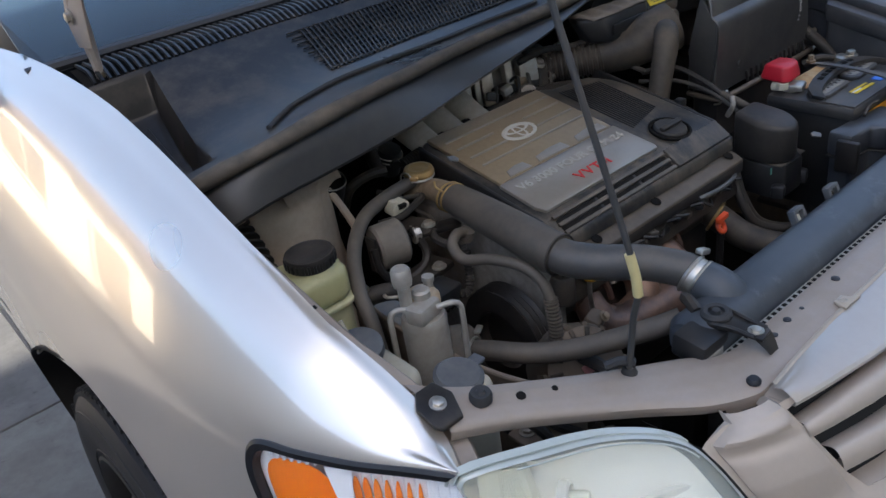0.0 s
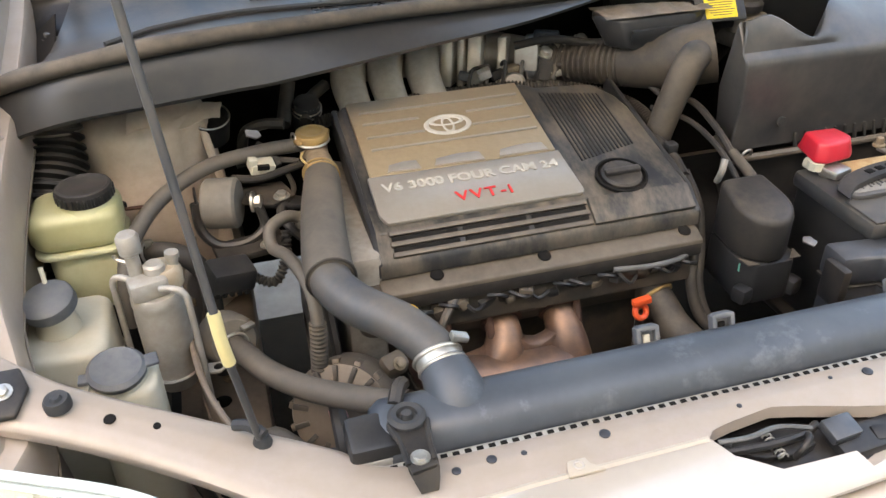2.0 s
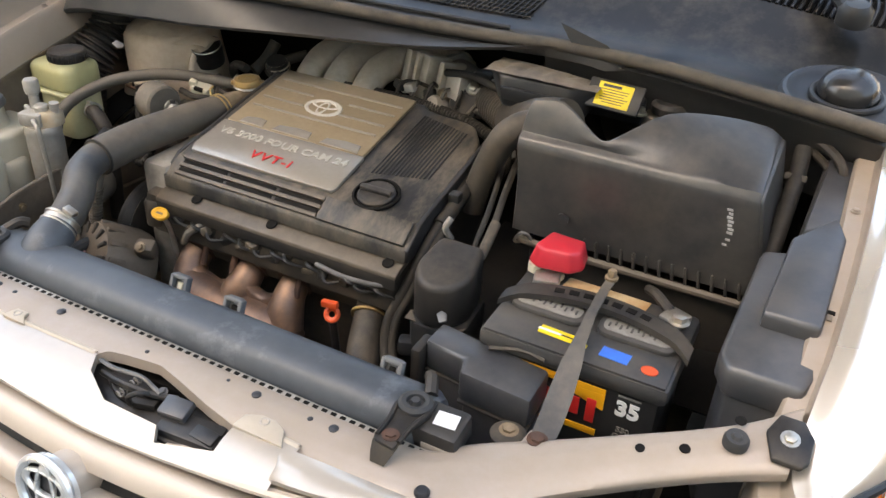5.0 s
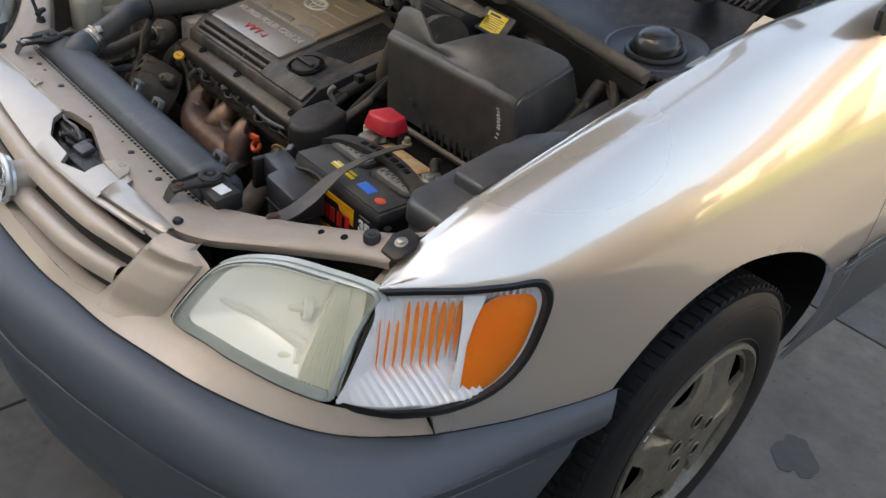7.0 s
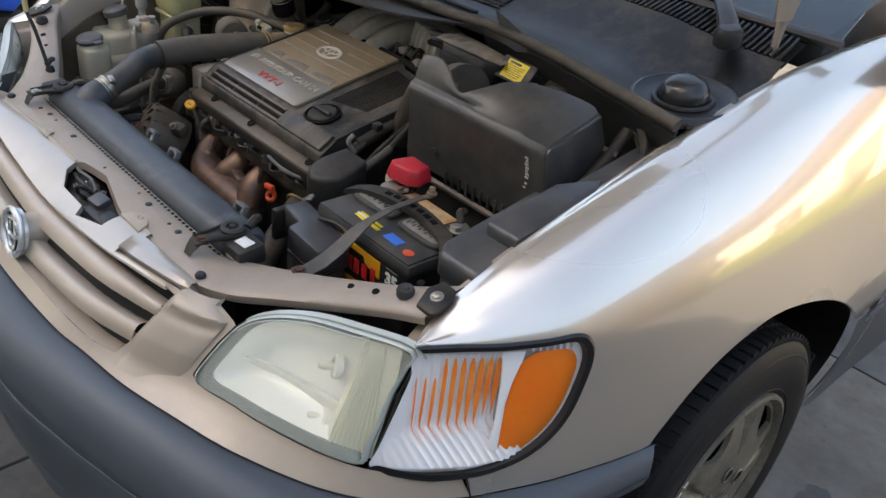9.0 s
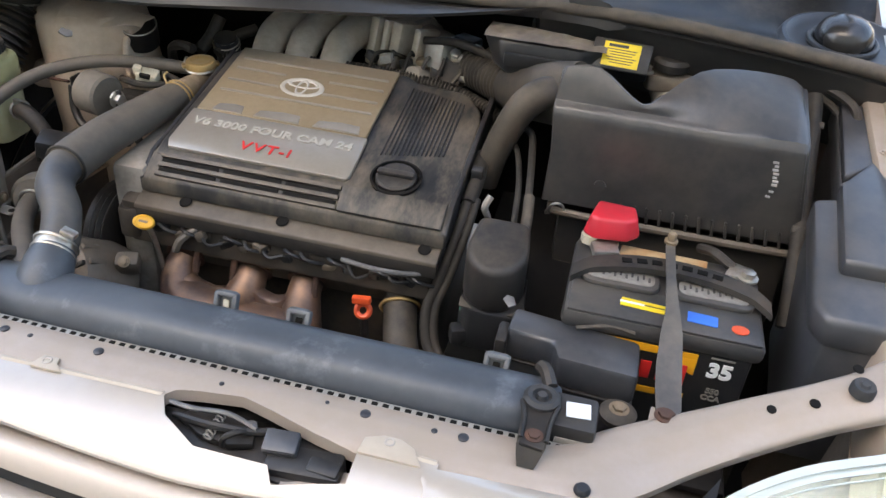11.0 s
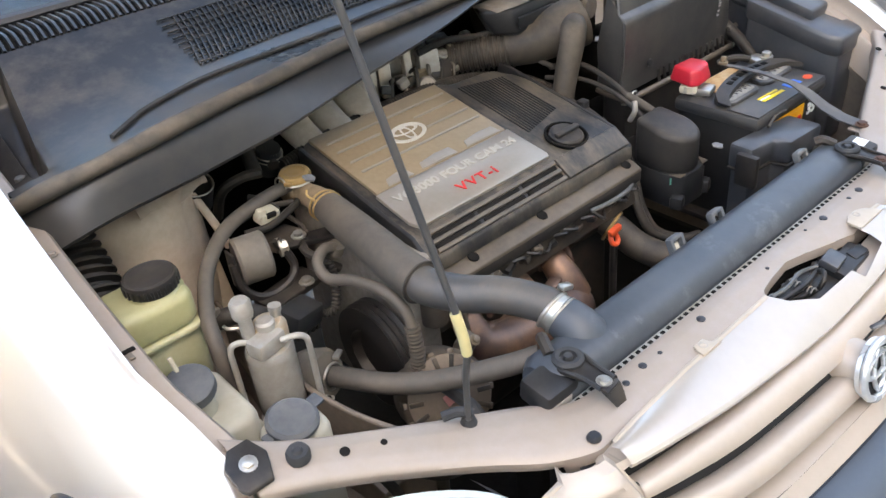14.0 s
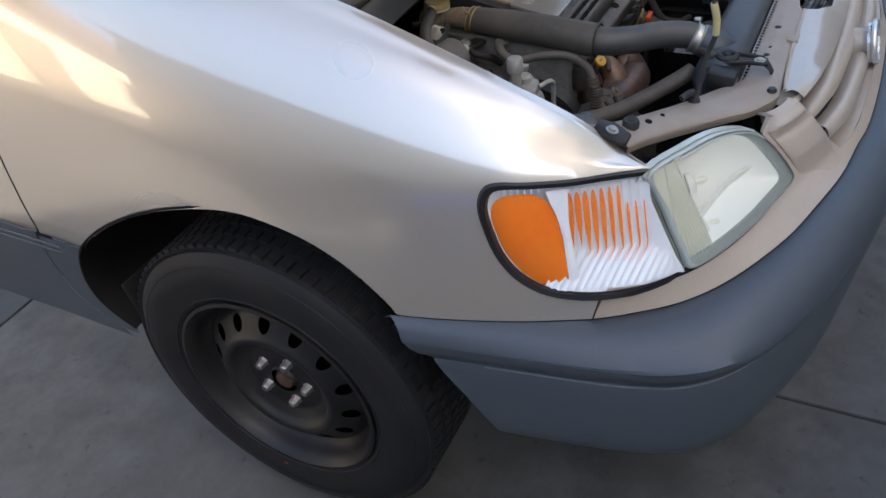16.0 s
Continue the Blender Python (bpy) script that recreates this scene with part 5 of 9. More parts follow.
def rail_point(x, v):
    """A point of the crossmember: v from 0 to 1 over its top, less than 0 down its front, more than 1 down its rear."""
    yf, zf, yr, zr = plan(SUPF, abs(x))
    if v < 0:
        return Vector((x, yf + 0.004 * v * v, zf - 0.004 + (0.040 if abs(x) < 0.43 else 0.014) * v))
    if v > 1:
        return Vector((x, yr + 0.004 * (v - 1), zr - 0.004 - 0.034 * (v - 1)))
    crown = float(np.interp(v, (0, 0.08, 0.3, 0.62, 0.92, 1), (-0.003, 0.001, 0.0045, 0.0055, 0.001, -0.004)))
    return Vector((x, yf + (yr - yf) * v, zf + (zr - zf) * v + crown))


RAIL_HOLE = [(-0.052, -1.1), (-0.052, 0.13), (-0.042, 0.27), (-0.018, 0.34), (0.031, 0.43), (0.060, 0.33), (0.123, 0.10), (0.172, -0.02), (0.172, -1.1)]
bm = skin(rail_point, list(np.linspace(-0.715, 0.715, 240)), [-0.9, -0.6, -0.3, -0.1, 0.0] + list(np.linspace(0.05, 0.95, 19)) + [1.0, 1.3, 1.7, 2.0], holes=[RAIL_HOLE], thick=0.0)
part("rail", bm, PAINT_DUSTY, support, sharp=50)
rows = [[rail_point(x, v), rail_point(x, v) + Vector((0, -0.002, -0.014))] for x, v in RAIL_HOLE[1:-1]]
part("rail_fold", sheet(rows), PAINT_DUSTY, support)
for x, y, z, r in ((-0.617, 0.386, 0.877, 0.006), (-0.575, 0.375, 0.866, 0.004), (0.617, 0.386, 0.877, 0.006), (0.575, 0.375, 0.866, 0.0055), (0.66, 0.43, 0.90, 0.006)):
    part("hole", lathe([(r, 0.0), (r * 0.9, 0.0012), (0.0, 0.0012)], (x, y, z - 0.0005), (0, -0.25, 1), 14), VOID, support)
for x, y, r in ((-0.149, 0.265, 1.0), (0.001, 0.261, 0.5), (0.162, 0.266, 1.0), (0.237, 0.265, 0.6), (0.268, 0.265, 1.0), (-0.268, 0.266, 0.9), (-0.235, 0.265, 0.55), (0.118, 0.27, 0.4), (-0.305, 0.262, 0.8)):
    part("plug", lathe([(0.0058 * r, 0.0), (0.0058 * r, 0.0018 * r), (0.004 * r, 0.003 * r), (0.0, 0.0034 * r)], (x, y, 0.8335), (0, 0, 1), 14), TRIM, support, "black push plug")
for s in (1, -1):
    part("plug", lathe([(0.0085, 0.0), (0.0085, 0.0025), (0.006, 0.006), (0.0, 0.0065)], (s * 0.394, 0.236, 0.831), (0, 0, 1), 16), TRIM, support, "black push plug")
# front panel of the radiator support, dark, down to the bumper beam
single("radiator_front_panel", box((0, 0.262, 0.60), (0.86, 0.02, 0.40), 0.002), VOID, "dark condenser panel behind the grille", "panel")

# near-black pan that paints the shade under the cut-out
part("latch_recess", box((0.06, 0.208, 0.770), (0.25, 0.10, 0.010), 0.002), VOID, support, "dark latch recess")
# hood latch in the cut-out
latch = thing("hood_latch", (0.05, 0.205, 0.775), "black hood latch with grey pawls, springs and a blue-topped connector", "latch")
part("base", box((0.04, 0.212, 0.790), (0.20, 0.055, 0.030), 0.003, (12, 0, 0)), BLACK_METAL, latch)
part("jaw", prism([(-0.03, 0.222), (0.0, 0.205), (0.035, 0.200), (0.06, 0.208), (0.055, 0.230), (0.02, 0.240), (-0.02, 0.236)], 0.806, 0.815, "z", 0.002), BLACK_METAL, latch)
part("lever", tube([(-0.035, 0.222, 0.815), (0.01, 0.212, 0.824), (0.05, 0.218, 0.820), (0.075, 0.230, 0.815)], 0.0045, 8, 4), BLACK_METAL, latch)
part("spring", tube([(0.014 + 0.0045 * math.cos(a), 0.198 + 0.035 * a / 40, 0.818 + 0.0045 * math.sin(a)) for a in np.linspace(0, 40, 80)], 0.0011, 5, 1), ALU_CAST, latch)
part("hook", tube([(0.030, 0.200, 0.812), (0.034, 0.197, 0.826), (0.044, 0.203, 0.831), (0.050, 0.212, 0.826)], 0.0035, 8, 4), BLACK_METAL, latch)
for x, y, a, b in ((-0.036, 0.226, 25, 20), (-0.024, 0.218, -15, -30), (-0.008, 0.228, 30, 40), (0.006, 0.215, 10, -20), (0.022, 0.232, -20, 25), (0.038, 0.228, 15, -35)):
    p_ = part("pawl", prism([(-0.006, -0.008), (0.004, -0.010), (0.008, 0.002), (0.003, 0.010), (-0.005, 0.008)], 0.0, 0.0035, "z", 0.001), ENGINE_GREY, latch, "worn grey pawl")
    p_.data.transform(pose(x, y, 0.822, a, b, 40 * a))
part("link", tube([(-0.042, 0.228, 0.826), (-0.012, 0.222, 0.830), (0.024, 0.227, 0.829), (0.060, 0.220, 0.824)], 0.0028, 6, 4), ENGINE_GREY, latch)
part("connector_body", box((0.118, 0.206, 0.800), (0.080, 0.034, 0.030), 0.005, (10, 0, 4)), BLACK_CLEAN, latch)
cn = part("connector", box((0.090, 0.213, 0.821), (0.036, 0.026, 0.012), 0.003, (14, 0, 6)), FUSE_LID, latch, "connector block with a blue-grey top")
part("connector_rib", box((0.090, 0.2005, 0.819), (0.030, 0.002, 0.004), 0.0006, (14, 0, 6)), BLACK_CLEAN, cn)
part("socket", box((0.140, 0.202, 0.812), (0.034, 0.018, 0.010), 0.003, (14, 0, -4)), BLACK_CLEAN, latch)
for x in (-0.02, 0.012, 0.045):
    part("bolt", bolt((x, 0.236, 0.808), 0.0045, 0.005, (0, -0.3, 1)), ENGINE_GREY, latch)

# inner aprons beside the bay; dirt and the bay's shade are both in their paint
for s in (1, -1):
    a = thing("inner_apron", (s * 0.72, 0.9, 0.55), "dirty beige inner fender apron, painted darker for the bay shade", "body panel", "inner aprons")
    rows = []
    for y in np.linspace(0.40, 1.12, 25):
        e = fender_point(float(y), 0, 0, s)
        zt = e.z - 0.078 - ledge_drop(float(y), s)
        rows.append([(e.x - s * 0.0355, y, zt), (e.x - s * 0.034, y, zt - 0.006), (e.x - s * 0.026, y, zt - 0.010), (e.x - s * 0.022, y, min(zt - 0.03, 0.80)), (e.x - s * 0.040, y, 0.62), (e.x - s * 0.060, y, 0.45)])
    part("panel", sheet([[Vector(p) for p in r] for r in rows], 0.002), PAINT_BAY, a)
    for y in (0.455, 0.78):
        e = fender_point(y, 0, 0, s)
        part("bolt", bolt((e.x - s * 0.016, y, e.z - 0.0125 - ledge_drop(y, s)), 0.0045, 0.004), PAINT_DUSTY, a)
    # slotted hole and drip bead
    e = fender_point(0.60, 0, 0, s)
    part("slot", box((e.x - s * 0.016, 0.60, e.z - 0.0122 - ledge_drop(0.60, s)), (0.014, 0.007, 0.002), 0.0006), VOID, a)
    part("slot", box((e.x - s * 0.014, 0.592, e.z - 0.0135 - ledge_drop(0.60, s)), (0.006, 0.016, 0.002), 0.0006), PAINT_BAY, a)

# hood-hinge front brackets: black tongues with a bolt, and rubber stops
for s in (1, -1):
    b = thing("hood_bracket", (s * 0.70, 0.41, 0.89), "black bracket with a zinc bolt at the fender tip", "bracket", "hood brackets")
    o = [(s * 0.696, 0.390), (s * 0.724, 0.390), (s * 0.730, 0.398), (s * 0.730, 0.424), (s * 0.718, 0.440), (s * 0.694, 0.440), (s * 0.685, 0.418)]
    bm = prism(o, 0.894, 0.900, "z", 0.002)
    for v in bm.verts:
        v.co.z += (v.co.y - 0.40) * 0.35 + 0.004
    part("tongue", bm, BLACK_METAL, b)
    part("bolt", bolt((s * 0.708, 0.416, 0.909), 0.0065, 0.006, (0, -0.3, 1), 1.5), STEEL, b)
    single("hood_stop", lathe([(0.0, 0.024), (0.004, 0.024), (0.006, 0.021), (0.011, 0.022), (0.013, 0.018), (0.013, 0.010), (0.009, 0.007), (0.009, 0.0)], (s * 0.661, 0.403, 0.881), (0, -0.1, 1), 20), RUBBER,
                  "black round rubber hood stop", "rubber stop", "hood stops")

# prop rod
rod = thing("hood_prop_rod", (-0.479, 0.346, 0.84), "dark bent hood prop rod with a pale yellow sleeve", "prop rod")
top = Vector((-0.480, 0.345, 0.845))
rod_pts = [(-0.479, 0.346, 0.838), (-0.482, 0.342, 0.86), (-0.489, 0.330, 0.93), (-0.493, 0.319, 0.975), (-0.497, 0.324, 1.02), (-0.515, 0.365, 1.20), (-0.545, 0.435, 1.50), (-0.56, 0.478, 1.66)]
part("rod", tube(rod_pts, 0.0039, 10, 5), HOSE_BLUE, rod)
part("sleeve", tube([(-0.4925, 0.3195, 0.970), (-0.4955, 0.3195, 0.995), (-0.4975, 0.3255, 1.022)], 0.0058, 10, 3), surface("pale_yellow_sleeve", (0.62, 0.52, 0.25), 0.5, 0.0, (0.5, 0.42, 0.2), 60, 20, 0.6), rod, "pale yellow plastic sleeve")
part("pivot", lathe([(0.009, 0.0), (0.010, 0.005), (0.007, 0.014), (0.0, 0.016)], (-0.479, 0.346, 0.838), (0, 0, 1), 16), RUBBER, rod)
part("clip", tube([(-0.503, 0.362, 0.858), (-0.488, 0.352, 0.862), (-0.476, 0.340, 0.858)], 0.006, 8, 4), RUBBER, rod)

# strut tower and its torn heat cover (left of the bay)
tower = thing("strut_tower", (-0.60, 0.97, 0.70), "large tan painted strut tower with a bent metal flap", "strut tower", "strut towers")
bm = lathe([(0.112, -0.30), (0.108, -0.16), (0.104, -0.08), (0.101, -0.03), (0.099, 0.0), (0.097, 0.03), (0.094, 0.05), (0.085, 0.062), (0.06, 0.070), (0.0, 0.072)], (-0.590, 0.965, 0.905), (-0.02, -0.10, 1), 64)
for v in bm.verts:  # dents and creases of the pressed sheet
    a = math.atan2(v.co.y - 0.965, v.co.x + 0.590)
    dent = 0.004 * math.sin(3 * a + 9 * v.co.z) - 0.010 * math.exp(-((a + 0.75) / 0.16) ** 2 - ((v.co.z - 0.925) / 0.022) ** 2) + 0.006 * math.exp(-((a + 0.65) / 0.10) ** 2 - ((v.co.z - 0.895) / 0.012) ** 2)
    v.co.x += dent * math.cos(a)
    v.co.y += dent * math.sin(a)
part("cone", bm, TAN_METAL, tower)
flap = []
for i in range(13):
    u = i / 12
    x = -0.600 + 0.128 * u
    flap.append([(x, 0.868 + 0.050 * u + 0.004 * math.sin(8 * u), 0.962 + 0.004 * math.sin(9 * u) - 0.016 * u), (x + 0.002, 0.886 + 0.046 * u, 0.976 - 0.020 * u), (x + 0.006, 0.925 + 0.035 * u, 0.982 - 0.026 * u)])
part("flap", sheet([[Vector(p) for p in r] for r in flap], 0.0016), TAN_METAL, tower, "bent tan metal flap")
cup = part("cup", lathe([(0.029, -0.040), (0.031, 0.0), (0.029, 0.002), (0.028, -0.010), (0.0, -0.012)], (-0.488, 0.940, 0.944), (0.1, -0.35, 1), 28), BLACK_METAL, tower, "dark cup with a bright rim")
part("cup_rim", ring((-0.488, 0.940, 0.9445), 0.0300, 0.0014, (0.1, -0.35, 1), 28, 6), STEEL, cup)
part("stay", tube([(-0.500, 0.925, 0.935), (-0.496, 0.905, 0.915), (-0.488, 0.890, 0.880), (-0.482, 0.885, 0.850)], 0.0065, 8, 4), TAN_METAL, tower)
part("hole", lathe([(0.006, 0.0), (0.0045, 0.001), (0.0, 0.001)], (-0.628, 0.868, 0.855), (-0.3, -0.95, 0.1), 12), VOID, tower)
part("clip", tube([(-0.640, 0.862, 0.852), (-0.615, 0.856, 0.853), (-0.585, 0.852, 0.855)], 0.003, 6, 3), RUST, tower)
part("lower_wall", box((-0.60, 0.93, 0.74), (0.24, 0.05, 0.22), 0.02, (-14, 0, 4)), TAN_METAL, tower)
single("filler_bellows", tube([(-0.695, 0.905, 1.010), (-0.695, 0.900, 0.972), (-0.697, 0.885, 0.950), (-0.702, 0.862, 0.925), (-0.710, 0.835, 0.895), (-0.718, 0.810, 0.850), (-0.722, 0.800, 0.80)], [0.031, 0.031, 0.034, 0.040, 0.045, 0.048, 0.050], 28, 6, ribs=(0.0125, 0.0115)), HOSE_DARK,
       "black corrugated rubber bellows", "bellows")
single("bellows_collar", lathe([(0.034, -0.012), (0.0355, 0.0), (0.034, 0.012), (0.029, 0.016), (0.0, 0.016)], (-0.695, 0.900, 0.976), (0, 0.15, 1), 26), HOSE, "dusty rubber collar on the bellows", "collar")
single("bellows_clamp", ring((-0.695, 0.899, 0.968), 0.0360, 0.0016, (0.05, 0.2, 1), 28), STEEL, "bright wire clamp round the bellows", "hose clamp", "hose clamps")

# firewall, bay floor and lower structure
# the dark depth of the bay is painted onto these sheets
single("firewall", box((0, 1.19, 0.80), (1.50, 0.03, 0.56), 0.004), VOID, "firewall behind the engine, painted black for the deep shade there", "firewall", kind="structure")
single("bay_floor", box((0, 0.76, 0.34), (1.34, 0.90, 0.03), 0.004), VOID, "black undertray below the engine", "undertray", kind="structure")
for s in (1, -1):
    fr = thing("frame_rail", (s * 0.52, 0.74, 0.50), "dirty beige frame rail, painted darker for the bay shade", "frame rail", "frame rails")
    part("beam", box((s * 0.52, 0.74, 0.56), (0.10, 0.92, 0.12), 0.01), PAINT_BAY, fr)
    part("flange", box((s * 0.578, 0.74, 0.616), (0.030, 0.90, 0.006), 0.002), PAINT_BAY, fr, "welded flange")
    for k in range(5):
        part("bolt", bolt((s * 0.52, 0.42 + 0.15 * k, 0.620), 0.008, 0.008), RUSTY_TAN, fr, "rusty bolt")
    for k in range(3):
        part("drain_hole", lathe([(0.013, 0.0), (0.011, 0.0015), (0.0, 0.0015)], (s * 0.535, 0.50 + 0.17 * k, 0.6202), (0, 0, 1), 16), VOID, fr)

# cowl: dark front wall, weatherstrip, tray, louvres
CW = [  # x, y, z of the weatherstrip; y, z of the wall's lower edge
    (-0.745, 0.862, 1.050, 0.822, 0.985), (-0.70, 0.833, 1.070, 0.800, 1.005), (-0.64, 0.805, 1.088, 0.790, 1.018), (-0.55, 0.803, 1.100, 0.785, 1.026), (-0.45, 0.822, 1.101, 0.795, 1.030), (-0.38, 0.842, 1.097, 0.808, 1.030),
    (-0.2, 0.908, 1.082, 0.858, 1.034), (0.0, 0.960, 1.068, 0.905, 1.040), (0.15, 0.968, 1.070, 0.935, 1.058), (0.25, 0.966, 1.076, 0.955, 1.070), (0.40, 0.940, 1.082, 0.945, 1.045), (0.55, 0.905, 1.082, 0.915, 1.040), (0.66, 0.885, 1.078, 0.895, 1.03), (0.73, 0.885, 1.070, 0.895, 1.02)]
CWF = [tuple(p) for p in spline(CW, 6)]
cowl = thing("cowl", (0, 1.0, 1.0), "dusty black plastic cowl with a weatherstrip and louvred grille", "cowl")
rows = []
for x, y, z, yl, zl in CWF:
    rows.append([(x, yl + 0.06, zl - 0.10 if x > 0.2 else zl - 0.012), (x, yl + 0.004, zl), (x, yl, zl + 0.006), (x, yl * 0.5 + y * 0.5 - 0.002, zl * 0.5 + z * 0.5), (x, y - 0.004, z - 0.016), (x, y + 0.004, z - 0.010)])
part("front_wall", sheet([[Vector(p) for p in r] for r in rows], 0.003), COWL_WALL, cowl, "dark smooth front wall, its lit tone painted in")
part("weatherstrip", tube([(x, y, z) for x, y, z, _, _ in CW], [0.0135, 0.0150, 0.0130, 0.0150, 0.0135, 0.0140] + [0.0135] * 8, 12, 6, squash=0.8), SEAL, cowl, "dusty rubber weatherstrip")
part("seal_lip", tube([(x, y + 0.018, z - 0.004) for x, y, z, _, _ in CW], 0.009, 8, 6, squash=0.6), COWL, cowl)

def tray_point(x, f):
    xs = [p[0] for p in CWF]
    y0, z0 = float(np.interp(x, xs, [p[1] for p in CWF])) + 0.02, float(np.interp(x, xs, [p[2] for p in CWF])) - 0.004
    y1 = 1.25 - 0.02 * (1 - (x / 0.75) ** 2)
    z1 = 1.165
    dip = -0.030 * math.sin(math.pi * min(f * 1.25, 1)) if f < 0.8 else 0
    pan = 0.0
    edge = -0.676 + 0.18 * (y0 + (y1 - y0) * f - 0.945)
    if x < edge and 0.10 < f:  # sharp-edged pocket over the strut
        pan = -0.058 * min((edge - x) / 0.010, 1) * min((f - 0.10) / 0.03, 1) * min(max((0.78 - f) / 0.03, 0), 1)
    if x > 0.50:
        pan = -0.020 * min((x - 0.50) / 0.12, 1) * math.sin(math.pi * f)
    return Vector((x, y0 + (y1 - y0) * f, z0 + (z1 - z0) * f + dip + pan))


def tray_at(x, y, lift=0.0):
    """The point of the tray's skin over x, y."""
    a, b = tray_point(x, 0.0).y, tray_point(x, 1.0).y
    return tray_point(x, (y - a) / (b - a)) + Vector((0, 0, lift))


cols = [-0.735, -0.715, -0.70, -0.69, -0.6865, -0.6765, -0.672, -0.66, -0.645, -0.63] + list(np.linspace(-0.61, 0.735, 68))
def tray_skin(u, f):
    """The tray, its columns leaning along the pocket's edge."""
    k = min(max((u + 0.735) / 0.035, 0), 1) * min(max((-0.55 - u) / 0.10, 0), 1)
    return tray_point(u + 0.18 * (tray_point(u, f).y - 0.945) * k, f)


part("tray", skin(tray_skin, cols, list(np.linspace(0, 0.09, 4)) + list(np.linspace(0.10, 0.13, 3)) + list(np.linspace(0.16, 0.74, 16)) + [0.752, 0.778, 0.80], thick=0.003), COWL, cowl, "dusty sloping plastic tray")
# folded flaps and bolts in the pocket
part("pocket_flap", sheet([[tray_at(-0.690, 0.93, 0.030), tray_at(-0.690, 1.00, 0.010), tray_at(-0.688, 1.10, 0.020)], [tray_at(-0.725, 0.95, 0.012), tray_at(-0.722, 1.02, 0.002), tray_at(-0.72, 1.10, 0.004)]], 0.002), COWL, cowl, "folded black flap")
for y in (1.00, 1.075):
    part("strut_bolt", bolt(tray_at(-0.700, y, 0.002), 0.008, 0.012), ENGINE_GREY, cowl, "dull strut bolt")
for xa, xb in ((-0.72, 0.72),):
    n = 120
    for k in range(n):
        x = xa + (xb - xa) * k / (n - 1)
        a, b = tray_point(x, 0.80), tray_point(x, 0.985)
        part("louvre", tube([a, (a + b) / 2 + Vector((0.004, 0, 0.004)), b], 0.0036, 5, 2), COWL, cowl)
part("louvre_bed", skin(lambda x, f: tray_point(x, f) + Vector((0, 0, -0.008)), list(np.linspace(-0.73, 0.735, 40)), list(np.linspace(0.79, 1.0, 4)), thick=0.002), VOID, cowl)
# fine mesh panel on the tray
mesh = []
for k in range(51):
    x = -0.40 + 0.0105 * k
    mesh.append(tube([tray_point(x, 0.38) + Vector((0, 0, 0.002)), tray_point(x + 0.02, 0.55) + Vector((0, 0, 0.002)), tray_point(x + 0.03, 0.72) + Vector((0, 0, 0.002))], 0.0019, 5, 2))
for k in range(9):
    f = 0.39 + 0.04 * k
    mesh.append(tube([tray_point(x, f) + Vector((0, 0, 0.003)) for x in np.linspace(-0.40, 0.14, 11)], 0.0015, 5, 1))
part("air_mesh", joined(*mesh), COWL, cowl, "fine intake mesh")
# loose rubber strip, edge moulding
part("strip", tube([tray_at(x, y, 0.003) for x, y in ((-0.599, 0.870), (-0.560, 0.896), (-0.527, 0.915), (-0.431, 0.947), (-0.30, 0.975), (-0.162, 1.0), (-0.02, 1.03), (0.12, 1.035))], 0.0042, 6, 5), RUBBER, cowl, "thin black rubber strip")


# the strut top pocket on the right with a round black cap
CAP_BLACK = surface("glossy_black_cap", (0.010, 0.0105, 0.012), 0.16, 0.0, (0.020, 0.020, 0.020), 40, 12, 0.6, dust=0.10, spec=0.5)
STRUT = (0.668, 0.99, 1.079)
cap = part("strut_cover", lathe([(0.043, -0.006), (0.043, 0.006), (0.041, 0.015), (0.036, 0.024), (0.028, 0.031), (0.017, 0.0355), (0.0, 0.037)], STRUT, (0, -0.15, 1), 40), CAP_BLACK, cowl, "round black domed strut cover")
part("pocket", lathe([(0.094, -0.006), (0.089, 0.003), (0.084, 0.004), (0.076, -0.003), (0.060, -0.005), (0.0, -0.005)], STRUT, (0, -0.15, 1), 40), TRIM, cap)
part("flange", ring((0.668, 0.989, 1.0775), 0.048, 0.005, (0, -0.15, 1), 36), BLACK_CLEAN, cap)

# windscreen, wiper, hinges
GLASS = glass("windscreen_glass", (0.62, 0.72, 0.74), 0.0, 1.45)
screen = thing("windscreen", (0, 1.5, 1.2), "tinted windscreen above the louvres", "windshield")
rows = []
for x in np.linspace(-0.78, 0.78, 21):
    bow = 0.10 * (x / 0.78) ** 2
    rows.append([(x, 1.245 + bow * 0.2, 1.168), (x * 0.97, 1.55 + bow, 1.38), (x * 0.9, 1.95 + bow, 1.62)])
part("glass", sheet([[Vector(p) for p in r] for r in rows], 0.005), GLASS, screen)
part("lower_seal", tube([(x, 1.243 + 0.02 * (x / 0.78) ** 2, 1.168) for x in np.linspace(-0.79, 0.79, 15)], 0.010, 8, 2), TRIM, screen)
single("dashboard", prism([(1.29, 1.10), (1.9, 1.10), (1.9, 1.20), (1.5, 1.22), (1.30, 1.17)], -0.75, 0.75, "x", 0.01), TRIM, "dark dashboard behind the windscreen", "dashboard")
wiper = thing("wiper_arm", (0.62, 1.20, 1.15), "black windscreen wiper arm at the louvres", "wiper")
part("arm", tube([(0.64, 1.135, 1.165), (0.60, 1.18, 1.185), (0.50, 1.28, 1.215), (0.30, 1.36, 1.26)], [0.020, 0.018, 0.012, 0.008], 10, 5, squash=0.7), BLACK_CLEAN, wiper)
part("pivot", lathe([(0.026, -0.01), (0.026, 0.012), (0.018, 0.022), (0.0, 0.024)], (0.645, 1.13, 1.155), (0, -0.2, 1), 20), BLACK_CLEAN, wiper)
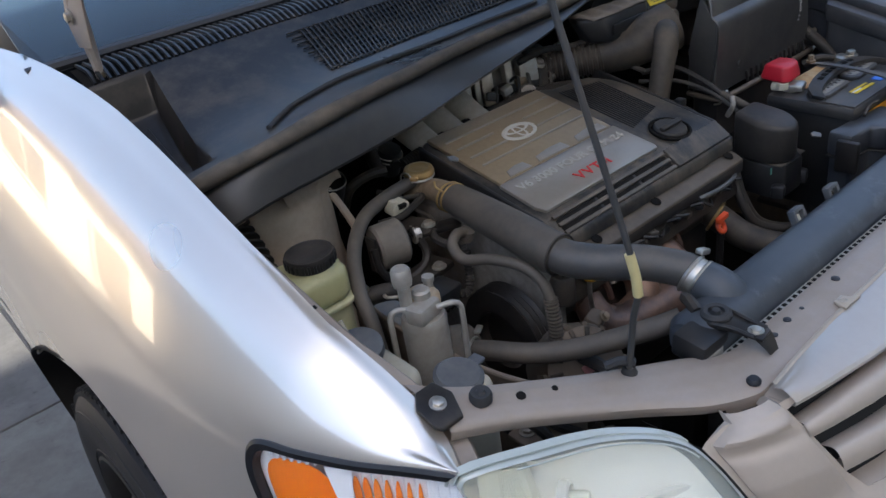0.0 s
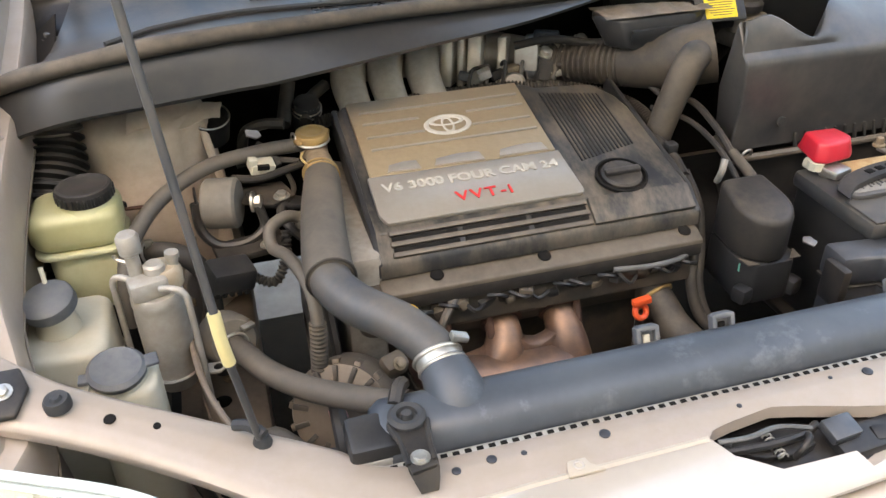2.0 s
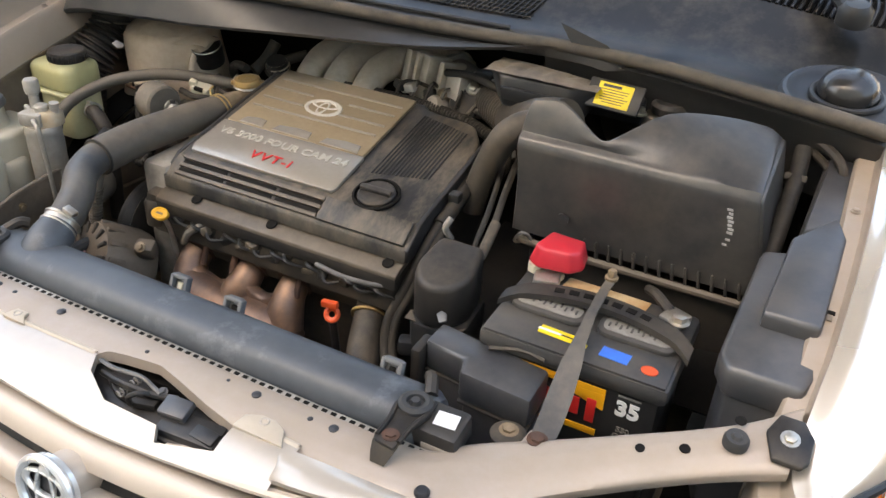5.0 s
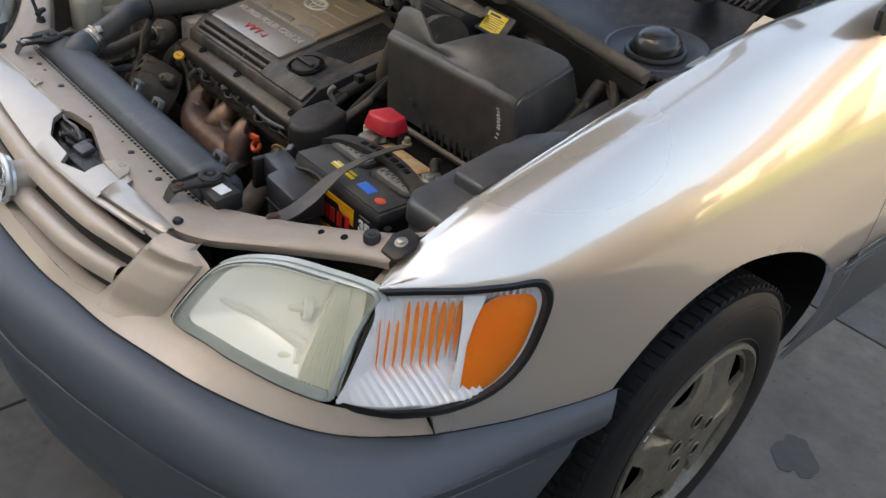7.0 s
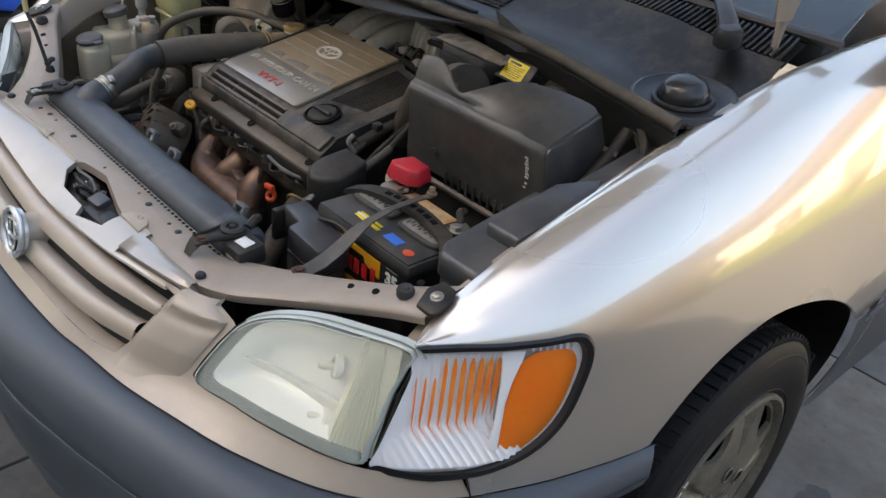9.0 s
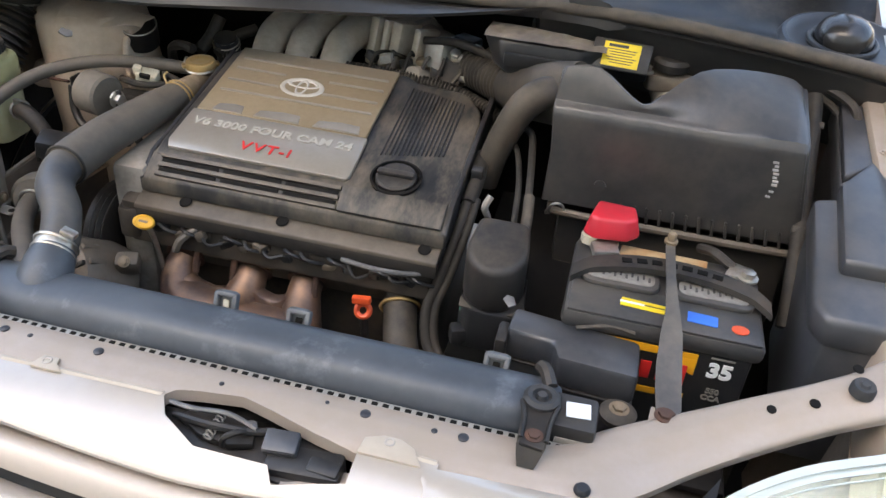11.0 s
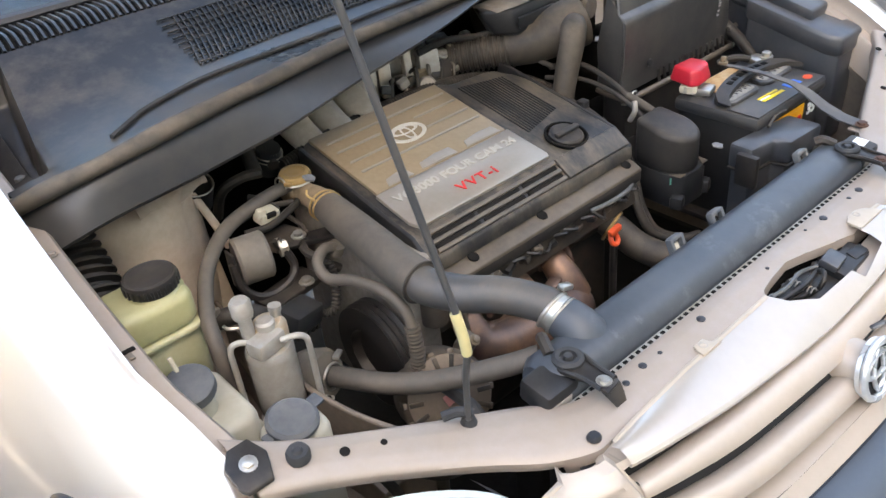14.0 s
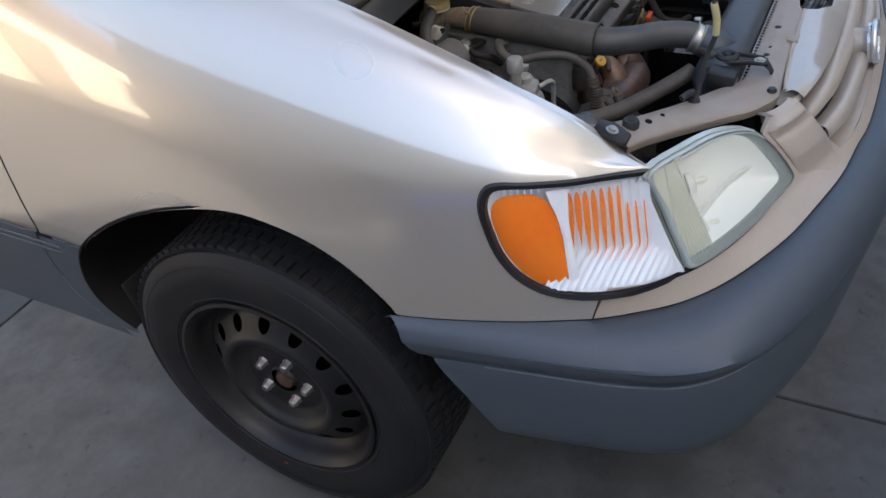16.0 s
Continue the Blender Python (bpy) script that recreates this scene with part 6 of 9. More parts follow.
# the raised hood
hood = thing("hood", (0, 1.08, 1.12), "champagne hood propped open above the engine bay", "car hood")
rows = []
for x in np.linspace(-0.70, 0.70, 25):
    k = (x / 0.70) ** 2
    lo, hi = Vector((x, 1.05 - 0.03 * k, 1.35 + 0.01 * k)), Vector((x * 0.96, 0.42 + 0.10 * k, 1.98 - 0.02 * k))
    d = hi - lo
    rows.append([lo + d * f + Vector((0, 0.05, 0.06)) * math.sin(math.pi * f) * (1 - 0.7 * k) for f in np.linspace(0, 1, 12)])
part("panel", sheet(rows, 0.02), PAINT_DUSTY, hood)
for s in (1, -1):
    h = part("hinge", tube([(s * 0.700, 1.205, 1.10), (s * 0.700, 1.20, 1.16), (s * 0.702, 1.195, 1.21), (s * 0.708, 1.17, 1.27), (s * 0.715, 1.10, 1.33), (s * 0.72, 1.03, 1.37)], [0.007, 0.008, 0.011, 0.013, 0.014, 0.014], 8, 5), PAINT_DUSTY, hood, "tan painted hinge arm standing open")
    o = [(1.13, 1.205), (1.19, 1.20), (1.205, 1.24), (1.17, 1.30), (1.10, 1.36), (1.06, 1.36), (1.10, 1.28)]
    part("hinge_plate", prism(o, s * 0.716, s * 0.720, "x", 0.0012), PAINT_DUSTY, h, "pale hinge plate")
    part("hinge_pin", bolt((s * 0.722, 1.17, 1.25), 0.008, 0.008, (s, 0, 0)), STEEL, h)

# ---- radiator ----
rad = thing("radiator", (0, 0.33, 0.45), "radiator with a faded grey plastic top tank, sky blue painted in", "radiator")
secs = []
for x, k in ((-0.375, 0.25), (-0.370, 0.8), (-0.358, 1.0), (-0.2, 1.0), (0.0, 1.0), (0.2, 1.0), (0.345, 1.0), (0.357, 0.8), (0.362, 0.25)):
    pts = []
    for a in np.linspace(0, 2 * math.pi, 22)[:-1]:
        c, s_ = math.cos(a), math.sin(a)
        pts.append(Vector((x, 0.336 + 0.040 * k * math.copysign(abs(c) ** 0.8, c), 0.822 + 0.036 * k * math.copysign(abs(s_) ** 0.85, s_))))
    secs.append(pts)
bm = sheet(secs, closed=True)
part("top_tank", bm, TANK, rad, "faded grey plastic tank tinted with reflected sky blue")
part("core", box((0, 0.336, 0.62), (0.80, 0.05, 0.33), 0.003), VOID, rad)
part("crimp_rail", box((-0.005, 0.2885, 0.8235), (0.79, 0.0105, 0.012), 0.002), ALU, rad, "pale crimped seam")
tabs = [box((-0.385 + 0.0125 * k, 0.2880, 0.8296), (0.0070, 0.0050, 0.0012), 0.0003) for k in range(62)]
for b in tabs:
    part("crimp_slot", b, VOID, rad)
part("neck", tube([(-0.272, 0.332, 0.812), (-0.276, 0.346, 0.834), (-0.279, 0.362, 0.850), (-0.283, 0.385, 0.861)], [0.031, 0.034, 0.031, 0.0265], 24, 6), TANK, rad)
for x, y, z in ((-0.048, 0.372, 0.846), (0.045, 0.368, 0.846), (0.281, 0.366, 0.846)):
    t = part("fan_clip", moved(joined(box((-0.0115, 0, 0), (0.006, 0.012, 0.034), 0.002), box((0.0115, 0, 0), (0.006, 0.012, 0.034), 0.002), box((0, 0, 0.0150), (0.024, 0.013, 0.007), 0.003), box((0, 0.004, 0), (0.020, 0.004, 0.030), 0.001)), pose(x, y, z, -25)), BLUE_CAP, rad, "grey plastic clip with a slot")
    part("clip_slot", moved(box((0, 0.001, -0.003), (0.008, 0.004, 0.020), 0.001), pose(x, y, z, -25)), WHITE_PLASTIC if x < 0 else VOID, t)
for s in (1, -1):
    b = thing("radiator_mount", (s * 0.337, 0.30, 0.82), "black pressed-steel radiator bracket with a rubber bush", "bracket", "radiator brackets")
    part("plate", prism([(s * 0.316, 0.330), (s * 0.324, 0.290), (s * 0.324, 0.256), (s * 0.350, 0.252), (s * 0.352, 0.285), (s * 0.360, 0.315), (s * 0.357, 0.337), (s * 0.338, 0.346)], 0.852, 0.857, "z", 0.002), BLACK_METAL, b)
    part("bush", lathe([(0.0195, -0.006), (0.0195, 0.004), (0.0155, 0.0075), (0.0105, 0.0065), (0.0095, 0.002), (0.0065, 0.002), (0.005, 0.008), (0.0, 0.0085)], (s * 0.338, 0.322, 0.857), (0, 0, 1), 24), RUBBER, b)
    part("leg", loft([[(s * 0.322, 0.262, 0.856), (s * 0.352, 0.262, 0.856), (s * 0.352, 0.258, 0.853), (s * 0.322, 0.258, 0.853)], [(s * 0.324, 0.252, 0.847), (s * 0.348, 0.252, 0.847), (s * 0.348, 0.250, 0.844), (s * 0.324, 0.250, 0.844)], [(s * 0.327, 0.247, 0.836), (s * 0.344, 0.247, 0.836), (s * 0.344, 0.244, 0.835), (s * 0.327, 0.244, 0.835)]], 1, 1), BLACK_METAL, b)
    part("bolt", bolt((s * 0.338, 0.268, 0.857), 0.0065, 0.004), STEEL if s < 0 else RUST, b)
    part("arm", tube([(s * 0.345, 0.345, 0.856), (s * 0.337, 0.362, 0.862), (s * 0.330, 0.372, 0.858)], 0.008, 8, 4), BLACK_METAL, b)
    for e in (1, -1):
        part("flange", tube([(s * (0.338 + e * 0.019), 0.315, 0.857), (s * (0.338 + e * 0.014), 0.290, 0.858), (s * (0.338 + e * 0.013), 0.262, 0.857)], 0.003, 6, 4), BLACK_METAL, b)
part("tank_label", box((0.378, 0.320, 0.8545), (0.026, 0.020, 0.0016), 0.0005, (6, 0, 6)), WHITE_LABEL, rad, "white paper label")
for s in (1, -1):
    part("mount_block", box((s * 0.372, 0.322, 0.836), (0.055, 0.048, 0.034), 0.006, (6, 0, 0)), BLACK_CLEAN, rad, "black rubber mount block")
    part("block_clip", box((s * 0.378, 0.300, 0.826), (0.040, 0.006, 0.014), 0.002), ALU, rad)

DUSTY_HOSE = surface("dusty_rubber_hose", (0.055, 0.048, 0.040), 0.6, 0.0, (0.085, 0.07, 0.054), 70, 9, 0.8, dust=0.25)
# ---- hoses on the left ----
up_hose = thing("upper_radiator_hose", (-0.33, 0.55, 0.80), "grey dusty upper radiator hose with a thick sleeve", "hose")
part("hose", tube([(-0.282, 0.378, 0.858), (-0.288, 0.405, 0.868), (-0.315, 0.450, 0.876), (-0.352, 0.490, 0.880), (-0.372, 0.530, 0.882), (-0.374, 0.560, 0.884)], [0.0245, 0.0245, 0.0245, 0.025, 0.0255, 0.0255], 20, 6), HOSE_BLUE, up_hose, "smooth greyed lower length")
part("sleeve", tube([(-0.3735, 0.545, 0.883), (-0.373, 0.58, 0.885), (-0.367, 0.640, 0.889), (-0.357, 0.715, 0.889), (-0.348, 0.775, 0.888), (-0.343, 0.815, 0.888)], [0.0305, 0.0305, 0.0295, 0.0285, 0.0265, 0.0235], 20, 6), DUSTY_HOSE, up_hose, "thick dusty foam sleeve")
part("sleeve_edge", ring((-0.3735, 0.546, 0.883), 0.0297, 0.0020, (0, 1, 0.05), 26), HOSE_DARK, up_hose)
for y, z in ((0.382, 0.859), (0.394, 0.864)):
    part("clamp", ring((-0.283 - (y - 0.382) * 0.25, y, z), 0.0262, 0.0026, (-0.1, 1, 0.42), 26), STEEL, up_hose, "bright wire clamp")
part("clamp_band", lathe([(0.0258, -0.009), (0.0264, -0.008), (0.0264, 0.008), (0.0258, 0.009)], (-0.2845, 0.388, 0.8615), (-0.1, 1, 0.42), 28, False), STEEL, up_hose, "bright clamp band")
part("clamp_ear", box((-0.262, 0.392, 0.888), (0.020, 0.012, 0.008), 0.002, (0, 20, 0)), STEEL, up_hose)
for d in (0.0, 0.010):
    part("neck_clamp", ring((-0.3445, 0.803 + d, 0.888), 0.0252, 0.0018, (0.1, 1, 0.15), 24), BRASS, up_hose, "corroded wire clamp")
part("clamp_ear", tube([(-0.362, 0.806, 0.906), (-0.370, 0.812, 0.916), (-0.366, 0.818, 0.922)], 0.0018, 6, 3), BRASS, up_hose)

filler = thing("coolant_filler", (-0.341, 0.87, 0.86), "corroded coolant filler neck with a gold radiator cap", "filler neck")
part("neck", tube([(-0.343, 0.800, 0.887), (-0.342, 0.835, 0.889), (-0.341, 0.865, 0.886), (-0.341, 0.893, 0.880), (-0.34, 0.92, 0.875)], [0.0225, 0.0205, 0.0185, 0.020, 0.022], 20, 5), RUSTY_TAN, filler)
part("tower", lathe([(0.0175, 0.0), (0.0165, 0.016), (0.0185, 0.019), (0.0225, 0.021), (0.0225, 0.026)], (-0.344, 0.888, 0.884), (0, -0.06, 1), 24), RUSTY_TAN, filler)
capp = part("cap", lathe([(0.0235, 0.0), (0.0262, 0.002), (0.0265, 0.007), (0.024, 0.0125), (0.0175, 0.0135), (0.015, 0.0115), (0.006, 0.0115), (0.0, 0.012)], (-0.344, 0.887, 0.9085), (0, -0.06, 1), 28), BRASS, filler, "gold pressed radiator cap")
part("cap_rim", ring((-0.344, 0.887, 0.9075), 0.0245, 0.0024, (0, -0.06, 1), 28, 6), STEEL, capp, "bright rim under the cap")
for a in (0.6, 0.6 + math.pi):
    part("tab", box((-0.344 + 0.0265 * math.cos(a), 0.887 + 0.0265 * math.sin(a), 0.913), (0.010, 0.014, 0.007), 0.0025, (0, 0, math.degrees(a))), BRASS, capp)

single("breather_hose", tube([(-0.36, 0.888, 0.902), (-0.42, 0.870, 0.908), (-0.50, 0.830, 0.914), (-0.565, 0.770, 0.906), (-0.605, 0.710, 0.882), (-0.618, 0.672, 0.85), (-0.622, 0.655, 0.79)], 0.0108, 14, 7), DUSTY_HOSE,
                   "long arched dusty grey rubber hose", "hose")
single("hose_clip", ring((-0.372, 0.887, 0.909), 0.0122, 0.0016, (-1, -0.2, 0.1), 20), STEEL, "thin wire clip on the arched hose", "hose clamp", "hose clamps")

# ---- bottles on the left ----
ps = thing("fluid_reservoir", (-0.65, 0.755, 0.80), "yellow-green fluid reservoir with a black cap", "reservoir")
RX, RY = -0.666, 0.745
bm = prism(rounded(0.108, 0.088, 0.024, 6, RX, RY), 0.882, 0.934, "z", 0.014, 4)
for v in bm.verts:  # the left shoulder bulges
    v.co.x -= 0.006 * max(0, RX - v.co.x) / 0.05 * math.sin(math.pi * min(max((v.co.z - 0.882) / 0.052, 0), 1))
part("body", bm, FLUID, ps)
part("base", prism(rounded(0.096, 0.078, 0.02, 5, RX + 0.004, RY), 0.79, 0.878, "z", 0.006), FLUID_TOP, ps, "dusty lower half")
part("seam", prism(rounded(0.114, 0.094, 0.024, 6, RX, RY), 0.876, 0.883, "z", 0.002), FLUID_TOP, ps)
part("neck", lathe([(0.038, 0.0), (0.031, 0.008), (0.029, 0.014)], (-0.650, 0.742, 0.930), (0, 0, 1), 26), FLUID, ps)
pc = part("cap", lathe([(0.033, 0.0), (0.0345, 0.003), (0.0345, 0.015), (0.0335, 0.0185), (0.030, 0.0195), (0.028, 0.018), (0.0, 0.0185)], (-0.650, 0.742, 0.937), (0, 0, 1), 36), BLACK_PLASTIC, ps, "black ribbed cap with a dusty top")
for k in range(26):
    a = 2 * math.pi * k / 26
    part("grip", box((-0.650 + 0.0345 * math.cos(a), 0.742 + 0.0345 * math.sin(a), 0.945), (0.0035, 0.004, 0.012), 0.001, (0, 0, math.degrees(a))), BLACK_CLEAN, pc)

wb = thing("washer_bottle", (-0.69, 0.58, 0.60), "milky white washer bottle with a faded blue-black cap", "washer bottle")
part("tank", prism(rounded(0.110, 0.125, 0.022, 5, -0.690, 0.598), 0.56, 0.848, "z", 0.012, 3), WHITE_PLASTIC, wb)
part("seam", prism(rounded(0.113, 0.128, 0.022, 5, -0.690, 0.598), 0.775, 0.780, "z", 0.001), WHITE_PLASTIC, wb)
part("shoulder", prism(rounded(0.118, 0.105, 0.03, 5, -0.680, 0.560), 0.58, 0.800, "z", 0.018, 3), WHITE_PLASTIC, wb, "lower front shoulder")
part("neck", lathe([(0.026, 0.0), (0.023, 0.02), (0.023, 0.04)], (-0.690, 0.594, 0.842), (0, -0.1, 1), 22), WHITE_PLASTIC, wb)
wc = part("cap", lathe([(0.030, 0.0), (0.031, 0.003), (0.030, 0.014), (0.024, 0.019), (0.0, 0.020)], (-0.690, 0.590, 0.882), (-0.12, -0.22, 1), 24), BLUE_CAP, wb, "faded blue-black cap")
part("cap_stem", tube([(-0.692, 0.606, 0.900), (-0.694, 0.614, 0.922)], 0.003, 6, 1), WHITE_PLASTIC, wc)

ob_ = thing("overflow_bottle", (-0.622, 0.49, 0.60), "milky coolant overflow bottle with a grey flip cap", "overflow bottle")
part("tank", prism(rounded(0.075, 0.065, 0.02, 5, -0.618, 0.497), 0.58, 0.838, "z", 0.010, 3), WHITE_PLASTIC, ob_)
part("neck", lathe([(0.030, 0.0), (0.028, 0.014)], (-0.620, 0.494, 0.836), (0, 0, 1), 24), WHITE_PLASTIC, ob_)
oc = part("cap", lathe([(0.029, 0.0), (0.0315, 0.004), (0.0315, 0.009), (0.027, 0.013), (0.021, 0.0105), (0.0, 0.011)], (-0.621, 0.492, 0.846), (0.05, -0.18, 1), 30), BLUE_CAP, ob_, "grey weathered flip cap")
part("lift_tab", box((-0.587, 0.497, 0.853), (0.020, 0.018, 0.005), 0.002, (8, 0, 10)), BLUE_CAP, oc)
part("hinge_tab", box((-0.655, 0.488, 0.849), (0.012, 0.016, 0.006), 0.002), BLUE_CAP, oc)

# receiver drier
RUSTY_ALU = surface("stained_aluminium", (0.50, 0.43, 0.33), 0.5, 0.25, (0.36, 0.26, 0.16), 90, 30, 0.9, dust=0.4)
dr = thing("receiver_drier", (-0.580, 0.612, 0.70), "dusty aluminium receiver drier cylinder with two pipes", "receiver drier")
DX, DY = -0.577, 0.606
part("cylinder", lathe([(0.026, 0.0), (0.0305, 0.006), (0.0312, 0.115), (0.0300, 0.122), (0.0312, 0.126), (0.0312, 0.136), (0.0285, 0.142), (0.0, 0.143)], (DX, DY, 0.730), (0, 0, 1), 36), ALU, dr)
part("head", box((DX - 0.006, DY - 0.010, 0.884), (0.044, 0.028, 0.024), 0.004, (0, 0, 14)), ALU, dr)
part("head_back", lathe([(0.024, 0.0), (0.024, 0.018), (0.018, 0.026), (0.0, 0.027)], (DX + 0.010, DY + 0.010, 0.872), (0, 0, 1), 20), RUSTY_ALU, dr, "stained domed head")
part("sight_glass", lathe([(0.0125, 0.0), (0.0125, 0.012), (0.0095, 0.015), (0.0, 0.015)], (DX + 0.004, DY + 0.002, 0.893), (0, 0, 1), 18), ALU, dr)
part("union", lathe([(0.007, 0.0), (0.007, 0.012), (0.0085, 0.013), (0.0085, 0.020), (0.0, 0.021)], (DX + 0.024, DY + 0.012, 0.893), (0.1, 0, 1), 12), ALU, dr)
part("valve", lathe([(0.0085, 0.0), (0.0085, 0.028), (0.0125, 0.031), (0.0125, 0.034), (0.0135, 0.035), (0.0135, 0.052), (0.011, 0.056), (0.0, 0.0565)], (DX - 0.018, DY + 0.008, 0.892), (0, 0, 1), 20), ALU, dr, "capped service valve")
part("tap", tube([(DX - 0.020, DY + 0.012, 0.905), (DX - 0.036, DY + 0.020, 0.908), (DX - 0.040, DY + 0.022, 0.914)], 0.0025, 6, 3), STEEL, dr)
part("pipe", tube([(DX - 0.020, DY - 0.004, 0.889), (DX - 0.036, DY + 0.004, 0.894), (DX - 0.046, DY + 0.008, 0.886), (DX - 0.047, DY + 0.008, 0.85), (DX - 0.047, DY + 0.006, 0.70)], 0.0040, 10, 5), ALU, dr)
part("pipe", tube([(DX + 0.008, DY - 0.022, 0.886), (DX + 0.024, DY - 0.032, 0.889), (DX + 0.034, DY - 0.036, 0.883), (DX + 0.037, DY - 0.036, 0.868), (DX + 0.038, DY - 0.034, 0.80), (DX + 0.038, DY - 0.032, 0.66)], 0.0042, 10, 5), ALU, dr, "pale bent pipe")
part("strap", ring((DX, DY, 0.752), 0.0322, 0.0025, (0, 0, 1), 28, 6), ALU, dr)
part("ear", prism([(-0.552, 0.582), (-0.522, 0.578), (-0.514, 0.586), (-0.522, 0.598), (-0.552, 0.600)], 0.748, 0.752, "z", 0.001), ALU, dr)
part("ear_hole", lathe([(0.006, 0.0), (0.005, 0.001), (0.0, 0.001)], (-0.524, 0.588, 0.7520), (0, 0, 1), 12), VOID, dr)

# ---- engine block and covers ----
eng = thing("engine_block", (-0.08, 0.78, 0.42), "grimy engine block with dusty valve cover and timing case", "engine")
part("block", box((-0.08, 0.80, 0.62), (0.44, 0.32, 0.36), 0.02), ENGINE_DARK, eng)
part("valve_cover", prism([(0.585, 0.745), (0.60, 0.79), (0.66, 0.815), (0.72, 0.82), (0.72, 0.74)], -0.32, 0.15, "x", 0.008), ENGINE_DARK, eng)
part("timing_case", box((-0.325, 0.76, 0.70), (0.055, 0.30, 0.32), 0.012), ALU_CAST, eng, "dusty cast timing case")
part("cover_end", box((-0.315, 0.630, 0.800), (0.03, 0.08, 0.04), 0.008, (8, 0, 0)), ENGINE_DARK, eng)
part("cover_corner", lathe([(0.020, 0.0), (0.020, 0.040), (0.016, 0.046), (0.0, 0.047)], (-0.318, 0.600, 0.755), (0, 0, 1), 20), ENGINE_DARK, eng)
part("head_face", box((-0.08, 0.632, 0.742), (0.44, 0.035, 0.07), 0.006), ENGINE_DARK, eng)
for x in (-0.215, -0.12, -0.02, 0.06):
    part("coil_cover", box((x, 0.604, 0.772), (0.055, 0.026, 0.022), 0.006), ENGINE_DARK, eng)
for k in range(9):
    part("bolt", bolt((-0.26 + 0.045 * k, 0.612, 0.752), 0.006, 0.009, (0, -1, 0.1)), STEEL if k % 3 == 0 else ENGINE_DARK, eng)
part("rail", tube([(0.02, 0.585, 0.790), (0.07, 0.578, 0.790), (0.12, 0.582, 0.790), (0.15, 0.60, 0.788)], 0.004, 8, 4), ENGINE_GREY, eng, "dusty metal wiring rail")
part("plug_wire", tube([(-0.20, 0.60, 0.79), (-0.225, 0.575, 0.775), (-0.235, 0.57, 0.755)], 0.006, 8, 4), DUSTY_HOSE, eng)

rnd = random.Random(5)
for k in range(13):
    x = -0.27 + 0.033 * k + rnd.uniform(-0.008, 0.008)
    part("connector", box((x, 0.592 + rnd.uniform(-0.006, 0.008), 0.776 + rnd.uniform(-0.012, 0.006)), (rnd.uniform(0.012, 0.026), 0.018, rnd.uniform(0.010, 0.018)), 0.003, (rnd.uniform(-20, 20), rnd.uniform(-25, 25), rnd.uniform(-20, 20))), (BLACK_CLEAN, ENGINE_DARK, SKIRT)[k % 3], eng)
    part("wire", tube([(x, 0.588, 0.784), (x + 0.015, 0.578 + rnd.uniform(-0.004, 0.004), 0.778 + rnd.uniform(-0.01, 0.01)), (x + 0.035, 0.592, 0.770)], 0.0028, 6, 4), BLACK_CLEAN, eng)
part("head_rib", box((-0.08, 0.606, 0.758), (0.43, 0.010, 0.006), 0.002), ALU_CAST, eng)

EC = pose(0, 0.655, 0.876, 11.9)  # the cover's sloping top


def on_cover(bm):
    return moved(bm, EC)


cover = thing("engine_cover", (-0.07, 0.76, 0.80), "black plastic engine cover with a dusty bronze-grey plate", "engine cover")
shell = [(-0.298, -0.012), (-0.302, 0.02), (-0.302, 0.270), (-0.288, 0.290), (0.012, 0.290), (0.030, 0.276), (0.105, 0.268), (0.125, 0.262), (0.150, 0.225), (0.158, 0.19), (0.160, 0.0), (0.156, -0.012)]
bm = prism(shell, -0.055, -0.003, "z", 0.006, 3)
part("shell", on_cover(bm), COVER_BLACK, cover, "black moulded shell")
# nose with two rows of slots
rows = []
for x in np.linspace(-0.302, 0.160, 30):
    rows.append([(x, 0.668, 0.870), (x, 0.655, 0.872), (x, 0.648, 0.870), (x, 0.616, 0.848), (x, 0.611, 0.842), (x, 0.610, 0.824), (x, 0.614, 0.822)])
part("nose", sheet([[Vector(p) for p in r] for r in rows], 0.0), COVER_BLACK, cover)
NOSE = pose(0, 0.632, 0.8597, 34.5)
for k, xa, xb in ((j, a, b) for j in range(2) for a, b in ((-0.280, -0.190), (-0.182, -0.092), (-0.084, -0.004))):
    part("slot", moved(box(((xa + xb) / 2, 0.0075 - 0.0155 * k, 0.0005), (xb - xa, 0.0072, 0.003), 0.001), NOSE), VOID, cover)
for j in range(3):
    part("slat", moved(box((-0.142, 0.0155 - 0.0155 * j, 0.0022), (0.282, 0.0074, 0.0060), 0.0018), NOSE), SKIRT, cover, "dusty slat")
part("nose_right", moved(box((0.078, 0.0, 0.003), (0.155, 0.042, 0.008), 0.004), NOSE), COVER_BLACK, cover)
for s, x in ((-1, -0.302), (1, 0.160)):
    part("side", prism([(0.612, 0.824), (0.612, 0.845), (0.650, 0.872), (0.93, 0.932), (0.935, 0.885), (0.66, 0.825)], x - 0.004, x + 0.004, "x", 0.002), BLACK_CLEAN, cover)
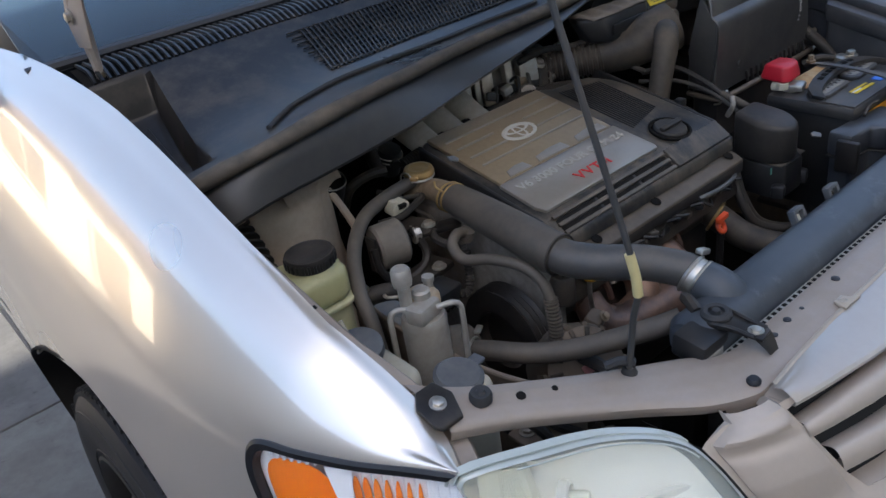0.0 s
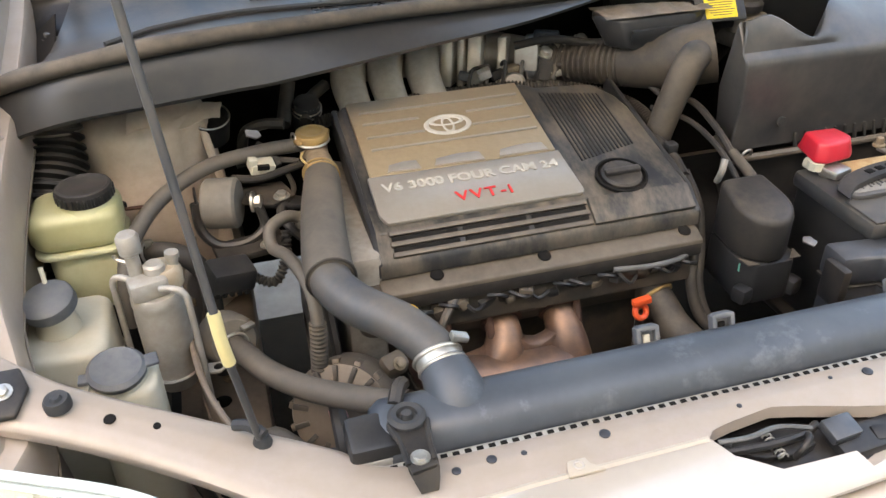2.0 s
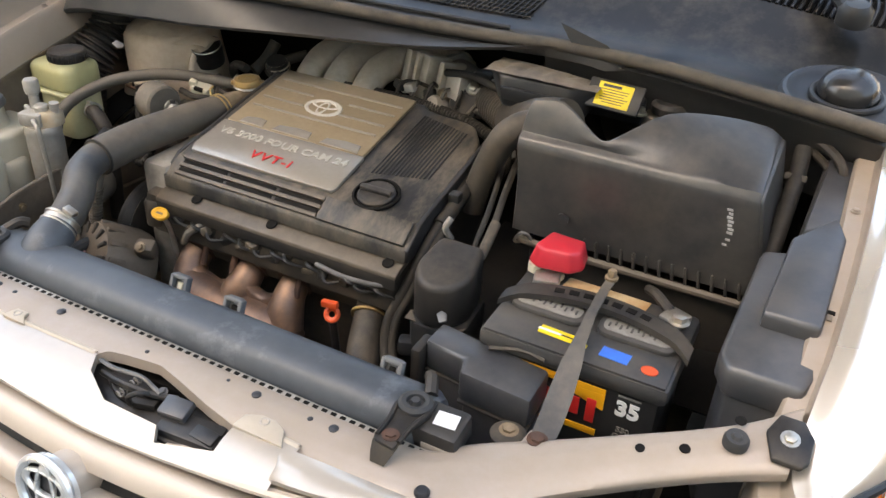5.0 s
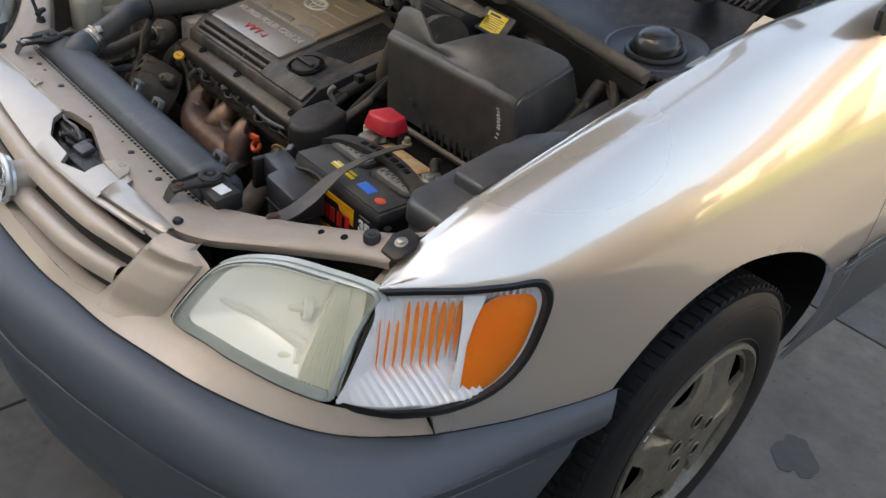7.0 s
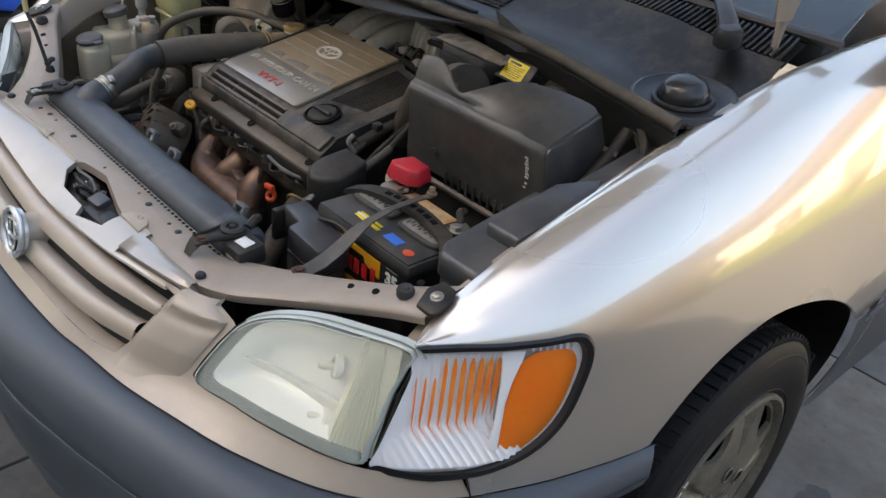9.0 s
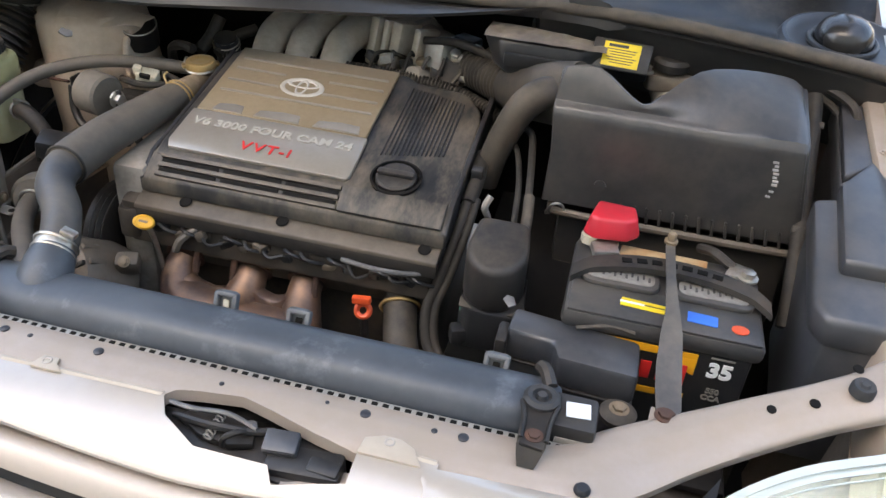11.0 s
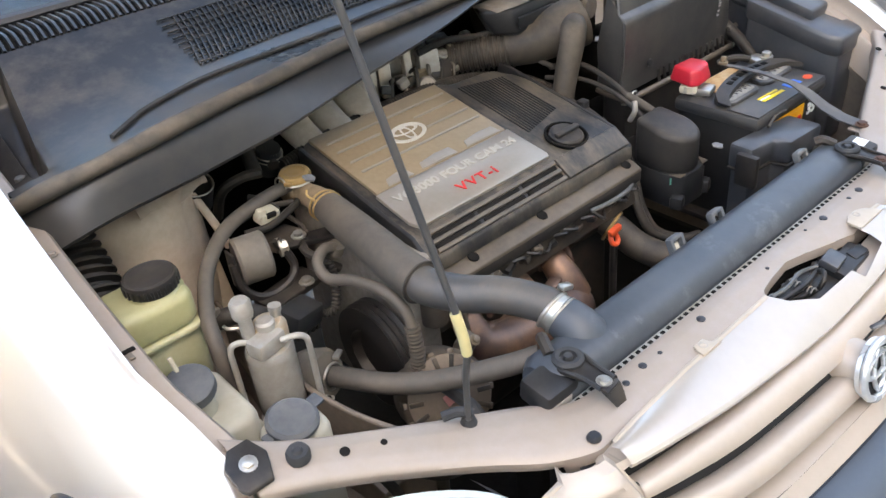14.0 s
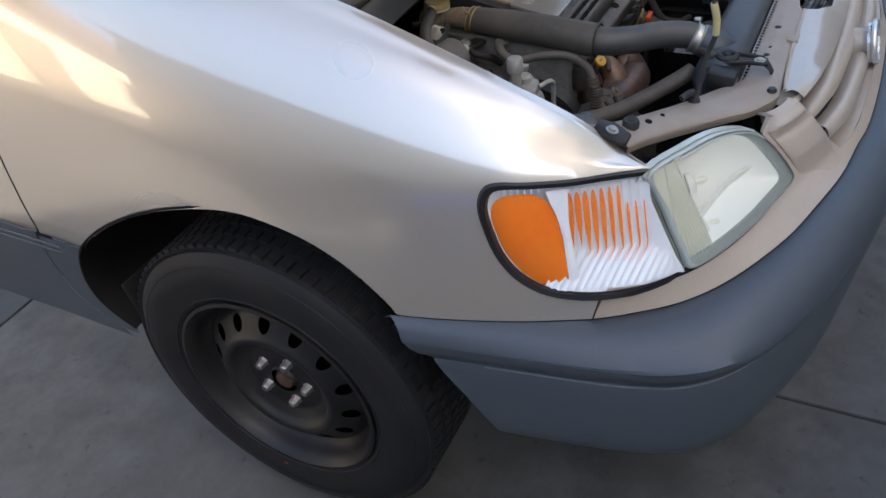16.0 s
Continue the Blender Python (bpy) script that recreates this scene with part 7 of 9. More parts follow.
# plates
part("plate_upper", on_cover(box((-0.1425, 0.1935, 0.0), (0.281, 0.185, 0.008), 0.004)), PLATE, cover, "dusty bronze-grey upper plate")
part("plate_lower", on_cover(prism([(-0.287, 0.1005), (-0.288, 0.02), (-0.280, 0.002), (0.0, 0.002), (0.004, 0.010), (0.001, 0.1005)], -0.004, 0.0035, "z", 0.002)), PLATE_LOW, cover, "silver-grey lower plate")
for v in (0.251, 0.222, 0.188, 0.158):
    for xa, xb in ((-0.268, -0.18), (-0.105, -0.012)) if v in (0.222, 0.188) else ((-0.268, -0.012),):
        part("ridge", on_cover(box(((xa + xb) / 2, v, 0.0052), (xb - xa, 0.0042, 0.0030), 0.001)), PLATE_LOW, cover)
for x, w in ((-0.232, 0.05), (-0.150, 0.075), (-0.052, 0.075)):
    part("worn_patch", on_cover(prism([(x - w / 2, 0.104), (x + w / 2, 0.103), (x + w / 2 - 0.004, 0.122), (x + 0.004, 0.124), (x - w / 2 + 0.006, 0.119)], 0.0036, 0.0056, "z", 0.0003)), PLATE_LOW, cover)
OVAL = Matrix.Translation((-0.142, 0.196, 0)) @ Matrix.Diagonal((1.65, 1.1, 1, 1))
emb = part("emblem", on_cover(moved(lathe([(0.0195, 0.003), (0.0195, 0.0055), (0.0, 0.0058)], (0, 0, 0), seg=32), OVAL)), PLATE, cover, "oval emblem with bright rings")
for c_, R_, r_, m_ in (((0, 0, 0.005), 0.020, 0.0026, OVAL), ((0, 0, 0.005), 0.010, 0.0022, Matrix.Translation((-0.142, 0.195, 0)) @ Matrix.Diagonal((0.8, 1.8, 1, 1))), ((0, 0, 0.005), 0.012, 0.0022, Matrix.Translation((-0.142, 0.204, 0)) @ Matrix.Diagonal((2.0, 0.8, 1, 1)))):
    part("emblem_ring", on_cover(moved(ring(c_, R_, r_, seg=32), m_)), EMBLEM, emb, "dull chrome ring")
words("lettering", "V6 3000 FOUR CAM 24", 0.0232, EC @ pose(-0.142, 0.071, 0.0046), WHITE_INK, cover, "pale raised lettering", bold=0.0006, stretch=1.12)
words("lettering", "VVT-i", 0.027, EC @ pose(-0.136, 0.031, 0.0048), RED_INK, cover, "red lettering", bold=0.0003, stretch=1.1, gap=1.2)
# grooved right wing with the oil filler cap
for k in range(15):
    x = 0.030 + 0.0065 * k
    part("groove", on_cover(box((x, 0.165, -0.0026), (0.0030, 0.18 - 0.003 * k, 0.003), 0.001)), BLACK_CLEAN, cover)
oil = thing("oil_filler_cap", (0.069, 0.685, 0.86), "dusty black oil filler cap with a cross grip", "oil cap")
part("recess", on_cover(lathe([(0.0375, -0.002), (0.0385, 0.003), (0.035, 0.004), (0.033, -0.004), (0.0, -0.004)], (0.069, 0.026, 0), (0, 0, 1), 32)), VOID, oil)
part("knob", on_cover(lathe([(0.030, -0.003), (0.030, 0.004), (0.027, 0.007), (0.0, 0.007)], (0.069, 0.026, 0), (0, 0, 1), 30)), BLACK_PLASTIC, oil)
part("grip", on_cover(box((0.069, 0.026, 0.010), (0.056, 0.012, 0.009), 0.004)), BLACK_PLASTIC, oil)
# tan skirt with bolts
part("skirt", prism([(0.586, 0.806), (0.588, 0.812), (0.602, 0.819), (0.622, 0.823), (0.63, 0.815), (0.60, 0.808)], -0.305, 0.158, "x", 0.0015), SKIRT, cover, "tan dusty front skirt")
part("skirt_edge", box((-0.073, 0.589, 0.797), (0.462, 0.005, 0.020), 0.002), BLACK_PLASTIC, cover)
for x in (-0.229, -0.077, 0.136):
    part("bolt_hole", lathe([(0.0095, 0.0), (0.0085, 0.0015), (0.006, 0.0005), (0.0, 0.0005)], (x, 0.604, 0.8215), (0, -0.4, 1), 18), VOID, cover)
part("end_block", box((-0.314, 0.615, 0.792), (0.024, 0.04, 0.036), 0.006), SKIRT, cover, "dusty cast end under the cover")

# dipsticks
dip = thing("oil_dipstick", (-0.278, 0.572, 0.76), "yellow oval dipstick loop on a wire", "dipstick")
loop = part("loop", moved(joined(lathe([(0.012, -0.003), (0.0125, 0.001), (0.011, 0.003), (0.0, 0.003)], (0, 0, 0), (0, 0, 1), 22), ring((0, 0, 0.002), 0.0105, 0.0024, seg=22)), pose(-0.281, 0.571, 0.794, 32, 0, 0) @ Matrix.Diagonal((1.35, 0.9, 1, 1))), YELLOW_PLASTIC, dip, "yellow oval grip")
part("loop_print", moved(box((0, 0, 0.0034), (0.014, 0.0035, 0.001), 0.0004), pose(-0.281, 0.571, 0.794, 32, 0, 0)), RUSTY_TAN, loop)
part("stem", tube([(-0.281, 0.575, 0.788), (-0.276, 0.583, 0.760), (-0.268, 0.585, 0.70)], 0.004, 8, 4), STEEL, dip)
td = thing("transmission_dipstick", (0.06, 0.56, 0.66), "orange dipstick loop on a black tube", "dipstick")
part("loop", moved(ring((0, 0, 0), 0.0095, 0.0045, seg=20), pose(0.060, 0.566, 0.722, 60, 0, 10)), ORANGE, td)
part("handle", box((0.058, 0.564, 0.742), (0.028, 0.010, 0.011), 0.002, (0, -8, 0)), ORANGE, td)
part("tube", tube([(0.060, 0.567, 0.712), (0.063, 0.57, 0.66), (0.07, 0.575, 0.55)], 0.007, 8, 4), BLACK_METAL, td)

# exhaust manifold with heat-tinted runners
man = thing("exhaust_manifold", (-0.13, 0.58, 0.60), "heat-tinted coppery exhaust manifold with three runners", "exhaust manifold")
part("log", tube([(-0.246, 0.618, 0.714), (-0.250, 0.600, 0.696), (-0.243, 0.584, 0.674), (-0.212, 0.570, 0.660), (-0.160, 0.563, 0.654), (-0.10, 0.562, 0.650), (-0.055, 0.566, 0.646), (-0.035, 0.572, 0.62)], [0.024, 0.027, 0.031, 0.036, 0.038, 0.039, 0.038, 0.036], 20, 6), COPPERY, man)
for x, d in ((-0.134, -0.014), (-0.045, 0.004)):
    part("runner", tube([(x, 0.618, 0.716), (x, 0.600, 0.702), (x + d * 0.4, 0.585, 0.682), (x + d, 0.572, 0.655)], [0.024, 0.026, 0.030, 0.033], 18, 5), COPPERY, man)
web = [(-0.262, 0.64), (-0.240, 0.700), (-0.226, 0.704), (-0.212, 0.692), (-0.190, 0.685), (-0.170, 0.690), (-0.156, 0.704), (-0.114, 0.706), (-0.104, 0.697), (-0.089, 0.692), (-0.076, 0.697), (-0.066, 0.706), (-0.026, 0.704), (-0.018, 0.680), (-0.020, 0.62), (-0.20, 0.62)]
bm = prism([(x, z) for x, z in web], 0.574, 0.600, "y", 0.008)
part("web", bm, COPPERY, man)
part("seam", tube([(-0.276, 0.590, 0.676), (-0.262, 0.566, 0.650), (-0.215, 0.545, 0.634), (-0.15, 0.535, 0.624), (-0.08, 0.535, 0.618)], 0.004, 8, 5), ENGINE_DARK, man)
for x in (-0.246, -0.134, -0.045):
    part("port", lathe([(0.031, 0.0), (0.031, 0.008)], (x, 0.613, 0.714), (0, 1, 0.55), 18), RUST, man)
for x in (-0.217, -0.156, -0.025):
    part("stud", tube([(x, 0.603, 0.738), (x, 0.594, 0.722), (x, 0.590, 0.708)], 0.0055, 8, 2), RUST, man)
for x, w in ((-0.183, 0.050), (-0.092, 0.042)):
    part("spacer", box((x, 0.606, 0.748), (w, 0.022, 0.024), 0.004), SKIRT, man, "dusty tan spacer block")

# alternator
alt = thing("alternator", (-0.36, 0.47, 0.62), "dusty cast aluminium alternator with vent slots", "alternator")
ALT_C, ALT_AX = (-0.372, 0.535, 0.690), (-0.30, -0.78, 0.55)
part("body", lathe([(0.040, -0.055), (0.062, -0.048), (0.066, -0.03), (0.066, 0.03), (0.060, 0.048), (0.03, 0.056), (0.0, 0.056)], ALT_C, ALT_AX, 32), ALT_CAST, alt)
alt_m = Matrix.Translation(ALT_C) @ Vector((0, 0, 1)).rotation_difference(Vector(ALT_AX).normalized()).to_matrix().to_4x4()
for k in range(14):
    a = 2 * math.pi * k / 14
    part("vent", moved(box((0.049 * math.cos(a), 0.049 * math.sin(a), 0.0515), (0.020, 0.0065, 0.006), 0.001, (0, 0, math.degrees(a))), alt_m), ENGINE_DARK, alt)
part("red_tag", moved(box((0.0, 0.0, 0.059), (0.022, 0.016, 0.003), 0.002), alt_m), surface("faded_red_tag", (0.36, 0.14, 0.13), 0.5, 0.0, (0.5, 0.3, 0.28), 90, 40, 0.9), alt, "faded red tag")
part("ear", box((-0.305, 0.552, 0.728), (0.036, 0.028, 0.03), 0.008, (20, 0, 20)), ALT_CAST, alt)
part("ear_bolt", bolt((-0.300, 0.536, 0.742), 0.006, 0.008, (0.2, -0.7, 0.6)), RUSTY_TAN, alt)
part("stud", tube([(-0.40, 0.40, 0.735), (-0.405, 0.385, 0.755), (-0.41, 0.38, 0.77)], 0.008, 8, 3), RUBBER, alt)

# band of ribs round the alternator's waist
for k in range(14):
    a = 2 * math.pi * k / 14
    part("rib", moved(box((0.0635 * math.cos(a), 0.0635 * math.sin(a), 0.030), (0.006, 0.009, 0.030), 0.0015, (0, 0, math.degrees(a))), alt_m), ALT_CAST, alt)

# harness behind the cover
rh = thing("rear_harness", (-0.05, 0.97, 0.88), "dusty black wiring harness behind the engine cover", "wiring")
part("trunk", tube([(-0.33, 0.95, 0.905), (-0.22, 0.962, 0.915), (-0.08, 0.968, 0.918), (0.03, 0.965, 0.915), (0.12, 0.95, 0.905), (0.19, 0.90, 0.89), (0.20, 0.82, 0.88)], 0.010, 10, 6, ribs=(0.006, 0.0025)), HOSE_DARK, rh)
rnd = random.Random(9)
for k in range(9):
    x = -0.07 + 0.03 * k
    part("plug", box((x, 0.985 + rnd.uniform(-0.01, 0.02), 0.935 + rnd.uniform(-0.01, 0.02)), (0.022, 0.016, 0.016), 0.003, (rnd.uniform(-30, 30), rnd.uniform(-20, 20), rnd.uniform(-30, 30))), (BLACK_CLEAN, ALU, HOSE_DARK, RUSTY_TAN)[k % 4], rh)
    part("lead", tube([(x, 0.972, 0.918), (x + 0.01, 0.985, 0.935 + rnd.uniform(0, 0.02)), (x + rnd.uniform(-0.03, 0.04), 1.01, 0.94), (x + 0.03, 1.04, 0.92)], 0.0035, 7, 4), DUSTY_HOSE if k % 2 else HOSE_DARK, rh)
for pts, r in (([(-0.30, 1.02, 0.94), (-0.33, 0.99, 0.93), (-0.345, 0.95, 0.91)], 0.010), ([(0.02, 1.0, 0.975), (0.08, 0.985, 0.985), (0.15, 0.97, 0.975), (0.19, 0.93, 0.99)], 0.007), ([(-0.36, 1.0, 0.96), (-0.37, 0.98, 0.93), (-0.38, 0.95, 0.91)], 0.012)):
    part("vacuum_hose", tube(pts, r, 10, 5), HOSE_DARK, rh)
part("cup", lathe([(0.022, 0.0), (0.023, 0.03), (0.020, 0.048), (0.0, 0.050)], (-0.340, 0.985, 0.890), (0.05, -0.35, 1), 24), BLACK_CLEAN, rh, "black round valve with bright rings")
for d in (0.030, 0.038, 0.046):
    part("cup_ring", ring((-0.340 + 0.05 * d, 0.985 - 0.33 * d, 0.890 + 0.94 * d), 0.0232 - 0.004 * (d > 0.04), 0.0011, (0.05, -0.35, 1), 26, 6), STEEL, rh)

# ---- engine's timing side ----
mnt = thing("engine_mount_stay", (-0.48, 0.79, 0.80), "steel stay bracket with a round rubber bush and bolt", "engine mount")
part("bush", lathe([(0.032, -0.024), (0.036, -0.020), (0.036, 0.020), (0.032, 0.024)], (-0.488, 0.795, 0.872), (1, -0.25, 0), 28), DUSTY_RUBBER, mnt, "dusty rubber bush")
part("bracket", sheet([[Vector((-0.524 + dx, 0.790 + dy, z)) for dx, dy in ((0, -0.012), (0.0, 0.012))] for z in (0.90, 0.87, 0.84)], 0.003), BLACK_METAL, mnt)
part("hanger", tube([(-0.524, 0.782, 0.885), (-0.522, 0.775, 0.845), (-0.500, 0.765, 0.822), (-0.46, 0.765, 0.822), (-0.435, 0.775, 0.84), (-0.448, 0.79, 0.885)], 0.007, 8, 5, squash=None), BLACK_METAL, mnt)
part("bolt", bolt((-0.448, 0.787, 0.872), 0.010, 0.014, (1, -0.25, 0)), STEEL, mnt)
part("base", box((-0.46, 0.76, 0.815), (0.10, 0.05, 0.012), 0.004, (0, 0, 10)), BLACK_METAL, mnt)
part("base_bolt", bolt((-0.435, 0.748, 0.821), 0.008, 0.008), STEEL, mnt)
part("arm", box((-0.40, 0.80, 0.856), (0.10, 0.030, 0.010), 0.004, (0, 8, -8)), BLACK_METAL, mnt)

conn = thing("relay_connector", (-0.492, 0.678, 0.80), "black plastic connector box with a loom", "connector")
part("box", box((-0.492, 0.680, 0.826), (0.060, 0.042, 0.036), 0.006, (10, 12, 20)), BLACK_CLEAN, conn)
for k in range(5):
    part("terminal", box((-0.512 + 0.0095 * k, 0.657 + 0.003 * k, 0.812 - 0.002 * k), (0.006, 0.006, 0.008), 0.001, (10, 12, 20)), VOID, conn)
part("loom", tube([(-0.47, 0.69, 0.815), (-0.435, 0.685, 0.80), (-0.415, 0.70, 0.83), (-0.41, 0.715, 0.86)], 0.0065, 10, 5, ribs=(0.006, 0.002)), HOSE_DARK, conn)

lh = thing("power_steering_hose", (-0.50, 0.62, 0.70), "grey rubber hose running to the radiator bracket", "hose")
part("pump", lathe([(0.034, -0.02), (0.036, -0.012), (0.036, 0.018), (0.030, 0.026), (0.0, 0.026)], (-0.510, 0.635, 0.758), (0.35, -0.8, 0.3), 26), DUSTY_RUBBER, lh, "dusty round hose end")
part("hose", tube([(-0.505, 0.620, 0.762), (-0.490, 0.585, 0.768), (-0.462, 0.535, 0.770), (-0.425, 0.490, 0.775), (-0.385, 0.445, 0.790), (-0.345, 0.405, 0.806), (-0.32, 0.385, 0.815)], 0.0150, 16, 6), DUSTY_HOSE, lh)
part("clamp", ring((-0.500, 0.606, 0.765), 0.0180, 0.0022, (0.35, -0.9, 0.1), 22), STEEL, lh)
part("clamp_ear", box((-0.480, 0.617, 0.785), (0.018, 0.010, 0.006), 0.002, (0, 0, 30)), STEEL, lh)
single("drain_hose", tube([(-0.44, 0.36, 0.792), (-0.455, 0.375, 0.800), (-0.470, 0.40, 0.79), (-0.476, 0.42, 0.74), (-0.475, 0.43, 0.62)], 0.014, 12, 6), HOSE, "short grey overflow hose beside the radiator", "hose")

loop = thing("corrugated_loom", (-0.42, 0.60, 0.80), "black corrugated wiring loom looping down", "wiring loom")
part("bypass_hose", tube([(-0.385, 0.735, 0.862), (-0.405, 0.730, 0.872), (-0.430, 0.712, 0.868), (-0.432, 0.685, 0.855), (-0.417, 0.647, 0.862), (-0.403, 0.595, 0.862), (-0.396, 0.562, 0.842), (-0.396, 0.548, 0.815)], 0.0085, 12, 6), DUSTY_HOSE, loop, "smooth bypass hose")
part("conduit", tube([(-0.396, 0.550, 0.820), (-0.398, 0.543, 0.79), (-0.402, 0.540, 0.75), (-0.405, 0.542, 0.70)], 0.0098, 12, 6, ribs=(0.0055, 0.003)), HOSE, loop)
part("hose_cap", lathe([(0.012, 0.0), (0.012, 0.016), (0.0, 0.017)], (-0.384, 0.737, 0.852), (0.2, -0.3, 1), 16), DUSTY_RUBBER, loop)
pul = thing("crank_pulley", (-0.40, 0.62, 0.60), "black grooved belt pulley on the engine's end", "pulley")
part("pulley", lathe([(0.085, -0.018), (0.088, -0.016), (0.082, -0.010), (0.088, -0.005), (0.082, 0.0), (0.088, 0.005), (0.082, 0.010), (0.086, 0.016), (0.05, 0.018), (0.045, 0.004), (0.0, 0.004)], (-0.385, 0.66, 0.70), (-1, 0, 0), 40), BLACK_METAL, pul)
part("belt", tube([(-0.39, 0.575, 0.72), (-0.39, 0.52, 0.735), (-0.392, 0.44, 0.735), (-0.392, 0.425, 0.70)], 0.010, 8, 4), RUBBER, pul, "black drive belt")

br = thing("wiring_cluster", (-0.40, 0.85, 0.84), "cluster of small hoses, a bracket and a grey connector", "wiring")
part("connector", box((-0.425, 0.850, 0.893), (0.036, 0.024, 0.020), 0.004, (15, 10, 12)), WHITE_PLASTIC, br, "grey-white connector")
part("connector_slot", box((-0.423, 0.838, 0.897), (0.018, 0.006, 0.008), 0.001, (15, 10, 12)), VOID, br)
part("connector", box((-0.438, 0.842, 0.905), (0.014, 0.012, 0.016), 0.003, (15, 10, 12)), WHITE_PLASTIC, br)
for pts, r in (([(-0.47, 0.84, 0.885), (-0.43, 0.835, 0.882), (-0.38, 0.85, 0.885), (-0.355, 0.87, 0.88)], 0.006), ([(-0.46, 0.87, 0.89), (-0.42, 0.875, 0.892), (-0.37, 0.86, 0.888)], 0.005), ([(-0.425, 0.90, 0.905), (-0.41, 0.88, 0.90), (-0.40, 0.86, 0.885)], 0.006),
               ([(-0.40, 0.80, 0.86), (-0.41, 0.78, 0.85), (-0.40, 0.75, 0.84), (-0.38, 0.74, 0.82)], 0.007), ([(-0.38, 0.93, 0.92), (-0.41, 0.94, 0.92), (-0.44, 0.96, 0.90), (-0.45, 0.98, 0.85)], 0.009), ([(-0.39, 0.86, 0.875), (-0.385, 0.82, 0.865), (-0.40, 0.79, 0.86)], 0.004)):
    part("small_hose", tube(pts, r, 8, 5), HOSE_DARK, br)
part("bracket", prism([(-0.47, 0.845), (-0.40, 0.850), (-0.385, 0.80), (-0.42, 0.78), (-0.465, 0.80)], 0.862, 0.866, "z", 0.001), ENGINE_DARK, br)
part("bolt", bolt((-0.405, 0.800, 0.866), 0.008, 0.008), STEEL, br)
bp = thing("brake_pipe_hose", (-0.56, 0.72, 0.75), "black hose bending behind the drier with a wire clip", "hose")
part("hose", tube([(-0.60, 0.735, 0.845), (-0.575, 0.718, 0.856), (-0.545, 0.705, 0.850), (-0.525, 0.700, 0.82), (-0.522, 0.695, 0.76), (-0.525, 0.69, 0.66)], 0.0135, 12, 6), HOSE_DARK, bp)
part("clip", ring((-0.590, 0.729, 0.851), 0.0155, 0.002, (1, -0.6, 0.3), 18), STEEL, bp)
part("clip_ear", box((-0.588, 0.722, 0.868), (0.010, 0.006, 0.012), 0.001), STEEL, bp)
ld = thing("loom_by_rail", (-0.50, 0.50, 0.66), "dark cables and a small bracket above the frame rail", "wiring")
for pts in ([(-0.535, 0.56, 0.70), (-0.53, 0.50, 0.69), (-0.50, 0.45, 0.70), (-0.47, 0.40, 0.72)], [(-0.54, 0.45, 0.76), (-0.52, 0.42, 0.74), (-0.49, 0.40, 0.72), (-0.45, 0.40, 0.70)], [(-0.57, 0.44, 0.78), (-0.56, 0.41, 0.76), (-0.54, 0.40, 0.70)]):
    part("cable", tube(pts, 0.007, 8, 5), HOSE_DARK, ld)
part("bracket", box((-0.52, 0.47, 0.70), (0.06, 0.06, 0.008), 0.003), PAINT_BAY, ld)
part("bolt", bolt((-0.53, 0.48, 0.705), 0.008, 0.008), STEEL, ld)
shield = thing("inner_side_shield", (-0.54, 0.62, 0.62), "dirty tan panel behind the drier, painted darker for its shade", "body panel")
SHIELD = ((-0.50, 0.40), (-0.535, 0.50), (-0.55, 0.60), (-0.555, 0.72), (-0.54, 0.85))
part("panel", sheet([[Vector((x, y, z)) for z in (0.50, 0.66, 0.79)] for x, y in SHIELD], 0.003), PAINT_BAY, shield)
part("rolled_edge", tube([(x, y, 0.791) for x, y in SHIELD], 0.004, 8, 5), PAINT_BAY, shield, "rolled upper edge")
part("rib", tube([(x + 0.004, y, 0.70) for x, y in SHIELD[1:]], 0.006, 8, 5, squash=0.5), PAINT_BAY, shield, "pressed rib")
for x, y in SHIELD[1:4]:
    part("bolt", bolt((x + 0.004, y, 0.765), 0.006, 0.006, (1, 0, 0)), RUSTY_TAN, shield, "rusty bolt")

# ---- intake, rear of the engine ----
intake = thing("intake_plenum", (-0.15, 1.03, 0.88), "dusty cast aluminium intake runners", "intake manifold")
for x in (-0.262, -0.200, -0.135):
    part("runner", tube([(x + 0.005, 0.945, 0.905), (x, 0.985, 0.925), (x + 0.002, 1.03, 0.942), (x + 0.02, 1.10, 0.950), (x + 0.03, 1.15, 0.93)], [0.024, 0.027, 0.0295, 0.032, 0.032], 18, 5), INTAKE_ALU, intake)
part("plenum", tube([(-0.26, 1.135, 0.935), (-0.10, 1.125, 0.94), (0.0, 1.10, 0.94)], [0.04, 0.044, 0.042], 20, 5), INTAKE_ALU, intake)
tb = part("throttle_body", tube([(-0.03, 1.105, 0.938), (0.02, 1.075, 0.935), (0.07, 1.045, 0.932)], [0.036, 0.038, 0.036], 22, 3), ALU_CAST, intake, "grey cast throttle body")
part("flange", lathe([(0.046, -0.008), (0.048, 0.008)], (-0.005, 1.09, 0.937), (0.85, -0.5, 0), 8), ALU, tb)
part("flange", lathe([(0.042, -0.006), (0.044, 0.010)], (0.066, 1.047, 0.932), (0.85, -0.5, 0), 20), ALU, tb)
part("quadrant", lathe([(0.028, 0.0), (0.030, 0.004), (0.028, 0.010), (0.0, 0.010)], (0.065, 0.992, 0.925), (0, -1, 0.4), 24), BLACK_METAL, tb)
part("lever", box((0.10, 0.985, 0.925), (0.06, 0.014, 0.012), 0.003, (0, -12, -10)), STEEL, tb)
part("sensor", box((0.09, 1.03, 0.972), (0.045, 0.030, 0.022), 0.005, (0, 0, -25)), BLACK_CLEAN, tb)
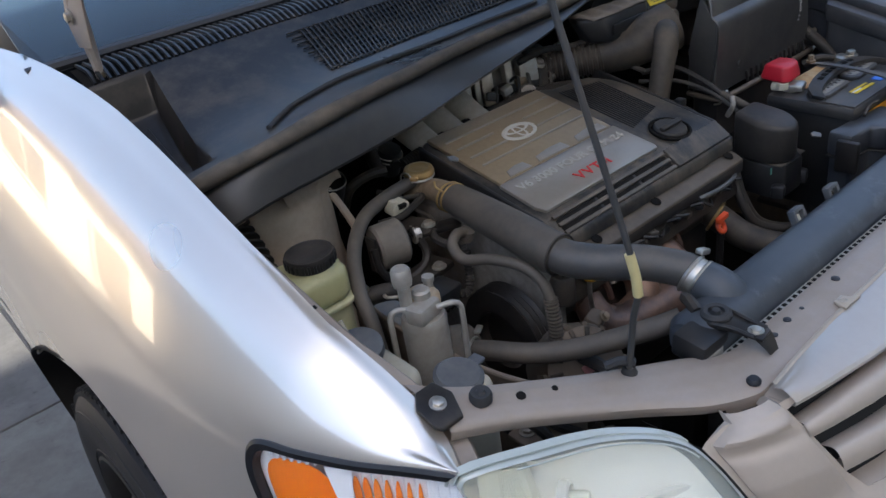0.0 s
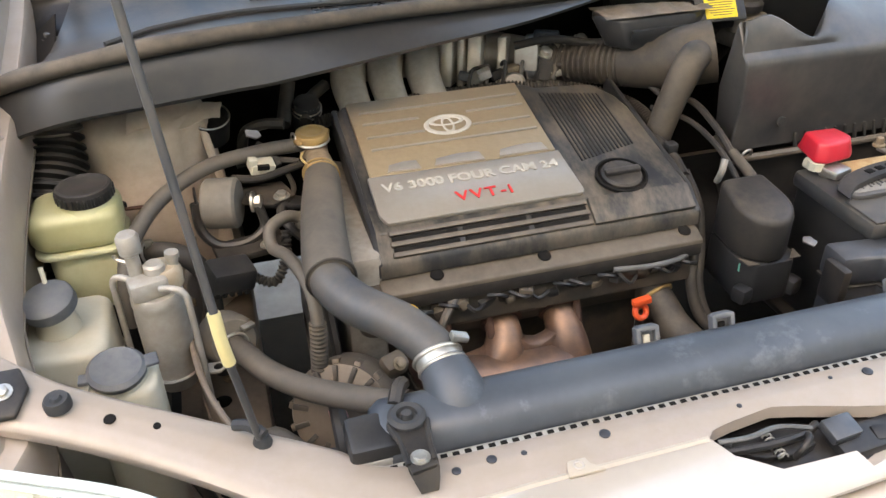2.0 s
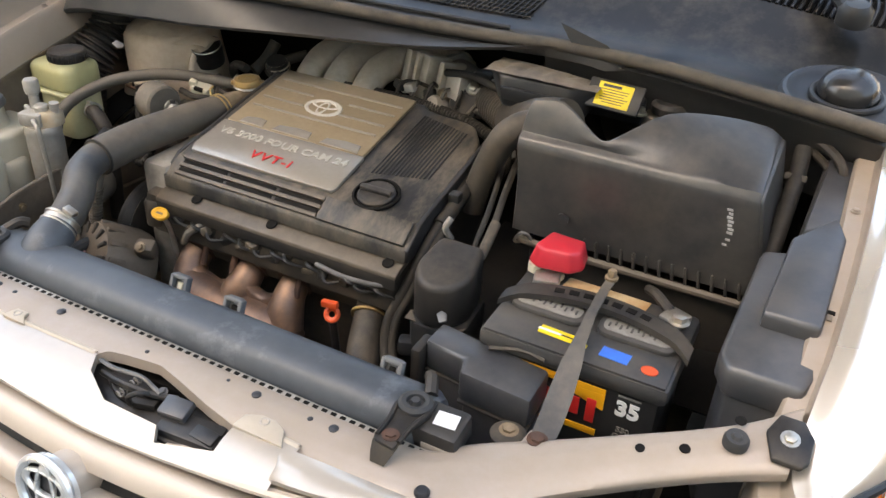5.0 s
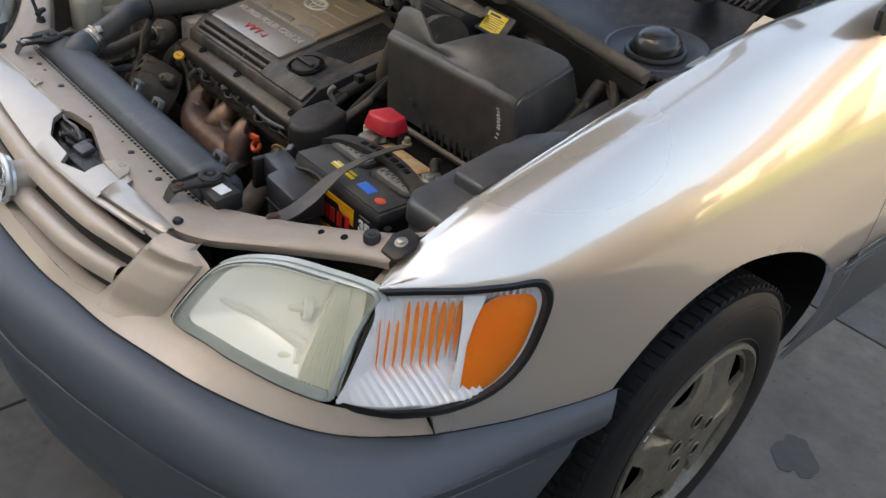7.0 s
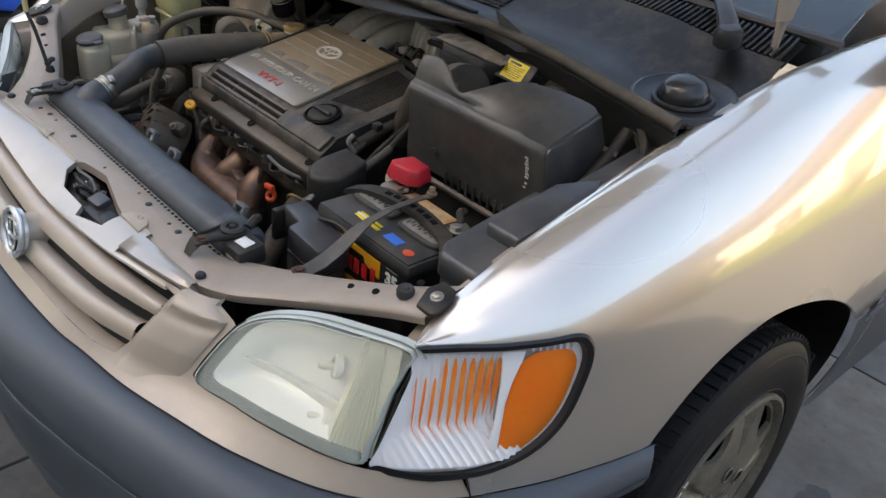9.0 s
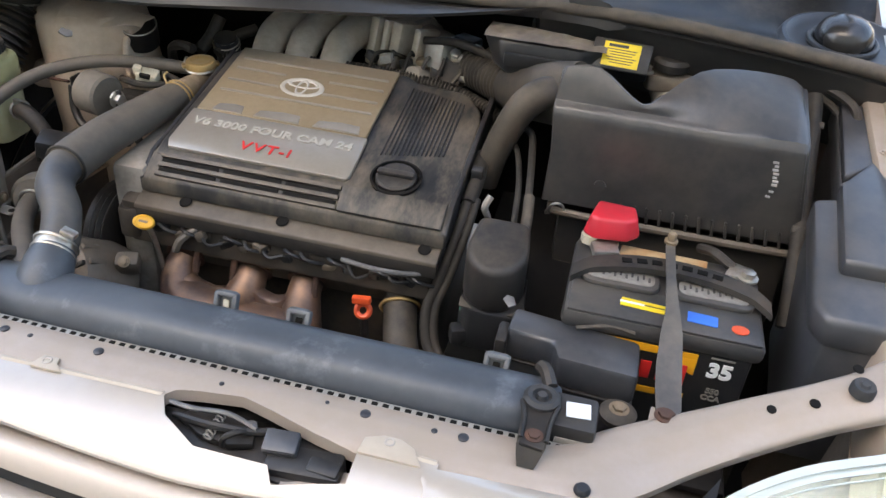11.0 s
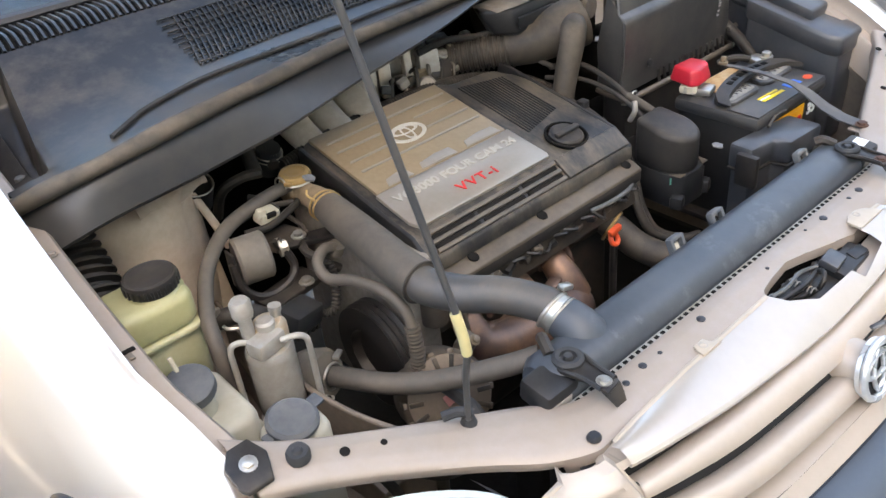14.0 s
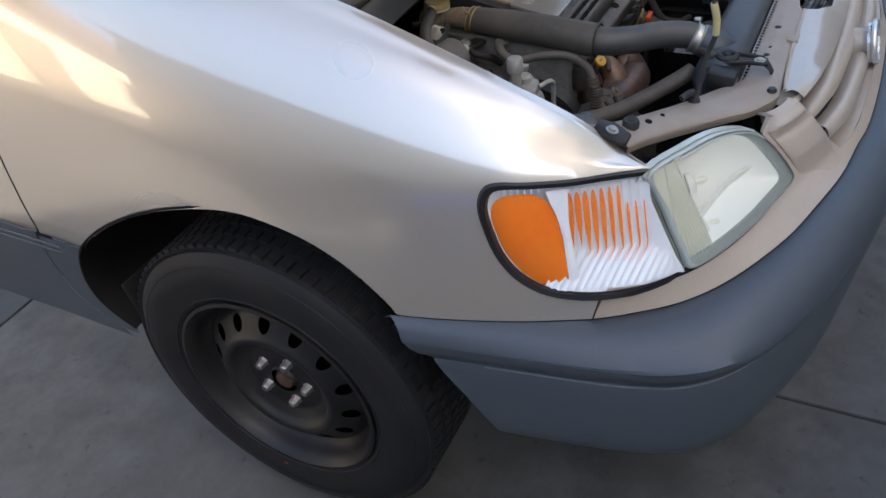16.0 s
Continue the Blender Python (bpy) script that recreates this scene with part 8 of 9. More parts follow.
for x, y, w in ((-0.075, 1.085, 0.020), (-0.052, 1.078, 0.012), (-0.030, 1.072, 0.024), (0.012, 1.052, 0.016)):
    part("plate", box((x, y - 0.022, 0.940), (w, 0.055, 0.085), 0.004, (-12, 0, -28)), INTAKE_ALU, tb, "pale dusty cast plate")
part("block", box((0.045, 1.005, 0.952), (0.040, 0.036, 0.046), 0.005, (-10, 0, -25)), ALU, tb, "pale sensor block")
part("idle_valve", lathe([(0.020, 0.0), (0.020, 0.030), (0.015, 0.036), (0.0, 0.036)], (0.020, 0.995, 0.905), (-0.3, -0.8, 0.5), 18), ALU_CAST, tb, "dusty round valve")
for x, y, z in ((0.128, 0.985, 0.938), (0.075, 1.0, 0.955), (0.11, 1.01, 0.965), (0.14, 1.0, 0.97)):
    part("nut", bolt((x, y, z), 0.009, 0.012, (0.2, -0.6, 1)), STEEL, tb)
part("cable", tube([(0.095, 0.985, 0.938), (0.15, 0.955, 0.945), (0.20, 0.90, 0.935), (0.225, 0.85, 0.915)], 0.0055, 8, 6), HOSE_DARK, tb)
part("cable", tube([(0.10, 0.995, 0.955), (0.16, 0.965, 0.962), (0.21, 0.93, 0.958)], 0.0045, 8, 5), STEEL, tb)
duct = thing("intake_duct", (0.18, 0.93, 0.88), "dusty ribbed rubber intake duct to the airbox", "air duct")
part("bellows", tube([(0.085, 1.035, 0.933), (0.13, 0.99, 0.938), (0.175, 0.945, 0.945), (0.195, 0.925, 0.948)], [0.031, 0.032, 0.034, 0.036], 22, 5, ribs=(0.010, 0.005)), HOSE, duct, "ribbed rubber bellows")
part("duct", tube([(0.190, 0.93, 0.948), (0.225, 0.893, 0.958), (0.262, 0.862, 0.975), (0.300, 0.845, 0.985)], [0.038, 0.042, 0.048, 0.05], 22, 6), HOSE, duct)
part("branch", tube([(0.275, 0.842, 0.982), (0.250, 0.818, 0.990), (0.225, 0.800, 0.972), (0.205, 0.795, 0.93), (0.190, 0.792, 0.885), (0.182, 0.790, 0.84)], [0.026, 0.0245, 0.0235, 0.022, 0.021, 0.020], 18, 6), HOSE, duct, "greyed branch hose")
part("clamp", ring((0.084, 1.034, 0.933), 0.040, 0.003, (0.75, -0.7, 0.1), 26), STEEL, duct)
SKIRT_PALE = surface("dusty_slat", (0.155, 0.125, 0.092), 0.75, 0.0, (0.065, 0.052, 0.040), 60, 22, 0.9, dust=0.4)
res = thing("vented_filter_box", (0.22, 0.92, 0.94), "black wedge-shaped box with a dusty slatted top", "filter box")
bm = prism([(0.130, 0.930), (0.165, 0.890), (0.290, 0.885), (0.338, 0.918), (0.300, 0.95), (0.150, 0.972)], 0.982, 1.034, "z", 0.008)
for v in bm.verts:
    if v.co.z > 1.0:
        v.co.y += 0.01
    else:
        v.co.x = 0.225 + (v.co.x - 0.225) * 0.8
part("box", bm, BLACK_CLEAN, res)
rnd = random.Random(21)
rows = []
for i in range(17):
    f = i / 16
    x = 0.138 + 0.190 * f
    ya, yb = 0.903 - 0.008 * math.sin(math.pi * f), 0.974 - 0.030 * f
    rows.append([Vector((x, ya + (yb - ya) * g, 1.0345 + 0.007 * math.sin(math.pi * min(max(f, 0.04), 0.96)) * math.sin(math.pi * min(max(g, 0.03), 0.97)) ** 0.4 + 0.0028 * math.sin(i * 2.1 + 0.8 * math.sin(5 * g)) * math.sin(math.pi * g) + rnd.uniform(-0.0006, 0.0006))) for g in np.linspace(0, 1, 12)])
part("dusty_top", loft(rows, 2, 2), SKIRT_PALE, res, "dust-caked lumpy ribbed top")
part("window", box((0.225, 0.8865, 1.008), (0.10, 0.006, 0.022), 0.004, (6, 0, 0)), BLACK_CLEAN, res, "greyed front panel")
lab = thing("labelled_panel", (0.35, 0.94, 0.98), "black tilted panel with a yellow paper label of unreadable lines", "panel")
LAB = pose(0.350, 0.918, 1.030, 52, 0, -4)
part("panel", moved(box((0.0, 0.0, -0.004), (0.090, 0.048, 0.007), 0.003), LAB), BLACK_CLEAN, lab, "black plastic panel")
part("paper", moved(box((0.0, 0.0, 0.0002), (0.056, 0.038, 0.0012), 0.0004), LAB), YELLOW, lab, "yellow paper label")
part("header", moved(box((-0.006, 0.0135, 0.0012), (0.030, 0.0045, 0.0008), 0.0002), LAB), TRIM, lab)
for k in range(6):
    part("line", moved(box((0.001 * (k % 2), 0.0075 - 0.0042 * k, 0.0012), (0.046 - 0.006 * (k % 3), 0.0012, 0.0008), 0.0002), LAB), TRIM, lab)
part("stay", box((0.350, 0.945, 1.005), (0.090, 0.020, 0.040), 0.004), BLACK_CLEAN, lab)
single("brake_booster", lathe([(0.10, -0.06), (0.11, -0.03), (0.11, 0.02), (0.08, 0.05), (0.04, 0.06), (0.0, 0.06)], (0.40, 1.10, 0.95), (0, -1, 0.1), 36), ENGINE_DARK, "dark brake booster drum behind the airbox", "brake booster")
mc = thing("master_cylinder", (0.43, 0.96, 0.95), "dusty brake master cylinder with a round cap", "master cylinder")
part("body", tube([(0.42, 1.06, 0.95), (0.43, 0.98, 0.955), (0.435, 0.93, 0.955)], 0.022, 14, 3), ALU_CAST, mc)
part("reservoir", prism(rounded(0.075, 0.055, 0.015, 4, 0.430, 0.965), 0.972, 1.000, "z", 0.006), SKIRT_PALE, mc)
part("cap", lathe([(0.028, 0.0), (0.029, 0.012), (0.024, 0.018), (0.0, 0.018)], (0.430, 0.962, 1.006), (0, 0, 1), 22), BLACK_PLASTIC, mc)
part("nut", bolt((0.392, 0.93, 1.005), 0.008, 0.012), STEEL, mc)
rr = thing("firewall_fittings", (0.42, 1.02, 1.0), "dusty pipes and plugs along the firewall ledge", "fittings")
for k in range(6):
    part("plug", box((0.36 + 0.05 * k, 1.00 - 0.012 * k, 1.035), (0.035, 0.03, 0.022), 0.006, (0, 0, 10 * (-1) ** k)), ENGINE_DARK if k % 2 else RUSTY_TAN, rr)
part("pipe", tube([(0.33, 0.99, 1.02), (0.45, 0.975, 1.025), (0.57, 0.94, 1.03), (0.66, 0.90, 1.01), (0.69, 0.86, 0.98)], 0.006, 8, 6), HOSE_DARK, rr)
part("ledge", tube([(0.20, 1.03, 1.015), (0.4, 1.0, 1.02), (0.60, 0.955, 1.02), (0.70, 0.93, 1.01)], 0.02, 8, 5), HOSE_DARK, rr)

# ---- airbox ----
SEAL_PALE = surface("worn_pale_print", (0.34, 0.33, 0.31), 0.6, 0.0, (0.2, 0.19, 0.18), 90, 60, 0.9)
air = thing("air_filter_box", (0.44, 0.79, 0.80), "large black plastic air filter box with a notched lid", "air filter box")
# the lid: front face, sloping top with a V notch in its rear edge
top_rear = [(0.283, 0.752, 1.064), (0.325, 0.756, 1.068), (0.375, 0.742, 1.040), (0.395, 0.740, 1.034), (0.415, 0.752, 1.044), (0.46, 0.80, 1.066), (0.52, 0.84, 1.064), (0.58, 0.855, 1.058), (0.600, 0.850, 1.052)]
rows = []
for k in range(len(top_rear)):
    f = k / (len(top_rear) - 1)
    x, y, z = top_rear[k]
    xf = 0.276 + (0.602 - 0.276) * f
    rows.append([(xf - 0.004 + 0.012 * (f - 0.5), 0.728, 0.865), (xf, 0.722, 0.95), (xf, 0.7185, 0.998), (xf, 0.7195, 1.008), (xf, 0.724, 1.0155), (xf, 0.732, 1.021), (xf * 0.6 + x * 0.4, 0.724 + (y - 0.724) * 0.45, 1.019 + (z - 1.019) * 0.55), (x, y - 0.006, z - 0.002), (x, y, z - 0.004), (x, y + 0.004, z - 0.020), (x, y + 0.03, 0.95), (x, y + 0.04, 0.865)])
rows = [[Vector(p) for p in r] for r in rows]
bm = loft([[p + Vector((0.004, 0.01, -0.003)) for p in rows[0]]] + rows + [[p + Vector((0.006, 0.006, -0.006)) for p in rows[-1]]], 3, 2, 0.0)
part("lid", bm, AIRBOX, air, "black lid with a notched top", sharp=30)
for x, sgn in ((0.281, -1), (0.607, 1)):
    poly = [(0.728, 0.865), (0.722, 1.006), (0.730, 1.016), (0.76 if sgn < 0 else 0.85, 1.060 if sgn < 0 else 1.048), (0.79 if sgn < 0 else 0.885, 0.95), (0.79 if sgn < 0 else 0.89, 0.865)]
    part("lid_side", prism(poly, x - 0.005, x + 0.005, "x", 0.004), AIRBOX, air)
part("base", loft([[(0.29, 0.738, z), (0.44, 0.730, z), (0.60, 0.738, z), (0.605, 0.82, z), (0.60, 0.88, z), (0.45, 0.88, z), (0.30, 0.80, z), (0.29, 0.738, z)] for z in (0.72, 0.80, 0.848)], 2, 2), BLACK_PLASTIC, air)
part("rim", tube([(0.285, 0.80, 0.853), (0.278, 0.735, 0.853), (0.30, 0.722, 0.853), (0.45, 0.720, 0.853), (0.59, 0.722, 0.853), (0.616, 0.735, 0.853), (0.617, 0.88, 0.853)], 0.006, 8, 4), SKIRT, air, "dusty sealing rim")
for k in range(13):
    x = 0.375 + 0.0175 * k
    part("rib", box((x, 0.7245, 0.868), (0.004, 0.006, 0.030), 0.0015, (-6, 0, 0)), BLACK_PLASTIC, air)
for x in (0.277, 0.612):
    part("wire_clip", tube([(x, 0.735, 0.842), (x - 0.004, 0.718, 0.85), (x + 0.006, 0.714, 0.868), (x + 0.018, 0.716, 0.868), (x + 0.022, 0.724, 0.85)], 0.0022, 6, 4), STEEL, air)
for k in range(7):
    part("mark", box((0.5705 + 0.0012 * (k % 2), 0.7192 + 0.00004 * k, 0.988 - 0.0055 * k), (0.0075 - 0.002 * (k % 3 == 1), 0.0015, 0.0036), 0.0004, (-2, 0, 0)), SEAL_PALE, air, "unreadable white print")
for k in range(2):
    part("mark", box((0.568 - 0.004 * k, 0.7212, 0.944 - 0.008 * k), (0.006, 0.0015, 0.003), 0.0004, (-3, 0, 0)), SEAL_PALE, air, "unreadable white print")
part("boss", lathe([(0.008, 0.0), (0.008, 0.004), (0.0, 0.005)], (0.345, 0.7222, 0.908), (0, -1, 0), 14), AIRBOX, air)

# the box widens to its foot and leans outward
for ob in air.children:
    for v in ob.data.vertices:
        x, z = v.co.x + air.location.x, v.co.z + air.location.z
        v.co.x += min(max((1.008 - z) / 0.143, 0), 1.2) * (0.013 + 0.016 * min(max((x - 0.276) / 0.326, 0), 1))

# ---- battery ----
OLD_PAPER = surface("browned_paper", (0.66, 0.52, 0.30), 0.7, 0.0, (0.42, 0.20, 0.06), 50, 14, 0.95, dust=0.2)
BX, BY = 0.459, 0.566
bat = thing("battery", (BX, BY, 0.64), "black car battery with yellow, red and blue stickers", "battery")
part("case", box((BX, BY, 0.742), (0.224, 0.160, 0.20), 0.006, taper=(1.01, 1.01)), BLACK_CLEAN, bat)
part("lid", box((BX + 0.001, BY, 0.849), (0.242, 0.174, 0.027), 0.009), BATTERY_LID, bat, "dusty grey-black lid")
part("ledge", box((BX + 0.001, BY - 0.052, 0.8625), (0.230, 0.064, 0.004), 0.0015), BATTERY_LID, bat)
for dx in (-0.056, 0.060):
    vc = part("vent_cap", prism(rounded(0.100, 0.044, 0.016, 5, BX + dx, BY - 0.004), 0.862, 0.871, "z", 0.003), BATTERY_LID, bat, "grey vent cap with worn print")
    part("vent_window", prism(rounded(0.086, 0.030, 0.011, 5, BX + dx, BY - 0.004), 0.871, 0.8722, "z", 0.0005), VENT_CAP, vc)
    for k in range(11):
        part("vent_print", box((BX + dx - 0.036 + 0.0072 * k, BY - 0.006 + 0.005 * (k % 2), 0.8725), (0.003, 0.009, 0.0012), 0.0003), BATTERY_LID, vc)
part("label", box((BX - 0.020, BY - 0.056, 0.8652), (0.064, 0.0075, 0.0014), 0.0004, (0, 0, -3)), YELLOW, bat, "yellow strip label")
part("label", box((BX - 0.022, BY - 0.046, 0.8652), (0.058, 0.005, 0.0014), 0.0004, (0, 0, -3)), YELLOW, bat, "yellow strip label")
part("label", box((BX - 0.038, BY - 0.051, 0.8656), (0.030, 0.004, 0.0014), 0.0004, (0, 0, -3)), WHITE_LABEL, bat, "white strip label")
part("label", prism([(BX - 0.064, BY + 0.034), (BX + 0.050, BY + 0.032), (BX + 0.056, BY + 0.078), (BX - 0.058, BY + 0.080)], 0.8630, 0.8646, "z", 0.0004), OLD_PAPER, bat, "browned paper label")
part("label", prism([(BX + 0.052, BY + 0.022), (BX + 0.082, BY + 0.022), (BX + 0.084, BY + 0.044), (BX + 0.054, BY + 0.046)], 0.8622, 0.8640, "z", 0.0004), OLD_PAPER, bat, "browned paper label")
part("label", box((BX + 0.047, BY - 0.055, 0.8652), (0.036, 0.020, 0.0014), 0.0004, (0, 0, -3)), BLUE_LABEL, bat, "blue label")
part("sticker", prism([(BX + 0.091 + 0.0105 * math.cos(a), BY - 0.062 + 0.0085 * math.sin(a)) for a in np.linspace(0, 2 * math.pi, 17)[:-1]], 0.8645, 0.866, "z", 0.0003), ORANGE, bat, "round orange-red sticker")
FACE = BY - 0.0815
part("label", prism([(BX - 0.112, 0.822), (BX + 0.050, 0.822), (BX + 0.050, 0.832), (BX - 0.112, 0.834)], FACE - 0.0016, FACE, "y", 0.0003), AMBER_LABEL, bat, "orange-yellow band")
part("label", prism([(BX + 0.012, 0.812), (BX + 0.050, 0.800), (BX + 0.050, 0.824), (BX + 0.008, 0.824)], FACE - 0.0018, FACE, "y", 0.0003), AMBER_LABEL, bat, "orange-yellow corner")
part("label", prism([(BX - 0.09, 0.757), (BX + 0.046, 0.757), (BX + 0.046, 0.767), (BX - 0.09, 0.765)], FACE - 0.0016, FACE, "y", 0.0003), AMBER_LABEL, bat, "orange-yellow band")
for k, w in enumerate((0.018, 0.014, 0.020, 0.014, 0.014, 0.012)):
    part("red_bar", box((BX - 0.072 + 0.0215 * k, FACE - 0.0022, 0.795), (w, 0.0016, 0.036 if k in (1, 5) else 0.027), 0.002), RED_INK, bat, "red print")
words("size_mark", "35", 0.030, Matrix.Translation((BX + 0.079, FACE - 0.0012, 0.812)) @ pose(0, 0, 0, 90), WHITE_LABEL, bat, "white numerals", bold=0.0012)
part("print", box((BX + 0.079, FACE - 0.001, 0.8315), (0.028, 0.0012, 0.0026), 0.0003), VENT_CAP, bat)
for k, w_ in enumerate(("550", "CCA")):
    words("power_mark", w_, 0.011, Matrix.Translation((BX + 0.078, FACE - 0.0012, 0.780 - 0.011 * k)) @ pose(0, 0, 0, 90), VENT_CAP, bat, "worn pale print", bold=0.0004)
part("terminal", lathe([(0.014, 0.0), (0.013, 0.014), (0.009, 0.018), (0.0, 0.018)], (BX - 0.083, BY + 0.056, 0.862), (0, 0, 1), 18), STEEL, bat)
part("clamp", box((BX - 0.082, BY + 0.050, 0.873), (0.036, 0.040, 0.014), 0.005, (0, 0, 15)), STEEL, bat, "corroded terminal clamp")
neg = part("clamp", box((BX + 0.093, BY + 0.045, 0.874), (0.032, 0.034, 0.014), 0.005, (0, 0, -20)), STEEL, bat, "bright negative clamp")
part("nut", bolt((BX + 0.100, BY + 0.030, 0.880), 0.009, 0.012), STEEL, neg)
part("wire", tube([(BX + 0.085, BY + 0.055, 0.876), (BX + 0.06, BY + 0.075, 0.882), (BX + 0.045, BY + 0.10, 0.87)], 0.007, 8, 4), HOSE_DARK, bat)
red = thing("terminal_cover", (0.382, 0.655, 0.88), "red plastic cover over the battery terminal", "terminal cover")
bm = prism([(0.345, 0.622), (0.362, 0.612), (0.405, 0.618), (0.420, 0.634), (0.414, 0.672), (0.355, 0.676)], 0.884, 0.914, "z", 0.006, 3)
for v in bm.verts:
    if v.co.z > 0.9:
        v.co.x = 0.382 + (v.co.x - 0.382) * 0.86
        v.co.y = 0.648 + (v.co.y - 0.648) * 0.84
part("cover", bm, RED_PLASTIC, red)
part("corroded_clamp", joined(box((0.368, 0.640, 0.874), (0.034, 0.030, 0.016), 0.005, (0, 0, 20)), lathe([(0.012, 0.0), (0.012, 0.012), (0.0, 0.014)], (0.356, 0.628, 0.872), (0, 0, 1), 8), box((0.385, 0.632, 0.870), (0.020, 0.014, 0.012), 0.004, (0, 0, -20))), WHITE_PLASTIC, red, "white corroded terminal clamp")
STRAP = surface("dusty_grey_strap", (0.038, 0.038, 0.040), 0.5, 0.1, (0.075, 0.068, 0.058), 70, 10, 0.85, dust=0.30)
hold = thing("battery_hold_down", (0.46, 0.56, 0.86), "black plastic hold-down strap and rod over the battery", "battery strap")
arc = lambda f: (BX - 0.118 + 0.246 * f, 0.548 + 0.036 * math.sin(math.pi * f) ** 0.5, 0.870 + 0.011 * math.sin(math.pi * f) ** 0.6)
part("bridge", loft([[Vector(arc(f)) + Vector((0, d, e)) for d, e in ((-0.015, -0.004), (-0.014, 0.004), (0.013, 0.005), (0.014, -0.003))] for f in np.linspace(0, 1, 13)], 2, 1, 0.0), BLACK_PLASTIC, hold, "curved plastic bridge")
for k in range(7):
    x, y, z = arc(0.27 + 0.077 * k)
    part("slot", box((x, y, z + 0.0048), (0.013, 0.010, 0.002), 0.0006, (0, 0, 16 * math.cos(math.pi * (0.27 + 0.077 * k)))), VOID, hold)
rows = []
for x, y, z, w in ((0.460, 0.625, 0.892, 0.006), (0.460, 0.600, 0.894, 0.006), (0.462, 0.540, 0.893, 0.006), (0.466, 0.490, 0.886, 0.008), (0.468, 0.460, 0.874, 0.0125), (0.470, 0.425, 0.854, 0.0145), (0.472, 0.395, 0.843, 0.0145), (0.474, 0.362, 0.838, 0.0135), (0.475, 0.350, 0.838, 0.010)):
    rows.append([Vector((x - w, y, z - 0.003)), Vector((x - w, y, z)), Vector((x, y, z + 0.001)), Vector((x + w, y, z)), Vector((x + w, y, z - 0.003))])
part("strap", sheet(rows), STRAP, hold, "flat dusty grey steel strap")
part("nut", bolt((0.460, 0.628, 0.893), 0.006, 0.014), RUSTY_TAN, hold)
part("bolt", bolt((0.470, 0.358, 0.839), 0.008, 0.006), RUST, hold)
part("tab", prism([(0.452, 0.345), (0.500, 0.345), (0.496, 0.372), (0.456, 0.376)], 0.829, 0.833, "z", 0.001), PAINT_DUSTY, hold)

# ---- fuse boxes and solenoid cover ----
rb = thing("relay_box", (0.36, 0.44, 0.70), "black relay box with a stepped lid beside the radiator", "fuse box")
o = [(0.280, 0.452), (0.282, 0.498), (0.440, 0.478), (0.440, 0.412), (0.345, 0.418), (0.338, 0.446)]
part("lid", prism(o, 0.792, 0.838, "z", 0.007, 2), FUSE_LID, rb)
part("body", prism([(0.286, 0.456), (0.288, 0.494), (0.434, 0.474), (0.434, 0.418), (0.35, 0.424), (0.343, 0.450)], 0.68, 0.792, "z", 0.004), FUSE_LID, rb)
part("seam", prism([(p[0] * 1.006 - 0.002, p[1]) for p in o], 0.788, 0.792, "z", 0.001), BLACK_PLASTIC, rb)
part("mount", lathe([(0.020, 0.0), (0.022, 0.008), (0.014, 0.014), (0.0, 0.014)], (0.425, 0.392, 0.790), (0, 0, 1), 18), SEAL, rb)
part("mount_bolt", bolt((0.425, 0.392, 0.803), 0.008, 0.006), RUSTY_TAN, rb)
part("side_bracket", box((0.275, 0.455, 0.80), (0.014, 0.04, 0.06), 0.004), BLACK_METAL, rb)
part("twig", tube([(0.36, 0.47, 0.845), (0.40, 0.48, 0.85), (0.43, 0.478, 0.848)], 0.003, 6, 4), HOSE, rb)
sc = thing("distributor_cover", (0.243, 0.575, 0.70), "black rubber-topped solenoid cover with a rounded front", "solenoid cover")
o = [(0.205, 0.640), (0.275, 0.640)] + [(0.241 + 0.042 * math.cos(a), 0.585 + 0.050 * math.sin(a)) for a in np.linspace(0.25, -math.pi - 0.25, 16)]
bm = prism(o, 0.785, 0.868, "z", 0.010, 3)
for v in bm.verts:
    if v.co.z > 0.83:
        v.co.z += (v.co.y - 0.60) * 0.20
part("hood_cover", bm, BLACK_PLASTIC, sc)
part("lower", prism([(0.204, 0.640), (0.282, 0.640), (0.290, 0.56), (0.275, 0.535), (0.215, 0.535), (0.200, 0.56)], 0.72, 0.787, "z", 0.006), BLACK_CLEAN, sc)
for x in (0.205, 0.285):
    part("foot", box((x, 0.542, 0.738), (0.024, 0.024, 0.026), 0.006, (0, 0, 20)), BLACK_CLEAN, sc)
part("green_tag", box((0.2035, 0.565, 0.775), (0.004, 0.020, 0.014), 0.001), surface("green_tag", (0.08, 0.26, 0.20), 0.5), sc, "small green tag")
for e in (1, -1):
    part("corner_patch", prism([(0.245 + e * 0.042, 0.538), (0.245 + e * 0.044, 0.560), (0.245 + e * 0.024, 0.5375)], 0.7872, 0.7892, "z", 0.0004), SKIRT, sc, "dusty tan corner")
cab = thing("throttle_cables", (0.24, 0.70, 0.80), "two grey cables dropping to the solenoid cover", "cables")
part("cable", tube([(0.228, 0.86, 0.91), (0.245, 0.80, 0.925), (0.255, 0.74, 0.905), (0.262, 0.69, 0.875)], 0.0055, 8, 6), HOSE_DARK, cab)
part("cable", tube([(0.205, 0.85, 0.90), (0.228, 0.78, 0.905), (0.242, 0.72, 0.89), (0.248, 0.67, 0.865), (0.25, 0.64, 0.84)], 0.0045, 8, 6), HOSE_DARK, cab)
part("ferrule", tube([(0.262, 0.70, 0.880), (0.266, 0.665, 0.868), (0.268, 0.635, 0.856)], 0.008, 10, 3), SEAL, cab, "pale grey ferrule")
